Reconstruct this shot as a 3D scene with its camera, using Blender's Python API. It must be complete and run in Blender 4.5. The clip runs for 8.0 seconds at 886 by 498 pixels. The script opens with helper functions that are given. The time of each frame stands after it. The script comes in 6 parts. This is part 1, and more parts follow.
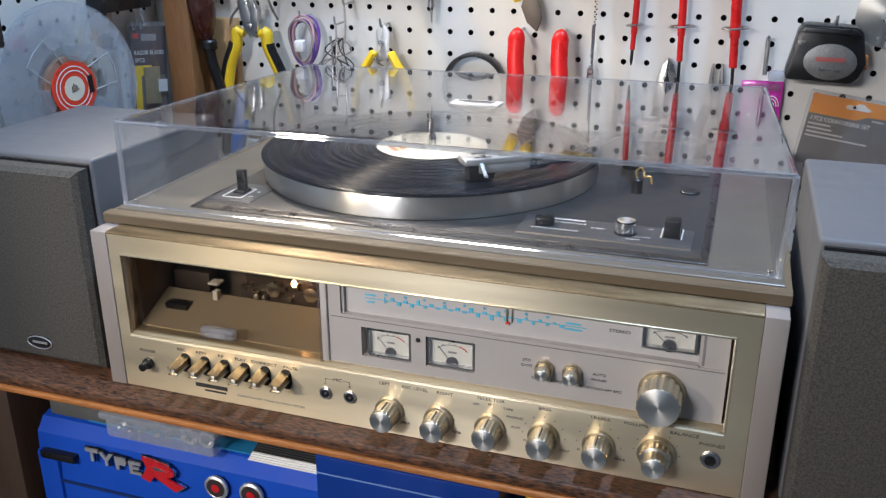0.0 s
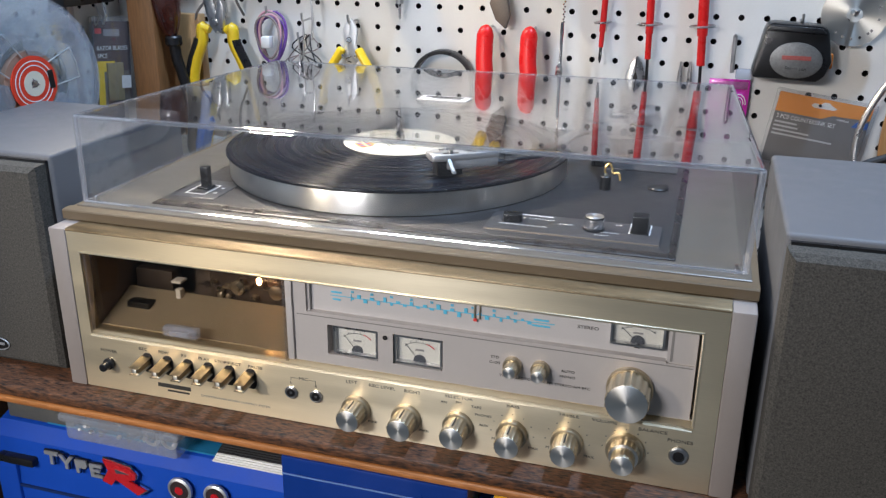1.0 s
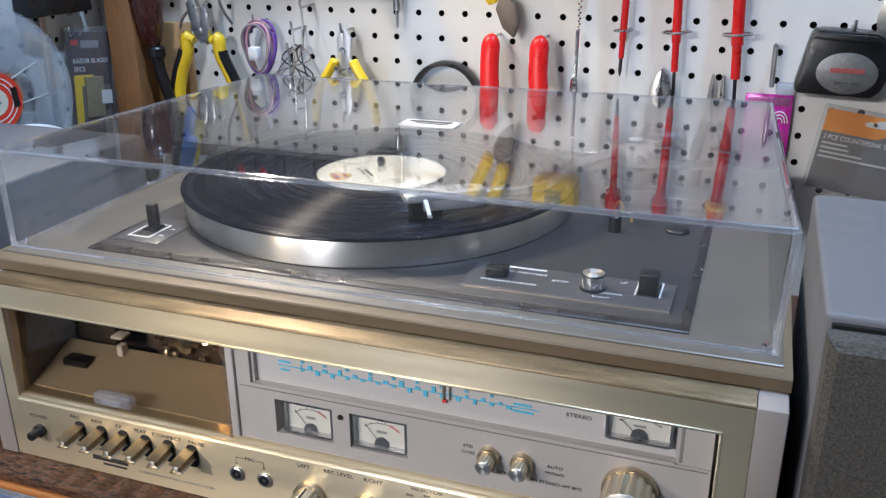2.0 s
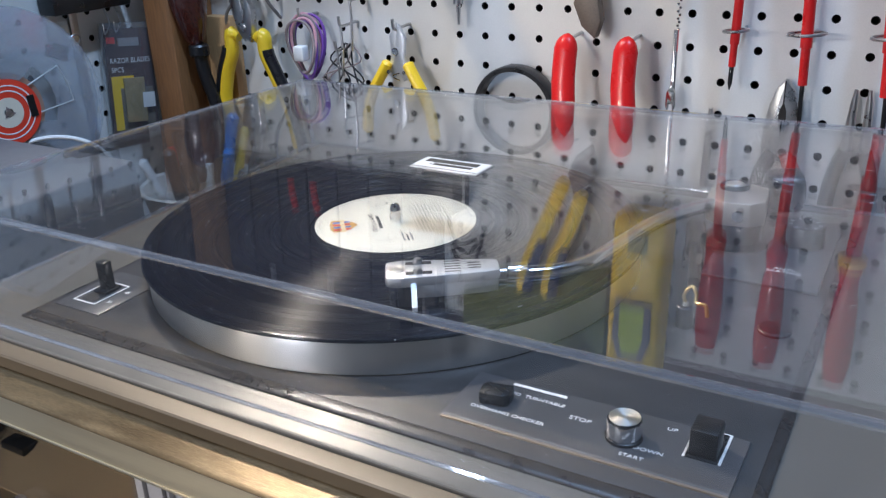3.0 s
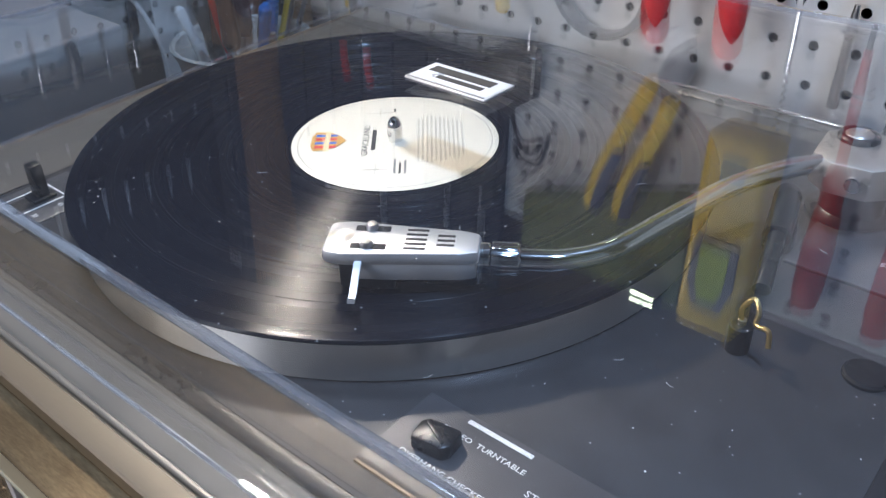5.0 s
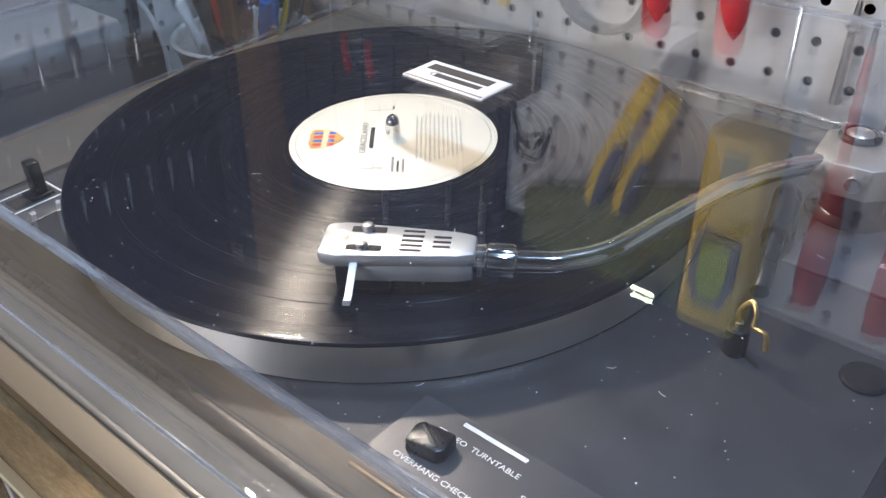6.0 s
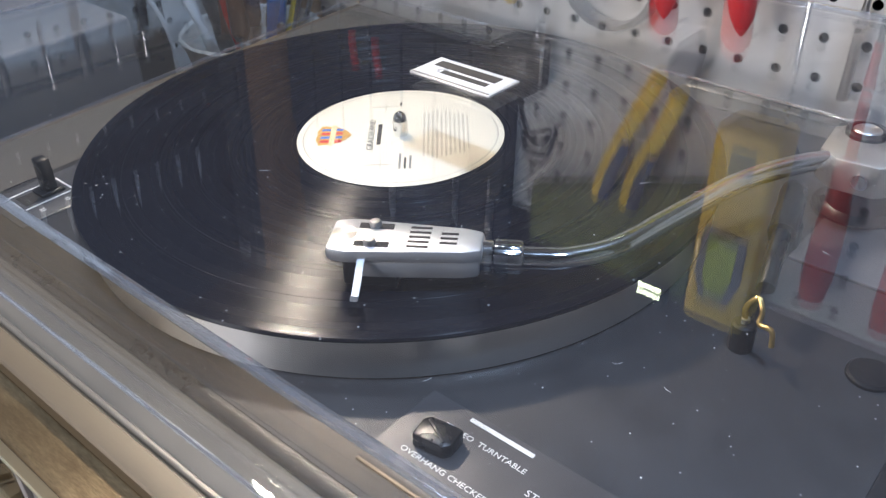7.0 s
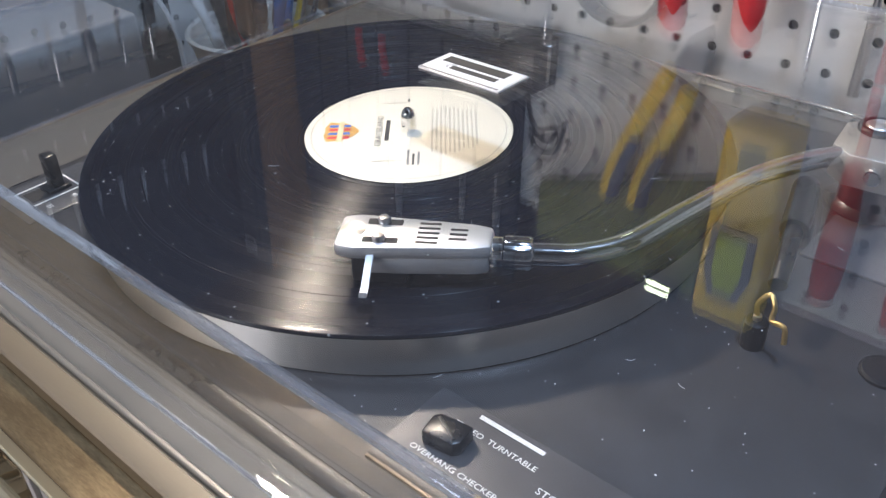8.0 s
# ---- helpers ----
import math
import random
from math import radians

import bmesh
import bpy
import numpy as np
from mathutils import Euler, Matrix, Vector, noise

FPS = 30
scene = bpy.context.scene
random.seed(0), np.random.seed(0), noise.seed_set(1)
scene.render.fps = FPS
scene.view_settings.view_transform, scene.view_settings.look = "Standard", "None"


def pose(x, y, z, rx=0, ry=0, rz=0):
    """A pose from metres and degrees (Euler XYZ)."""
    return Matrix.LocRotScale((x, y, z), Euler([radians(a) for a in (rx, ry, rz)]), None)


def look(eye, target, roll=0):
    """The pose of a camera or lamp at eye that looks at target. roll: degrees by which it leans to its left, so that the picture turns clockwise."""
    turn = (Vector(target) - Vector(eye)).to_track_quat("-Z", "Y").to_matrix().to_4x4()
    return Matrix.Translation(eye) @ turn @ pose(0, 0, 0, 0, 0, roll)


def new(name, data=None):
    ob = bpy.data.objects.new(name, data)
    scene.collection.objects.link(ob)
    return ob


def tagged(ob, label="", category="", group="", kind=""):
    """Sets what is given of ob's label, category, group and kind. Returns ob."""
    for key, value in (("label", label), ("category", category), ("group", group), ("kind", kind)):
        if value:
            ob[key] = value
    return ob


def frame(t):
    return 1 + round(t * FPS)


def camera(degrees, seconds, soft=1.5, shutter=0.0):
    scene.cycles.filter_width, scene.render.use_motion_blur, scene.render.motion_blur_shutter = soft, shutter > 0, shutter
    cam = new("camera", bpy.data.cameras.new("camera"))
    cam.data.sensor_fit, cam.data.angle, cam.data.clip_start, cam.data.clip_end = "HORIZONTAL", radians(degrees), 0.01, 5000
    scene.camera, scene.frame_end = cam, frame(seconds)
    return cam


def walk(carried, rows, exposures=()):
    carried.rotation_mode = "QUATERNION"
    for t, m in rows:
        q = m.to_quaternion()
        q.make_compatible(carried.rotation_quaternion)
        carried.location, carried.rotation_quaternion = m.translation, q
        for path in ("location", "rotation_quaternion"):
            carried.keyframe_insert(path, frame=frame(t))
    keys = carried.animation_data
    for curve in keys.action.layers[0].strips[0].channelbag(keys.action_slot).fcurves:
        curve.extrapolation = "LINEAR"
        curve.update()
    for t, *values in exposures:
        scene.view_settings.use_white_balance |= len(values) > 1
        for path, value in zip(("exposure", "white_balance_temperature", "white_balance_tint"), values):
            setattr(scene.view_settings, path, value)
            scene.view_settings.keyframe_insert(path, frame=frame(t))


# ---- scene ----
cam = camera(53.7, 8.0, soft=1.3)
PATH = [
    (0, (0.458, -0.511, 0.377), (-0.144, 1.26, -0.331), -0.1),
    (0.5, (0.454, -0.511, 0.373), (-0.101, 1.276, -0.332), 0.3),
    (1, (0.459, -0.505, 0.371), (-0.081, 1.287, -0.333), 0.5),
    (1.5, (0.462, -0.475, 0.366), (-0.075, 1.317, -0.342), 0.5),
    (2, (0.472, -0.388, 0.373), (-0.17, 1.366, -0.342), -0.4),
    (2.2, (0.476, -0.34, 0.375), (-0.236, 1.381, -0.354), -0.9),
    (3.3, (0.484, -0.172, 0.38), (-0.515, 1.354, -0.44), -2.2),
    (3.5, (0.483, -0.15, 0.38), (-0.546, 1.333, -0.481), -2.0),
    (4, (0.48, -0.108, 0.377), (-0.62, 1.274, -0.561), -2.2),
    (4.5, (0.467, -0.072, 0.374), (-0.627, 1.226, -0.684), -1.5),
    (6, (0.467, -0.056, 0.378), (-0.624, 1.182, -0.751), -1.8),
    (6.5, (0.467, -0.057, 0.377), (-0.627, 1.177, -0.754), -1.9),
    (7, (0.468, -0.057, 0.379), (-0.633, 1.167, -0.757), -2.1),
    (7.5, (0.468, -0.057, 0.377), (-0.639, 1.165, -0.754), -2.2),
    (8, (0.466, -0.057, 0.377), (-0.643, 1.158, -0.761), -2.3),
]
walk(cam, [(t, look(eye, target, roll)) for t, eye, target, roll in PATH],
     exposures=[(0.0, 0.07, 6000, 13), (2.0, 0.07, 5850, 13), (3.4, -0.40, 5500, 14), (4.5, -0.40, 5450, 14), (6.0, -0.28, 5850, 15), (8.0, -0.28, 5900, 15)])

# ---- light: a closed workshop with a cool tube overhead and a warm lamp in front ----
world = bpy.data.worlds.new("workshop_world")
world.use_nodes = True
world.node_tree.nodes["Background"].inputs["Color"].default_value = (0.75, 0.8, 0.9, 1)
world.node_tree.nodes["Background"].inputs["Strength"].default_value = 0.12
scene.world = world
scene.view_settings.exposure = 0.0


def lamp(name, eye, target, watts, colour, sx, sy, spread=180):
    data = bpy.data.lights.new(name, "AREA")
    data.shape, data.size, data.size_y = "RECTANGLE", sx, sy
    data.energy, data.color, data.spread = watts, colour, radians(spread)
    ob = new(name, data)
    ob.matrix_world = look(eye, target)
    return ob


lamp("tube_light", (-0.10, 0.13, 1.22), (0.2, 0.15, 0.0), 1.9, (0.84, 0.91, 1.0), 0.13, 0.05)
lamp("bench_light", (0.794, -0.012, 2.20), (0.3, 0.30, 0.1), 44.0, (0.56, 0.76, 1.0), 0.11, 0.11)
lamp("work_light", (0.11, 0.14, 1.22), (0.3, 0.2, 0.1), 1.0, (0.62, 0.79, 1.0), 0.06, 0.05)
lamp("warm_light", (-0.11, 0.30, 0.70), (0.25, 0.16, 0.17), 1.6, (1.0, 0.83, 0.60), 0.05, 0.05, 84)
lamp("front_light", (-0.07, -1.15, 0.70), (0.14, -0.1, 0.05), 3.6, (1.0, 0.96, 0.92), 0.30, 0.10, 100)
lamp("front_warm_light", (-0.58, -1.15, 0.66), (0.12, -0.1, 0.05), 2.4, (1.0, 0.84, 0.62), 0.10, 0.10, 100)

# ---- materials ----
def material(name, colour, rough=0.5, metal=0.0, vary=0.12, scale=60.0, bump=0.0, fine=900.0, stain=0.0, coat=0.0,
             stretch=(1, 1, 1), rough_vary=0.08, speck=0.0, piece=0.0):
    """A surface with variation at two scales: broad tone, fine grain with relief, and blotchy wear."""
    m = bpy.data.materials.new(name)
    m.use_nodes = True
    t, p = m.node_tree, m.node_tree.nodes["Principled BSDF"]
    link = t.links.new

    def node(kind, **values):
        n = t.nodes.new(kind)
        for key, value in values.items():
            n.inputs[key].default_value = value
        return n

    co = t.nodes.new("ShaderNodeTexCoord")
    mp = node("ShaderNodeMapping", Scale=stretch)
    link(co.outputs["Object"], mp.inputs["Vector"])
    broad = node("ShaderNodeTexNoise", Scale=scale, Detail=4.0, Roughness=0.6)
    grain = node("ShaderNodeTexNoise", Scale=fine, Detail=3.0)
    link(mp.outputs[0], broad.inputs["Vector"])
    link(mp.outputs[0], grain.inputs["Vector"])
    add = t.nodes.new("ShaderNodeMath")
    add.operation = "ADD"
    link(broad.outputs["Fac"], add.inputs[0])
    link(grain.outputs["Fac"], add.inputs[1])
    ramp = node("ShaderNodeMapRange")
    ramp.inputs["From Min"].default_value, ramp.inputs["From Max"].default_value = 0.6, 1.4
    ramp.inputs["To Min"].default_value, ramp.inputs["To Max"].default_value = 1 - vary, 1 + vary
    link(add.outputs[0], ramp.inputs["Value"])
    tone = t.nodes.new("ShaderNodeVectorMath")
    tone.operation = "SCALE"
    tone.inputs[0].default_value = colour
    link(ramp.outputs[0], tone.inputs["Scale"])
    out = tone.outputs[0]
    if piece:
        info = t.nodes.new("ShaderNodeObjectInfo")
        pr = node("ShaderNodeMapRange")
        pr.inputs["To Min"].default_value, pr.inputs["To Max"].default_value = 1 - piece, 1 + piece
        link(info.outputs["Random"], pr.inputs["Value"])
        tone2 = t.nodes.new("ShaderNodeVectorMath")
        tone2.operation = "SCALE"
        link(out, tone2.inputs[0])
        link(pr.outputs[0], tone2.inputs["Scale"])
        out = tone2.outputs[0]
    if stain:
        blot = node("ShaderNodeTexNoise", Scale=scale * 0.35, Detail=6.0, Roughness=0.7)
        link(mp.outputs[0], blot.inputs["Vector"])
        br = node("ShaderNodeMapRange")
        br.inputs["From Min"].default_value, br.inputs["From Max"].default_value = 0.52, 0.7
        br.inputs["To Max"].default_value = stain
        link(blot.outputs["Fac"], br.inputs["Value"])
        mix = t.nodes.new("ShaderNodeMix")
        mix.data_type = "RGBA"
        mix.inputs["B"].default_value = (colour[0] * 0.35, colour[1] * 0.3, colour[2] * 0.25, 1)
        link(br.outputs[0], mix.inputs["Factor"])
        link(out, mix.inputs["A"])
        out = mix.outputs["Result"]
    if speck:
        dots = node("ShaderNodeTexVoronoi", Scale=speck, Randomness=1.0)
        link(co.outputs["Object"], dots.inputs["Vector"])
        dr = node("ShaderNodeMapRange")
        dr.inputs["From Min"].default_value, dr.inputs["From Max"].default_value = 0.07, 0.03
        dr.inputs["To Max"].default_value = 0.75
        link(dots.outputs["Distance"], dr.inputs["Value"])
        mix = t.nodes.new("ShaderNodeMix")
        mix.data_type = "RGBA"
        mix.inputs["B"].default_value = (0.5, 0.5, 0.5, 1)
        link(dr.outputs[0], mix.inputs["Factor"])
        link(out, mix.inputs["A"])
        out = mix.outputs["Result"]
    link(out, p.inputs["Base Color"])
    rr = node("ShaderNodeMapRange")
    rr.inputs["From Min"].default_value, rr.inputs["From Max"].default_value = 0.3, 0.7
    rr.inputs["To Min"].default_value, rr.inputs["To Max"].default_value = max(rough - rough_vary, 0.02), rough + rough_vary
    link(broad.outputs["Fac"], rr.inputs["Value"])
    link(rr.outputs[0], p.inputs["Roughness"])
    p.inputs["Metallic"].default_value = metal
    p.inputs["Coat Weight"].default_value = coat
    if bump:
        b = node("ShaderNodeBump", Strength=bump, Distance=0.0006)
        link(grain.outputs["Fac"], b.inputs["Height"])
        link(b.outputs[0], p.inputs["Normal"])
    return m


def clear(name, colour, rough=0.0, base=0.04, haze=0.0):
    """A clear sheet: it lets light straight through, and mirrors more the flatter it is looked along."""
    m = bpy.data.materials.new(name)
    m.use_nodes = True
    t = m.node_tree
    t.nodes.remove(t.nodes["Principled BSDF"])
    out = t.nodes["Material Output"]
    see, shine, mix = t.nodes.new("ShaderNodeBsdfTransparent"), t.nodes.new("ShaderNodeBsdfGlossy"), t.nodes.new("ShaderNodeMixShader")
    see.inputs["Color"].default_value = (*colour, 1)
    shine.inputs["Roughness"].default_value = rough
    facing, power, scale = t.nodes.new("ShaderNodeLayerWeight"), t.nodes.new("ShaderNodeMath"), t.nodes.new("ShaderNodeMapRange")
    facing.inputs["Blend"].default_value = 0.5
    power.operation = "POWER"
    power.inputs[1].default_value = 4.4
    scale.inputs["To Min"].default_value, scale.inputs["To Max"].default_value = base, 1.0
    t.links.new(facing.outputs["Facing"], power.inputs[0])
    t.links.new(power.outputs[0], scale.inputs["Value"])
    t.links.new(scale.outputs[0], mix.inputs["Fac"])
    first = see.outputs[0]
    if haze:
        soft, veil = t.nodes.new("ShaderNodeBsdfDiffuse"), t.nodes.new("ShaderNodeMixShader")
        soft.inputs["Color"].default_value = (0.76, 0.81, 0.92, 1)
        veil.inputs["Fac"].default_value = haze
        t.links.new(first, veil.inputs[1])
        t.links.new(soft.outputs[0], veil.inputs[2])
        first = veil.outputs[0]
    t.links.new(first, mix.inputs[1])
    t.links.new(shine.outputs[0], mix.inputs[2])
    t.links.new(mix.outputs[0], out.inputs["Surface"])
    return m


def glowing(name, colour, strength):
    m = bpy.data.materials.new(name)
    m.use_nodes = True
    p = m.node_tree.nodes["Principled BSDF"]
    p.inputs["Base Color"].default_value = (*colour, 1)
    p.inputs["Emission Color"].default_value = (*colour, 1)
    p.inputs["Emission Strength"].default_value = strength
    return m


def turned(name, colour, rough, aniso, rotate=0.25):
    """Metal or vinyl worked in circles about the object's own z axis."""
    m = material(name, colour, rough, 1.0, 0.03, 40, rough_vary=0.02)
    p = m.node_tree.nodes["Principled BSDF"]
    tan = m.node_tree.nodes.new("ShaderNodeTangent")
    tan.direction_type, tan.axis = "RADIAL", "Z"
    m.node_tree.links.new(tan.outputs[0], p.inputs["Tangent"])
    p.inputs["Anisotropic"].default_value, p.inputs["Anisotropic Rotation"].default_value = aniso, rotate
    p.inputs["Roughness"].default_value = rough
    return m


def brushed(m, aniso):
    """Brush the metal along x: its highlights spread upright."""
    p = m.node_tree.nodes["Principled BSDF"]
    tan = m.node_tree.nodes.new("ShaderNodeTangent")
    tan.direction_type, tan.axis = "RADIAL", "X"
    m.node_tree.links.new(tan.outputs[0], p.inputs["Tangent"])
    p.inputs["Anisotropic"].default_value = aniso
    return m


GOLD = material("champagne_aluminium", (0.80, 0.70, 0.50), 0.33, 0.85, 0.05, 30, 0.05, 1500, 0.14, stretch=(0.04, 1, 1))
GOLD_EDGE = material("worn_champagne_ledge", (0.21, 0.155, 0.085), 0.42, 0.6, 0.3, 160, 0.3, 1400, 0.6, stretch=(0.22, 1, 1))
brushed(GOLD, 0.88)
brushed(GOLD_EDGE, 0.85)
PLINTH = material("taupe_plinth_paint", (0.130, 0.100, 0.064), 0.45, 0.2, 0.04, 40, 0.04, 1600, 0.06, stretch=(0.1, 1, 1))
TOP_GREY = material("silver_grey_paint", (0.128, 0.116, 0.098), 0.36, 0.2, 0.05, 25, 0.08, 1800)
SIDE = material("grey_lilac_plastic", (0.25, 0.222, 0.205), 0.45, 0.0, 0.05, 30, 0.1, 1500)
PANEL = material("lilac_grey_panel", (0.46, 0.43, 0.41), 0.4, 0.15, 0.04, 30, 0.08, 1600)
DECK = material("black_textured_deck", (0.032, 0.031, 0.032), 0.42, 0.0, 0.14, 60, 0.14, 1500, speck=160)
DECK_EDGE = material("brown_black_deck_edge", (0.018, 0.016, 0.016), 0.3, 0.0, 0.2, 60, 0.12, 2400)
BLACK = material("black_plastic", (0.009, 0.009, 0.010), 0.32, 0.0, 0.2, 60, 0.15, 1800)
RUBBER = material("black_rubber", (0.02, 0.02, 0.021), 0.65, 0.0, 0.2, 60, 0.2, 1800)
CHROME = material("chrome", (0.8, 0.8, 0.8), 0.1, 1.0, 0.04, 60, rough_vary=0.05)
STEEL = material("dull_steel", (0.5, 0.5, 0.5), 0.32, 1.0, 0.12, 90, 0.1, 1500, 0.3)
RIM = turned("brushed_platter_rim", (0.8, 0.78, 0.74), 0.3, 0.8)
KNOB_FACE = turned("spun_aluminium", (0.85, 0.83, 0.78), 0.42, 0.7)
KNOB_SIDE = material("knurled_champagne", (0.52, 0.44, 0.31), 0.36, 0.9, 0.08, 80)
SHELL = material("satin_silver_shell", (0.62, 0.63, 0.64), 0.44, 0.8, 0.04, 60, 0.06, 1800)
WHITE_INK = material("white_ink", (0.75, 0.75, 0.73), 0.6, vary=0.08)
DARK_INK = material("dark_ink", (0.03, 0.028, 0.025), 0.6, vary=0.15)
GREY_INK = material("grey_ink", (0.2, 0.19, 0.18), 0.6, vary=0.15)
BLUE_INK = material("cyan_ink", (0.1, 0.42, 0.6), 0.5, vary=0.1)
RED_INK = material("red_ink", (0.6, 0.05, 0.04), 0.5, vary=0.1)
PAPER = material("cream_label_paper", (0.70, 0.66, 0.54), 0.55, 0, 0.04, 60)
ACRYLIC = clear("clear_acrylic", (0.985, 0.99, 0.995), 0.0, 0.085, 0.0065)
# Whitish haze paints the light caught in the cover's edges, stronger at corners.
EDGE_GLINT = clear("acrylic_edge_glint", (0.93, 0.95, 0.98), 0.05, 0.30, 0.075)
CORNER_GLINT = clear("acrylic_corner_glint", (0.93, 0.95, 0.98), 0.05, 0.30, 0.17)
SMOKE = clear("smoked_window", (0.74, 0.69, 0.62), 0.02)
PEG = material("cream_white_pegboard", (0.69, 0.68, 0.645), 0.5, 0, 0.05, 18, 0.12, 900, 0.07)
# Near-black for holes and gaps: their shade is put into the colour.
HOLE_SHADE = material("hole_shade", (0.02, 0.017, 0.015), 0.9)
WOOD = material("varnished_brown_timber", (0.22, 0.105, 0.038), 0.5, 0, 0.3, 70, 0.25, 500, 0.4, stretch=(1, 1, 0.12))
BENCH = material("worn_dark_veneer", (0.07, 0.028, 0.011), 0.6, 0, 1.6, 300, 1.0, 700, 0.6, stretch=(0.3, 1, 1))
BENCH_EDGE = material("orange_timber_edge", (0.34, 0.13, 0.035), 0.42, 0, 0.4, 60, 0.3, 600, 0.4, stretch=(0.15, 1, 1))
GRILLE = material("dark_grey_grille_cloth", (0.06, 0.057, 0.05), 0.9, 0, 0.7, 500, 1.0, 900)
SPEAKER = material("grey_speaker_cabinet", (0.115, 0.119, 0.130), 0.55, 0, 0.08, 40, 0.3, 1400)
TOOLBOX = material("blue_toolbox_plastic", (0.008, 0.06, 0.40), 0.55, 0, 0.12, 30, 0.2, 1500)
DARKWALL = material("dark_brown_timber", (0.055, 0.028, 0.014), 0.6, 0, 0.3, 60, 0.2, 500, stretch=(1, 1, 0.15))
YELLOW = material("yellow_grip", (0.82, 0.55, 0.015), 0.35, 0, 0.06, 60, 0.1, 1000)
RED = material("red_grip", (0.5, 0.012, 0.011), 0.3, 0, 0.06, 60, 0.05, 1000, coat=0.2)
PLASTER = material("unseen_wall_plain", (0.5, 0.49, 0.47), 0.8, 0, 0.08, 8)
for m in (TOOLBOX, RED):
    m.node_tree.nodes["Principled BSDF"].inputs["Specular IOR Level"].default_value = 0.22


# ---- mesh helpers ----
def box(bm, x0, x1, y0, y1, z0, z1, bev=0.0, seg=2):
    made = bmesh.ops.create_cube(bm, size=1.0, matrix=Matrix.Translation(((x0 + x1) / 2, (y0 + y1) / 2, (z0 + z1) / 2))
                                 @ Matrix.Diagonal((x1 - x0, y1 - y0, z1 - z0, 1)))
    if bev:
        edges = list({e for v in made["verts"] for e in v.link_edges})
        bmesh.ops.bevel(bm, geom=edges, offset=bev, segments=seg, affect="EDGES", profile=0.5)
    return bm


def boxes(*rows, bev=0.0, seg=2):
    bm = bmesh.new()
    for r in rows:
        box(bm, *r, bev=bev, seg=seg)
    return bm


def lathe(profile, seg=48, m=None, flute=0, depth=0.0, cap=True):
    """Turn (radius, height) pairs about z; flute: ribs round the outside between the 2nd and 3rd pair."""
    bm = bmesh.new()
    rings = []
    for k, (r, h) in enumerate(profile):
        ring = []
        for i in range(seg):
            a = 2 * math.pi * i / seg
            q = r
            if flute and k in flute_rows(profile):
                q = r - (depth if i % 4 in (0, 1) else 0.0)
            ring.append(bm.verts.new((q * math.cos(a), q * math.sin(a), h)))
        rings.append(ring)
    for a, b in zip(rings, rings[1:]):
        for i in range(seg):
            j = (i + 1) % seg
            bm.faces.new((a[i], a[j], b[j], b[i]))
    for ring, flip in ((rings[0], True), (rings[-1], False)):
        if cap and profile[0 if flip else -1][0] > 1e-6:
            bm.faces.new(ring[::-1] if flip else ring)
    bmesh.ops.recalc_face_normals(bm, faces=bm.faces)
    if m is not None:
        bm.transform(m)
    return bm


def flute_rows(profile):
    return range(1, len(profile) - 2)


def tube(points, r, seg=10, closed=False, taper=None, flat=1.0):
    """Sweep a round section along points; taper: radius factor for each point."""
    bm = bmesh.new()
    pts = [Vector(p) for p in points]
    n, rings, up = len(pts), [], None
    for i, p in enumerate(pts):
        if closed:
            d = pts[(i + 1) % n] - pts[i - 1]
        else:
            d = pts[min(i + 1, n - 1)] - pts[max(i - 1, 0)]
        d.normalize()
        if up is None:
            up = Vector((0, 0, 1)) if abs(d.z) < 0.9 else Vector((0, 1, 0))
        side = d.cross(up).normalized()
        up = side.cross(d).normalized()
        q = r * (taper[i] if taper else 1.0)
        rings.append([bm.verts.new(p + side * (math.cos(2 * math.pi * k / seg) * q) + up * (math.sin(2 * math.pi * k / seg) * q * flat))
                      for k in range(seg)])
    pairs = list(zip(rings, rings[1:])) + ([(rings[-1], rings[0])] if closed else [])
    for a, b in pairs:
        for k in range(seg):
            j = (k + 1) % seg
            bm.faces.new((a[k], a[j], b[j], b[k]))
    if not closed:
        bm.faces.new(rings[0][::-1])
        bm.faces.new(rings[-1])
    bmesh.ops.recalc_face_normals(bm, faces=bm.faces)
    return bm


def smooth(points, steps=6, closed=False):
    """A Catmull-Rom curve through a few points."""
    p = [Vector(q) for q in points]
    n, out = len(p), []
    for i in range(n if closed else n - 1):
        a, b = p[i], p[(i + 1) % n]
        pre = p[i - 1] if (i or closed) else a
        nxt = p[(i + 2) % n] if (closed or i + 2 < n) else b
        for k in range(steps):
            t = k / steps
            out.append(0.5 * (2 * a + (b - pre) * t + (2 * pre - 5 * a + 4 * b - nxt) * t * t + (3 * a - pre - 3 * b + nxt) * t ** 3))
    if not closed:
        out.append(p[-1])
    return out


def prism(outline, h0, h1, m=None, bev=0.0):
    """Raise a flat outline of (x, y) pairs from h0 to h1."""
    bm = bmesh.new()
    low = [bm.verts.new((x, y, h0)) for x, y in outline]
    high = [bm.verts.new((x, y, h1)) for x, y in outline]
    n = len(outline)
    bm.faces.new(low[::-1])
    bm.faces.new(high)
    for i in range(n):
        j = (i + 1) % n
        bm.faces.new((low[i], low[j], high[j], high[i]))
    bmesh.ops.recalc_face_normals(bm, faces=bm.faces)
    if bev:
        bmesh.ops.bevel(bm, geom=list(bm.edges), offset=bev, segments=2, affect="EDGES", profile=0.5)
    if m is not None:
        bm.transform(m)
    return bm


def join(*bms):
    out = bmesh.new()
    for b in bms:
        me = bpy.data.meshes.new("joined")
        b.to_mesh(me)
        b.free()
        out.from_mesh(me)
        bpy.data.meshes.remove(me)
    return out


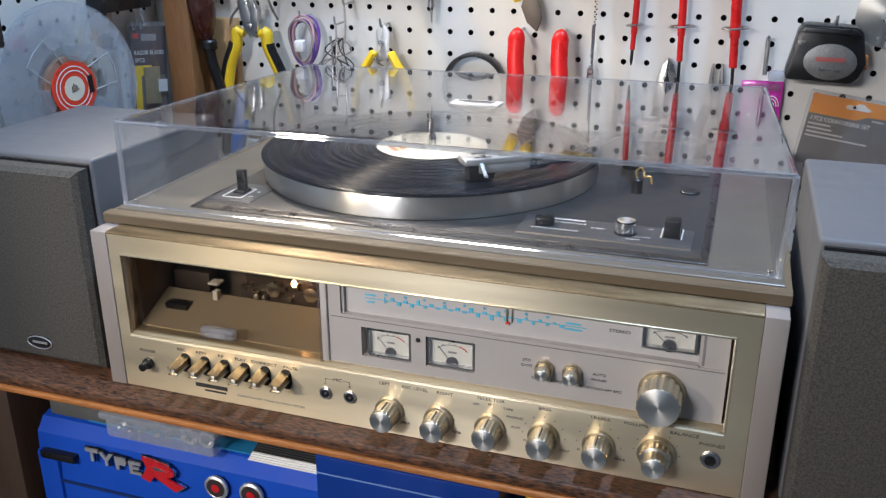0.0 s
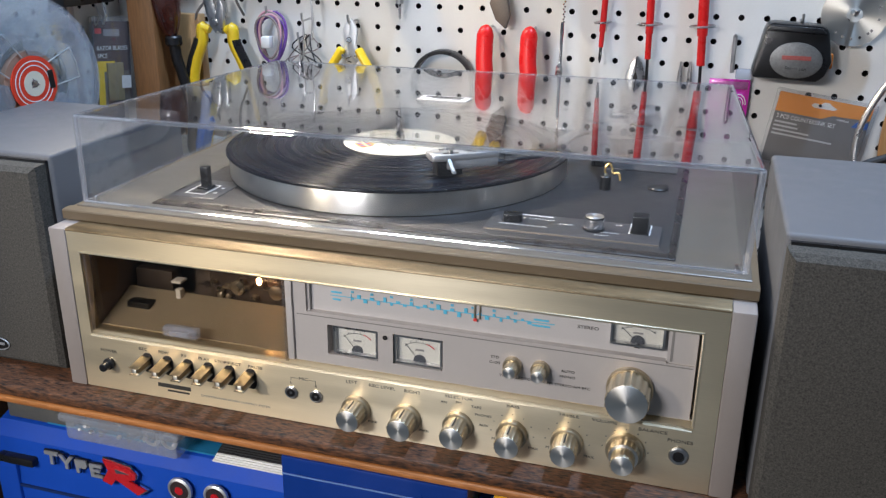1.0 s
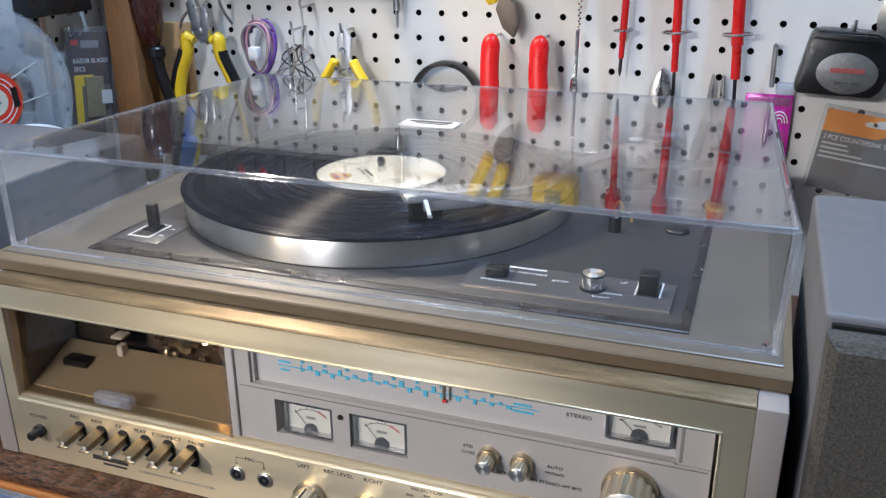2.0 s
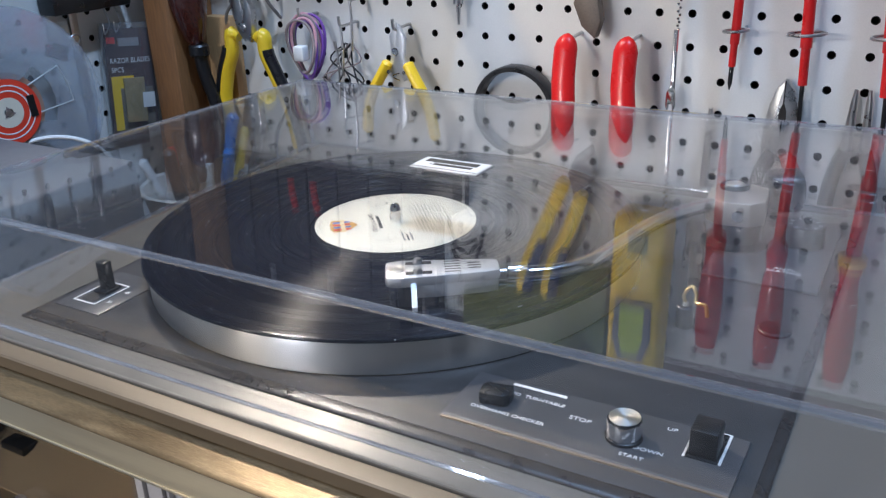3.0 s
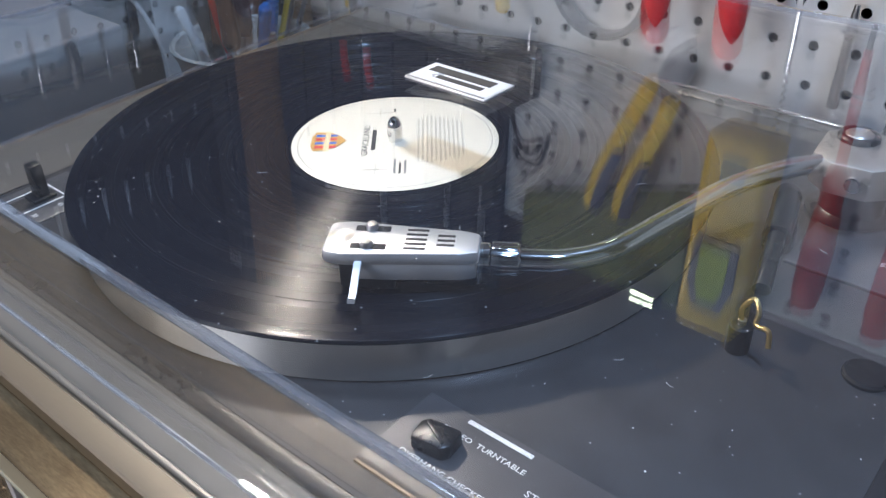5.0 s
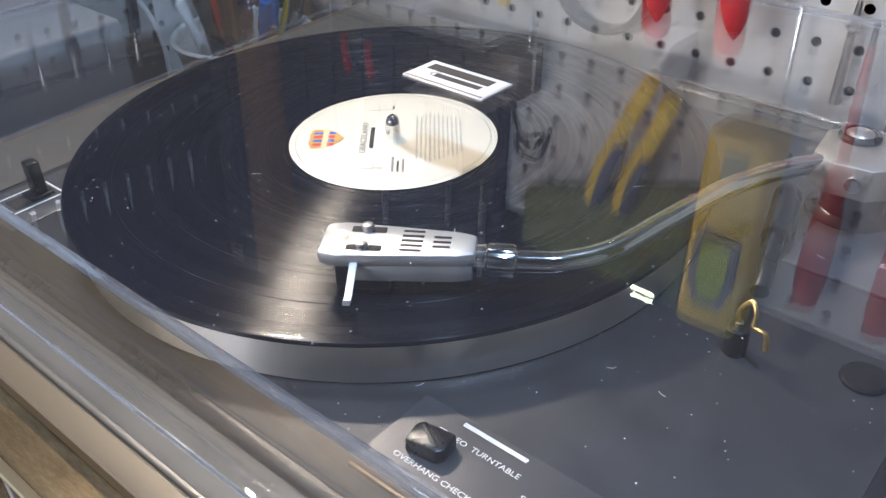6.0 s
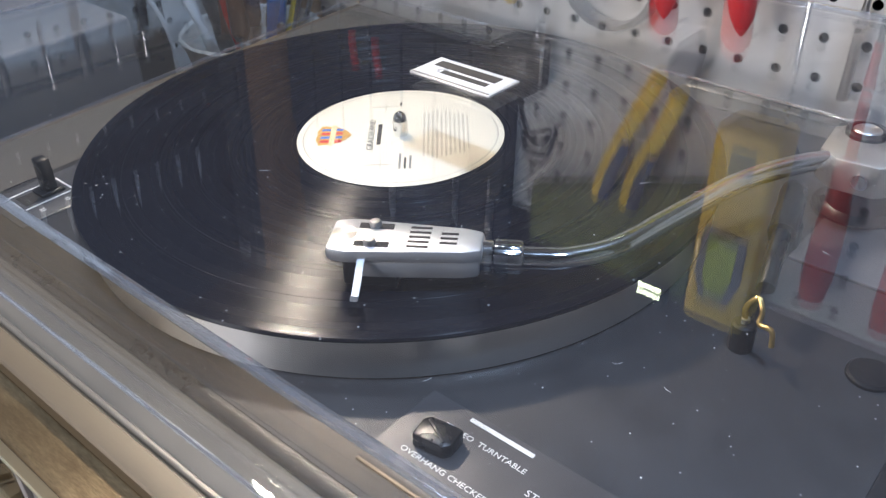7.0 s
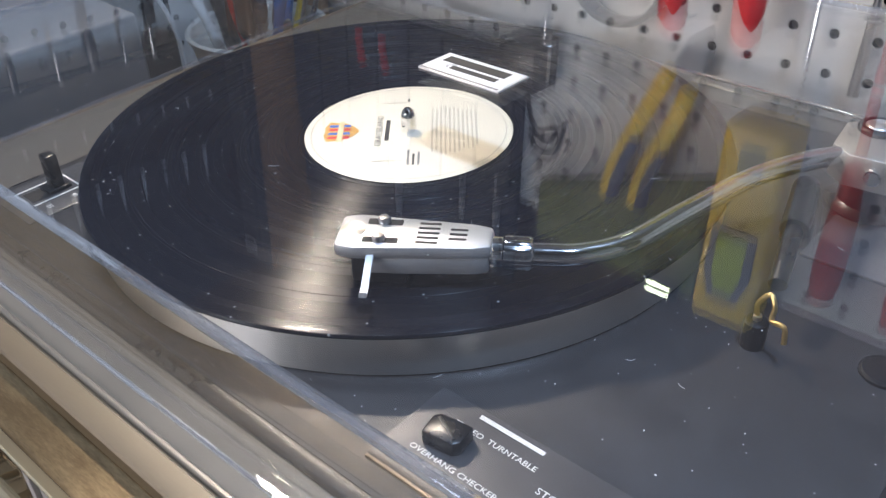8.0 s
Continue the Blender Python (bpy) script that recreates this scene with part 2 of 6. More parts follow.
def part(name, bm, mat, parent=None, label="", flat=False, origin=None):
    """Link a bmesh as one mesh object under a thing or a part. origin: the object's own centre in the world."""
    me = bpy.data.meshes.new(name)
    if origin is not None:
        bm.transform(Matrix.Translation(-Vector(origin)))
    bm.to_mesh(me)
    bm.free()
    me.materials.append(mat)
    if not flat:
        me.shade_smooth()
        me.set_sharp_from_angle(angle=radians(32))
    ob = new(name, me)
    if origin is not None:
        ob.location = origin
    if parent is not None:
        ob.parent = parent
        base = parent.matrix_basis.translation.copy()
        up = parent.parent
        while up is not None:
            base += up.matrix_basis.translation
            up = up.parent
        ob.location = Vector(ob.location) - base
    if label:
        ob["label"] = label
    return ob


def thing(name, at, label, category, group=""):
    ob = new(name)
    ob.empty_display_size = 0.01
    ob.location = at
    return tagged(ob, label, category, group)


def words(name, text, size, m, mat, parent, depth=0.0002, wide=1.0, align="CENTER"):
    """Lettering in the built-in font, raised a hair from its surface; m places it, reading along x with y up."""
    cu = bpy.data.curves.new(name, "FONT")
    cu.body, cu.size, cu.extrude, cu.align_x, cu.align_y = text, size, depth, align, "CENTER"
    cu.resolution_u = 3
    tmp = bpy.data.objects.new(name, cu)
    scene.collection.objects.link(tmp)
    bpy.context.view_layer.update()
    me = bpy.data.meshes.new_from_object(tmp.evaluated_get(bpy.context.evaluated_depsgraph_get()))
    bpy.data.objects.remove(tmp)
    bm = bmesh.new()
    bm.from_mesh(me)
    bpy.data.meshes.remove(me)
    bm.transform(m @ Matrix.Diagonal((wide, 1, 1, 1)))
    return part(name, bm, mat, parent, flat=True)


FRONT = Matrix.Rotation(radians(90), 4, "X")  # lies on a wall that faces -y


def on_front(x, y, z, turn=0.0):
    return Matrix.Translation((x, y, z)) @ FRONT @ Matrix.Rotation(radians(turn), 4, "Z")


def flat_at(x, y, z, turn=0.0):
    return Matrix.Translation((x, y, z)) @ Matrix.Rotation(radians(turn), 4, "Z")

# ---- the setting ----
BZ = 0.023  # bench top
WALL_Y, WALL_X = 0.4635, -0.243


def structure(name, bm, mat, label, category):
    return tagged(part(name, bm, mat), label, category, kind="structure")


structure("bench_top", boxes((-0.6, 1.3, -0.0205, 0.47, 0.0135, BZ), bev=0.002), BENCH, "worn dark brown veneered workbench top", "workbench")
structure("bench_edge_trim", boxes((-0.6, 1.3, -0.0225, 0.47, 0.0080, 0.0133), bev=0.002), BENCH_EDGE, "orange-brown rounded timber edge of the workbench", "trim")
# Next five: unseen room shell, added for bounced light and mirrored tones.
structure("floor", boxes((-2.2, 2.4, -2.6, 0.6, -0.92, -0.90)), material("concrete_floor", (0.3, 0.28, 0.25), 0.7, 0, 0.15, 5, 0.2, 80, 0.2), "unseen grey floor, added for its bounce and mirrored tone", "floor")
structure("ceiling", boxes((-2.2, 2.4, -2.6, 0.6, 2.45, 2.49)), DARKWALL, "unseen ceiling, added dark to keep reflections dark", "ceiling")
structure("wall_south", boxes((-2.2, 2.4, -2.64, -2.6, -0.9, 2.45)), PLASTER, "unseen plain wall behind the viewer, added for bounced light", "wall")
structure("wall_east", boxes((2.4, 2.44, -2.6, 0.6, -0.9, 2.45)), PLASTER, "unseen plain side wall, added for bounced light", "wall")
structure("wall_west", boxes((-2.24, -2.2, -2.6, 0.6, -0.9, 2.45)), PLASTER, "unseen plain side wall, added for bounced light", "wall")
structure("wall_north", boxes((-2.2, 2.4, 0.49, 0.53, -0.9, 2.45)), DARKWALL, "dark wall behind the pegboard", "wall")
structure("under_bench_back", boxes((-0.6, 1.3, 0.44, 0.46, -0.9, 0.0)), DARKWALL, "dark back board under the workbench", "wall")

# ---- pegboards: real holes through a thin sheet ----
PITCH, HR = 0.0241 * 1.03, 0.0031


def pegboard(u0, u1, v0, v1, phase_u, phase_v, to_world, blank):
    """A sheet with a square lattice of round holes; past v rows in blank it stays plain."""
    verts, faces, index = [], [], {}

    def vert(u, v, d=0.0):
        key = (round(u, 6), round(v, 6), d)
        if key not in index:
            index[key] = len(verts)
            verts.append(to_world @ Vector((u, v, d)))
        return index[key]

    cols = range(math.floor((u0 - phase_u) / PITCH), math.ceil((u1 - phase_u) / PITCH) + 1)
    rows = range(math.floor((v0 - phase_v) / PITCH), math.ceil((v1 - phase_v) / PITCH) + 1)
    n = 16
    h = PITCH / 2
    for i in cols:
        for j in rows:
            cx, cz = phase_u + i * PITCH, phase_v + j * PITCH
            if cx - h < u0 - 1e-6 or cx + h > u1 + 1e-6:
                continue
            circle = [(cx + HR * math.cos(2 * math.pi * k / n), cz + HR * math.sin(2 * math.pi * k / n)) for k in range(n)]
            square = []
            for k in range(n):
                a = 2 * math.pi * k / n
                s = h / max(abs(math.cos(a)), abs(math.sin(a)))
                square.append((cx + s * math.cos(a), cz + s * math.sin(a)))
            for k in range(n):
                l = (k + 1) % n
                faces.append([vert(*square[k]), vert(*square[l]), vert(*circle[l]), vert(*circle[k])])
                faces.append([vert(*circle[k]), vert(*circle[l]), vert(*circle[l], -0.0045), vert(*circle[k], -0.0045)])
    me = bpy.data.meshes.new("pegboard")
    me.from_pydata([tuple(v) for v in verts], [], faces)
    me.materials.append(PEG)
    me.materials.append(HOLE_SHADE)
    # Hole walls: brown board core taken to near-black, shade included.
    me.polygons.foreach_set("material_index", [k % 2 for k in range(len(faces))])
    return me


BACK = Matrix(((1, 0, 0, 0), (0, 0, -1, WALL_Y), (0, 1, 0, 0), (0, 0, 0, 1)))
tagged(new("wall_pegboard", pegboard(-0.30, 1.0, 0.02, 0.418, 0.0895 * 1.03 - 0.006, 0.249 * 1.03 - 0.0015, BACK, ())), "cream-white perforated pegboard hung with tools", "pegboard", kind="structure")
LEFT = Matrix(((0, 0, 1, WALL_X), (1, 0, 0, 0), (0, 1, 0, 0), (0, 0, 0, 1)))
tagged(new("wall_pegboard_side", pegboard(-0.35, 0.50, 0.02, 0.60, 0.02, 0.25, LEFT, ())), "cream-white perforated pegboard on the side wall", "pegboard", kind="structure")
# Near-black sheets paint the shade seen through the holes.
structure("pegboard_backing", boxes((-0.30, 1.0, WALL_Y + 0.012, WALL_Y + 0.014, 0.0, 0.43)), HOLE_SHADE, "near-black sheet standing for the shade behind the pegboard", "backing")
structure("pegboard_backing_side", boxes((WALL_X - 0.014, WALL_X - 0.012, -0.4, 0.50, 0.0, 0.60)), HOLE_SHADE, "near-black sheet standing for the shade behind the side pegboard", "backing")
# Unseen dark panel, added so the cover mirrors dark above the side board.
structure("wall_side_upper", boxes((-0.268, -0.2572, -0.40, 0.4895, 0.602, 2.4495)), DARKWALL, "unseen dark panel above the side pegboard, added to darken reflections", "wall")
structure("corner_post", boxes((-0.2075, -0.1730, 0.405, 0.4625, BZ, 0.60), bev=0.002), WOOD, "varnished brown timber post in the corner", "post")
structure("corner_board", boxes((-0.1728, -0.1380, 0.448, 0.4625, BZ, 0.262), bev=0.0015), material("pale_plywood", (0.42, 0.25, 0.11), 0.5, 0, 0.2, 60, 0.2, 500, stretch=(1, 1, 0.15)), "pale plywood strip beside the corner post", "board")
structure("corner_filler", boxes((-0.243, -0.2078, 0.440, 0.4625, BZ, 0.50)), PEG, "painted strip in the corner", "trim")

# ---- the stereo: receiver body with cassette and tuner front ----
unit = thing("stereo_system", (0.25, 0.2, BZ), "champagne-fronted vintage stereo receiver with cassette deck, standing on the workbench", "stereo")
part("cabinet_body", boxes((0.013, 0.488, 0.0105, 0.400, BZ, 0.060), (0.013, 0.488, 0.088, 0.400, 0.060, 0.1538), (0.1955, 0.488, 0.0135, 0.088, 0.060, 0.1538), (0.013, 0.1955, 0.0140, 0.088, 0.1396, 0.1538)), SIDE, unit)
for sx in (0.0, 0.4885):
    part("side_panel", boxes((sx - 0.001, sx + 0.0135, -0.001, 0.402, BZ, 0.1543), bev=0.0012), SIDE, unit, "lilac-grey plastic side cheek")
# plinth slab, grey top
FY = 0.0  # front plane


def profile_x(pairs, x0, x1):
    """Draw a (y, z) profile out along x."""
    m = Matrix(((0, 0, 1, 0), (1, 0, 0, 0), (0, 1, 0, 0), (0, 0, 0, 1)))
    return prism(pairs, x0, x1, m)


def holed_plate(x0, x1, z0, z1, holes, y0, y1):
    """An upright plate with rectangular openings through it."""
    xs = sorted({x0, x1, *[h[0] for h in holes], *[h[1] for h in holes]})
    zs = sorted({z0, z1, *[h[2] for h in holes], *[h[3] for h in holes]})
    bm = bmesh.new()

    def solid(i, j):
        if i < 0 or j < 0 or i >= len(xs) - 1 or j >= len(zs) - 1:
            return False
        cx, cz = (xs[i] + xs[i + 1]) / 2, (zs[j] + zs[j + 1]) / 2
        return not any(h[0] < cx < h[1] and h[2] < cz < h[3] for h in holes)

    def quad(*c):
        bm.faces.new([bm.verts.new(v) for v in c])

    for i in range(len(xs) - 1):
        for j in range(len(zs) - 1):
            if not solid(i, j):
                continue
            a, b, c, d = xs[i], xs[i + 1], zs[j], zs[j + 1]
            quad((a, y0, c), (b, y0, c), (b, y0, d), (a, y0, d))
            quad((b, y1, c), (a, y1, c), (a, y1, d), (b, y1, d))
            if not solid(i - 1, j):
                quad((a, y1, c), (a, y0, c), (a, y0, d), (a, y1, d))
            if not solid(i + 1, j):
                quad((b, y0, c), (b, y1, c), (b, y1, d), (b, y0, d))
            if not solid(i, j - 1):
                quad((a, y1, c), (b, y1, c), (b, y0, c), (a, y0, c))
            if not solid(i, j + 1):
                quad((a, y0, d), (b, y0, d), (b, y1, d), (a, y1, d))
    bmesh.ops.remove_doubles(bm, verts=bm.verts, dist=1e-6)
    bmesh.ops.recalc_face_normals(bm, faces=bm.faces)
    return bm


part("plinth", profile_x([(0.0172, 0.1551), (0.0166, 0.1557), (0.0166, 0.1620), (0.0174, 0.1629), (0.0192, 0.1632), (0.0262, 0.1633), (0.0268, 0.1622), (0.404, 0.1622), (0.404, 0.1551)], -0.001, 0.5025), PLINTH, unit, "taupe painted plinth with a square front edge")
# Near-black filler: the shade under the plinth as colour.
part("plinth_gap", boxes((0.014, 0.4875, 0.0200, 0.402, 0.1538, 0.1551)), HOLE_SHADE, unit)
part("top_lip", profile_x([(0.0276, 0.1622), (0.0278, 0.1636), (0.0284, 0.1640), (0.0296, 0.1640), (0.0302, 0.1634), (0.0304, 0.1622)], 0.004, 0.498), TOP_GREY, unit, "raised lip along the top panel")
part("top_panel", boxes((0.004, 0.498, 0.0304, 0.403, 0.1612, 0.1627), bev=0.0003), TOP_GREY, unit, "silver-grey painted top panel")
front = part("front_panel", holed_plate(0.0138, 0.4873, BZ + 0.0005, 0.1527, [(0.0235, 0.473, 0.0705, 0.1365)], FY, 0.010), GOLD, unit, "brushed champagne aluminium front panel")
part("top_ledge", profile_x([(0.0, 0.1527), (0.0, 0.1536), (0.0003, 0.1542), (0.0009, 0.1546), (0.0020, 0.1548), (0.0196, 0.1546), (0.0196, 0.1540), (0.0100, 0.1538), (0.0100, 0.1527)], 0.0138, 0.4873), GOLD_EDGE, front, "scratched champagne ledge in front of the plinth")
part("lower_lip", profile_x([(-0.0012, 0.0672), (-0.0012, 0.0684), (-0.0004, 0.0692), (0.0042, 0.0722), (0.0140, 0.0726), (0.0140, 0.0672)], 0.0236, 0.4729), GOLD, front, "worn champagne lip under the window")
part("window_rim", boxes((0.4722, 0.4738, -0.0008, 0.012, 0.0708, 0.1362), (0.0232, 0.4738, -0.0008, 0.012, 0.1362, 0.1376), bev=0.0005), GOLD, front)
# recess behind the opening
part("recess_floor", boxes((0.19, 0.4729, 0.006, 0.026, 0.0718, 0.0735)), PANEL, unit)
# cassette well
well = part("cassette_well", join(boxes((0.0236, 0.1935, 0.085, 0.087, 0.062, 0.138)), boxes((0.0225, 0.0236, 0.011, 0.087, 0.062, 0.138)),
                                  boxes((0.0236, 0.1935, 0.011, 0.087, 0.138, 0.1395)), boxes((0.0236, 0.1935, 0.011, 0.087, 0.060, 0.0618))),
            material("tan_cassette_well", (0.17, 0.13, 0.10), 0.5, 0, 0.08, 40), unit, "brown cassette compartment")
part("well_divider", boxes((0.1905, 0.1955, 0.002, 0.06, 0.0735, 0.1362), bev=0.0006), PANEL, unit)
part("cassette_floor", profile_x([(0.0125, 0.0725), (0.0125, 0.0735), (0.052, 0.0895), (0.052, 0.0725)], 0.0245, 0.19), material("tan_tray", (0.33, 0.28, 0.2), 0.5, 0, 0.06, 40), unit, "sloping tan cassette tray")
part("cassette_window", profile_x([(0.0035, 0.0718), (0.0105, 0.1358), (0.0118, 0.1358), (0.0048, 0.0718)], 0.0255, 0.1900), SMOKE, unit, "smoked clear cassette window").visible_shadow = False
FRAME_CLEAR = clear("clear_frame", (0.9, 0.87, 0.82), 0.02, 0.05, 0.04)
for wx in (0.0240, 0.1882):
    part("window_frame", boxes((wx, wx + 0.0022, 0.002, 0.014, 0.0718, 0.1362)), FRAME_CLEAR, unit)
part("window_catch", boxes((0.0900, 0.1180, -0.0025, 0.0045, 0.0790, 0.0865), (0.0960, 0.1120, -0.0040, -0.002, 0.0800, 0.0840), bev=0.0008), clear("clear_catch", (0.92, 0.89, 0.85), 0.05, 0.08, 0.12), unit, "clear finger catch of the window")
mech = part("tape_mechanism", join(boxes((0.028, 0.062, 0.056, 0.07, 0.088, 0.104), (0.098, 0.188, 0.054, 0.084, 0.088, 0.128), bev=0.001),
                                   boxes((0.10, 0.19, 0.078, 0.0845, 0.09, 0.137))), material("dark_mechanism", (0.06, 0.045, 0.035), 0.45, 0, 0.3, 60), unit, "dark tape mechanism")
gear = material("worn_metal_bits", (0.55, 0.48, 0.38), 0.3, 1.0, 0.2, 80)
for k in range(14):
    gx, gz = 0.100 + 0.0060 * k + random.uniform(-0.001, 0.001), 0.091 + random.uniform(0, 0.014)
    part("mechanism_piece", boxes((gx, gx + random.uniform(0.003, 0.007), 0.049, 0.055, gz, gz + random.uniform(0.001, 0.004))), gear, mech)
for gx, r in ((0.125, 0.006), (0.158, 0.006), (0.172, 0.003), (0.109, 0.0025), (0.116, 0.002)):
    part("reel_hub", lathe([(r * 0.5, 0), (r, 0), (r, 0.004), (r * 0.4, 0.005)], 18, on_front(gx, 0.053, 0.101 if r > 0.004 else 0.093)), gear, mech)
part("write_sensor", boxes((0.0720, 0.0765, 0.044, 0.050, 0.087, 0.095), (0.0700, 0.0790, 0.042, 0.052, 0.1010, 0.1030), bev=0.0005), WHITE_INK, mech)
part("counter_window", boxes((0.036, 0.056, 0.030, 0.040, 0.0810, 0.0860), bev=0.0005), BLACK, mech, "small tape counter")
words("well_marking", "CONTROL", 0.0035, on_front(0.150, 0.0535, 0.1090), WHITE_INK, mech)
bulb = part("pilot_bulb", lathe([(0.0004, -0.003), (0.0016, -0.0022), (0.0022, 0), (0.0016, 0.0022), (0.0004, 0.003)], 14, Matrix.Translation((0.1495, 0.040, 0.1135))), glowing("pilot_glow", (1.0, 0.55, 0.22), 60.0), unit, "glowing warm pilot bulb")
# tuner
part("dial_strip", boxes((0.2055, 0.4525, 0.009, 0.013, 0.1115, 0.1362)), material("dial_scale_grey", (0.47, 0.45, 0.44), 0.35, 0, 0.04, 30), unit, "pale grey tuning scale")
part("tuner_block", join(holed_plate(0.196, 0.4705, 0.0735, 0.1115, [(0.2210, 0.2590, 0.0815, 0.1045), (0.2700, 0.3060, 0.0815, 0.1045)], 0.004, 0.012), boxes((0.2210, 0.3060, 0.0115, 0.013, 0.0815, 0.1045)),
                         boxes((0.196, 0.2055, 0.004, 0.013, 0.1115, 0.1362)), boxes((0.4525, 0.4705, 0.0055, 0.013, 0.1115, 0.1362))), PANEL, unit, "lilac-grey tuner panel")
part("dial_shade", boxes((0.2055, 0.2075, 0.006, 0.0092, 0.1115, 0.1362), (0.2055, 0.4525, 0.0035, 0.0092, 0.1112, 0.1128)), PANEL, unit)
part("panel_groove", boxes((0.4545, 0.4560, 0.0052, 0.0056, 0.1125, 0.1360), (0.198, 0.4690, 0.0036, 0.0041, 0.1098, 0.1104)), GREY_INK, unit)
# front controls
def knob(name, x, y, z, r, length, label, collar=1.22):
    """A fluted champagne knob with a spun aluminium face and a wider foot, standing out from the front."""
    foot = part(name, lathe([(r * collar, 0), (r * collar, 0.0035), (r * collar - 0.0004, 0.004)], 40, on_front(x, y, z)), KNOB_SIDE, unit, label)
    ribs = lathe([(r * 0.98, 0.0035), (r, 0.0045), (r, length - 0.0008), (r - 0.0006, length - 0.0002), (r - 0.0006, length - 0.0002)], 64, on_front(x, y, z), flute=1, depth=r * 0.07)
    part("fluted_grip", ribs, KNOB_SIDE, foot)
    part("knob_face", lathe([(r - 0.0007, length - 0.0004), (r - 0.0007, length + 0.0002), (r - 0.0012, length + 0.0004), (0.0001, length + 0.0002)], 48), KNOB_FACE, foot).matrix_basis = on_front(x, y, z)
    return foot


for x, z in ((0.2435, 0.0432), (0.2812, 0.0428), (0.319, 0.0438), (0.357, 0.0445), (0.3945, 0.0455)):
    k = knob("control_knob", x, 0.0, z, 0.0088, 0.0185, "fluted champagne control knob with spun aluminium face")
    part("pointer", boxes((x - 0.0004, x + 0.0004, -0.0155, -0.005, z + 0.0086, z + 0.0092)), DARK_INK, k)
vol = knob("volume_knob", 0.4325, 0.0, 0.0472, 0.0102, 0.0105, "two-ring volume and balance knob")
part("inner_knob", lathe([(0.0078, 0.010), (0.0078, 0.0195), (0.0072, 0.0202), (0.0072, 0.0202)], 64, on_front(0.4325, 0, 0.0472), flute=1, depth=0.0004), KNOB_SIDE, vol)
part("knob_face", lathe([(0.0070, 0.0196), (0.0070, 0.0206), (0.0066, 0.0208), (0.0001, 0.0206)], 48), KNOB_FACE, vol).matrix_basis = on_front(0.4325, 0, 0.0472)
knob("tuning_knob", 0.4318, 0.004, 0.0908, 0.0138, 0.0225, "large fluted tuning knob with spun aluminium face", 1.08)
for x, z in ((0.3548, 0.0945), (0.3736, 0.0945)):
    k = knob("lever_knob", x, 0.004, z, 0.0047, 0.0125, "small champagne selector knob", 1.35)
KEY_METAL = material("worn_key_metal", (0.42, 0.33, 0.21), 0.36, 1.0, 0.15, 120, 0.05, 1500, 0.3)
dark_slot = material("dark_key_slot", (0.012, 0.010, 0.009), 0.7)
for i in range(6):
    x, z = 0.0715 + 0.01755 * i, 0.0575 + 0.0002 * i
    bar = profile_x([(0.004, z + 0.0006), (-0.0165, z - 0.0016), (-0.0165, z - 0.0072), (0.004, z - 0.0060)], x - 0.0031, x + 0.0031)
    bmesh.ops.bevel(bar, geom=list(bar.edges), offset=0.0012, segments=3, affect="EDGES", profile=0.5)
    key = part("piano_key", bar, KEY_METAL, unit, "champagne piano-type tape key")
    part("key_slot", prism([(0.0046 * math.copysign(abs(math.cos(a)) ** 0.7, math.cos(a)), 0.0082 * math.copysign(abs(math.sin(a)) ** 0.7, math.sin(a))) for a in [2 * math.pi * k / 24 for k in range(24)]], -0.001, 0.0005, on_front(x + 0.0008, 0.0, z - 0.0052)), dark_slot, key)
    part("key_dot", boxes((x - 0.0016, x + 0.0016, -0.0168, -0.0160, z - 0.0059, z - 0.0028), bev=0.0003), KNOB_FACE, key)
pw = part("power_button", lathe([(0.0046, 0), (0.0046, 0.003), (0.0032, 0.0034), (0.0032, 0.0095), (0.0026, 0.0102)], 28, on_front(0.0375, 0, 0.0465)), BLACK, unit, "black power push button")
for x in (0.1925, 0.2122):
    j = part("microphone_jack", lathe([(0.0050, 0), (0.0050, 0.0012), (0.0042, 0.0018), (0.0034, 0.0016), (0.0034, 0.0004)], 32, on_front(x, 0, 0.0478)), STEEL, unit, "round microphone socket")
    part("socket_hole", lathe([(0.0031, 0.0004), (0.0031, 0.0012), (0.0029, 0.0013)], 24, on_front(x, 0, 0.0478)), BLACK, j)
    part("socket_tip", lathe([(0.0011, 0.0012), (0.0009, 0.0016)], 12, on_front(x, 0, 0.0478)), STEEL, j)
j = part("headphone_jack", lathe([(0.0064, 0), (0.0064, 0.0010), (0.0055, 0.0018), (0.0038, 0.0018), (0.0036, 0.0004)], 36, on_front(0.4665, 0, 0.0490)), STEEL, unit, "round headphone socket")
part("socket_hole", lathe([(0.0034, 0.0004), (0.0034, 0.0013), (0.0032, 0.0014)], 24, on_front(0.4665, 0, 0.0490)), BLACK, j)

# meters
METER_FACE = material("meter_card", (0.62, 0.6, 0.52), 0.5, 0, 0.04, 60)
METER_GLASS = clear("meter_glass", (0.98, 0.98, 0.98), 0.02, 0.05, 0.04)


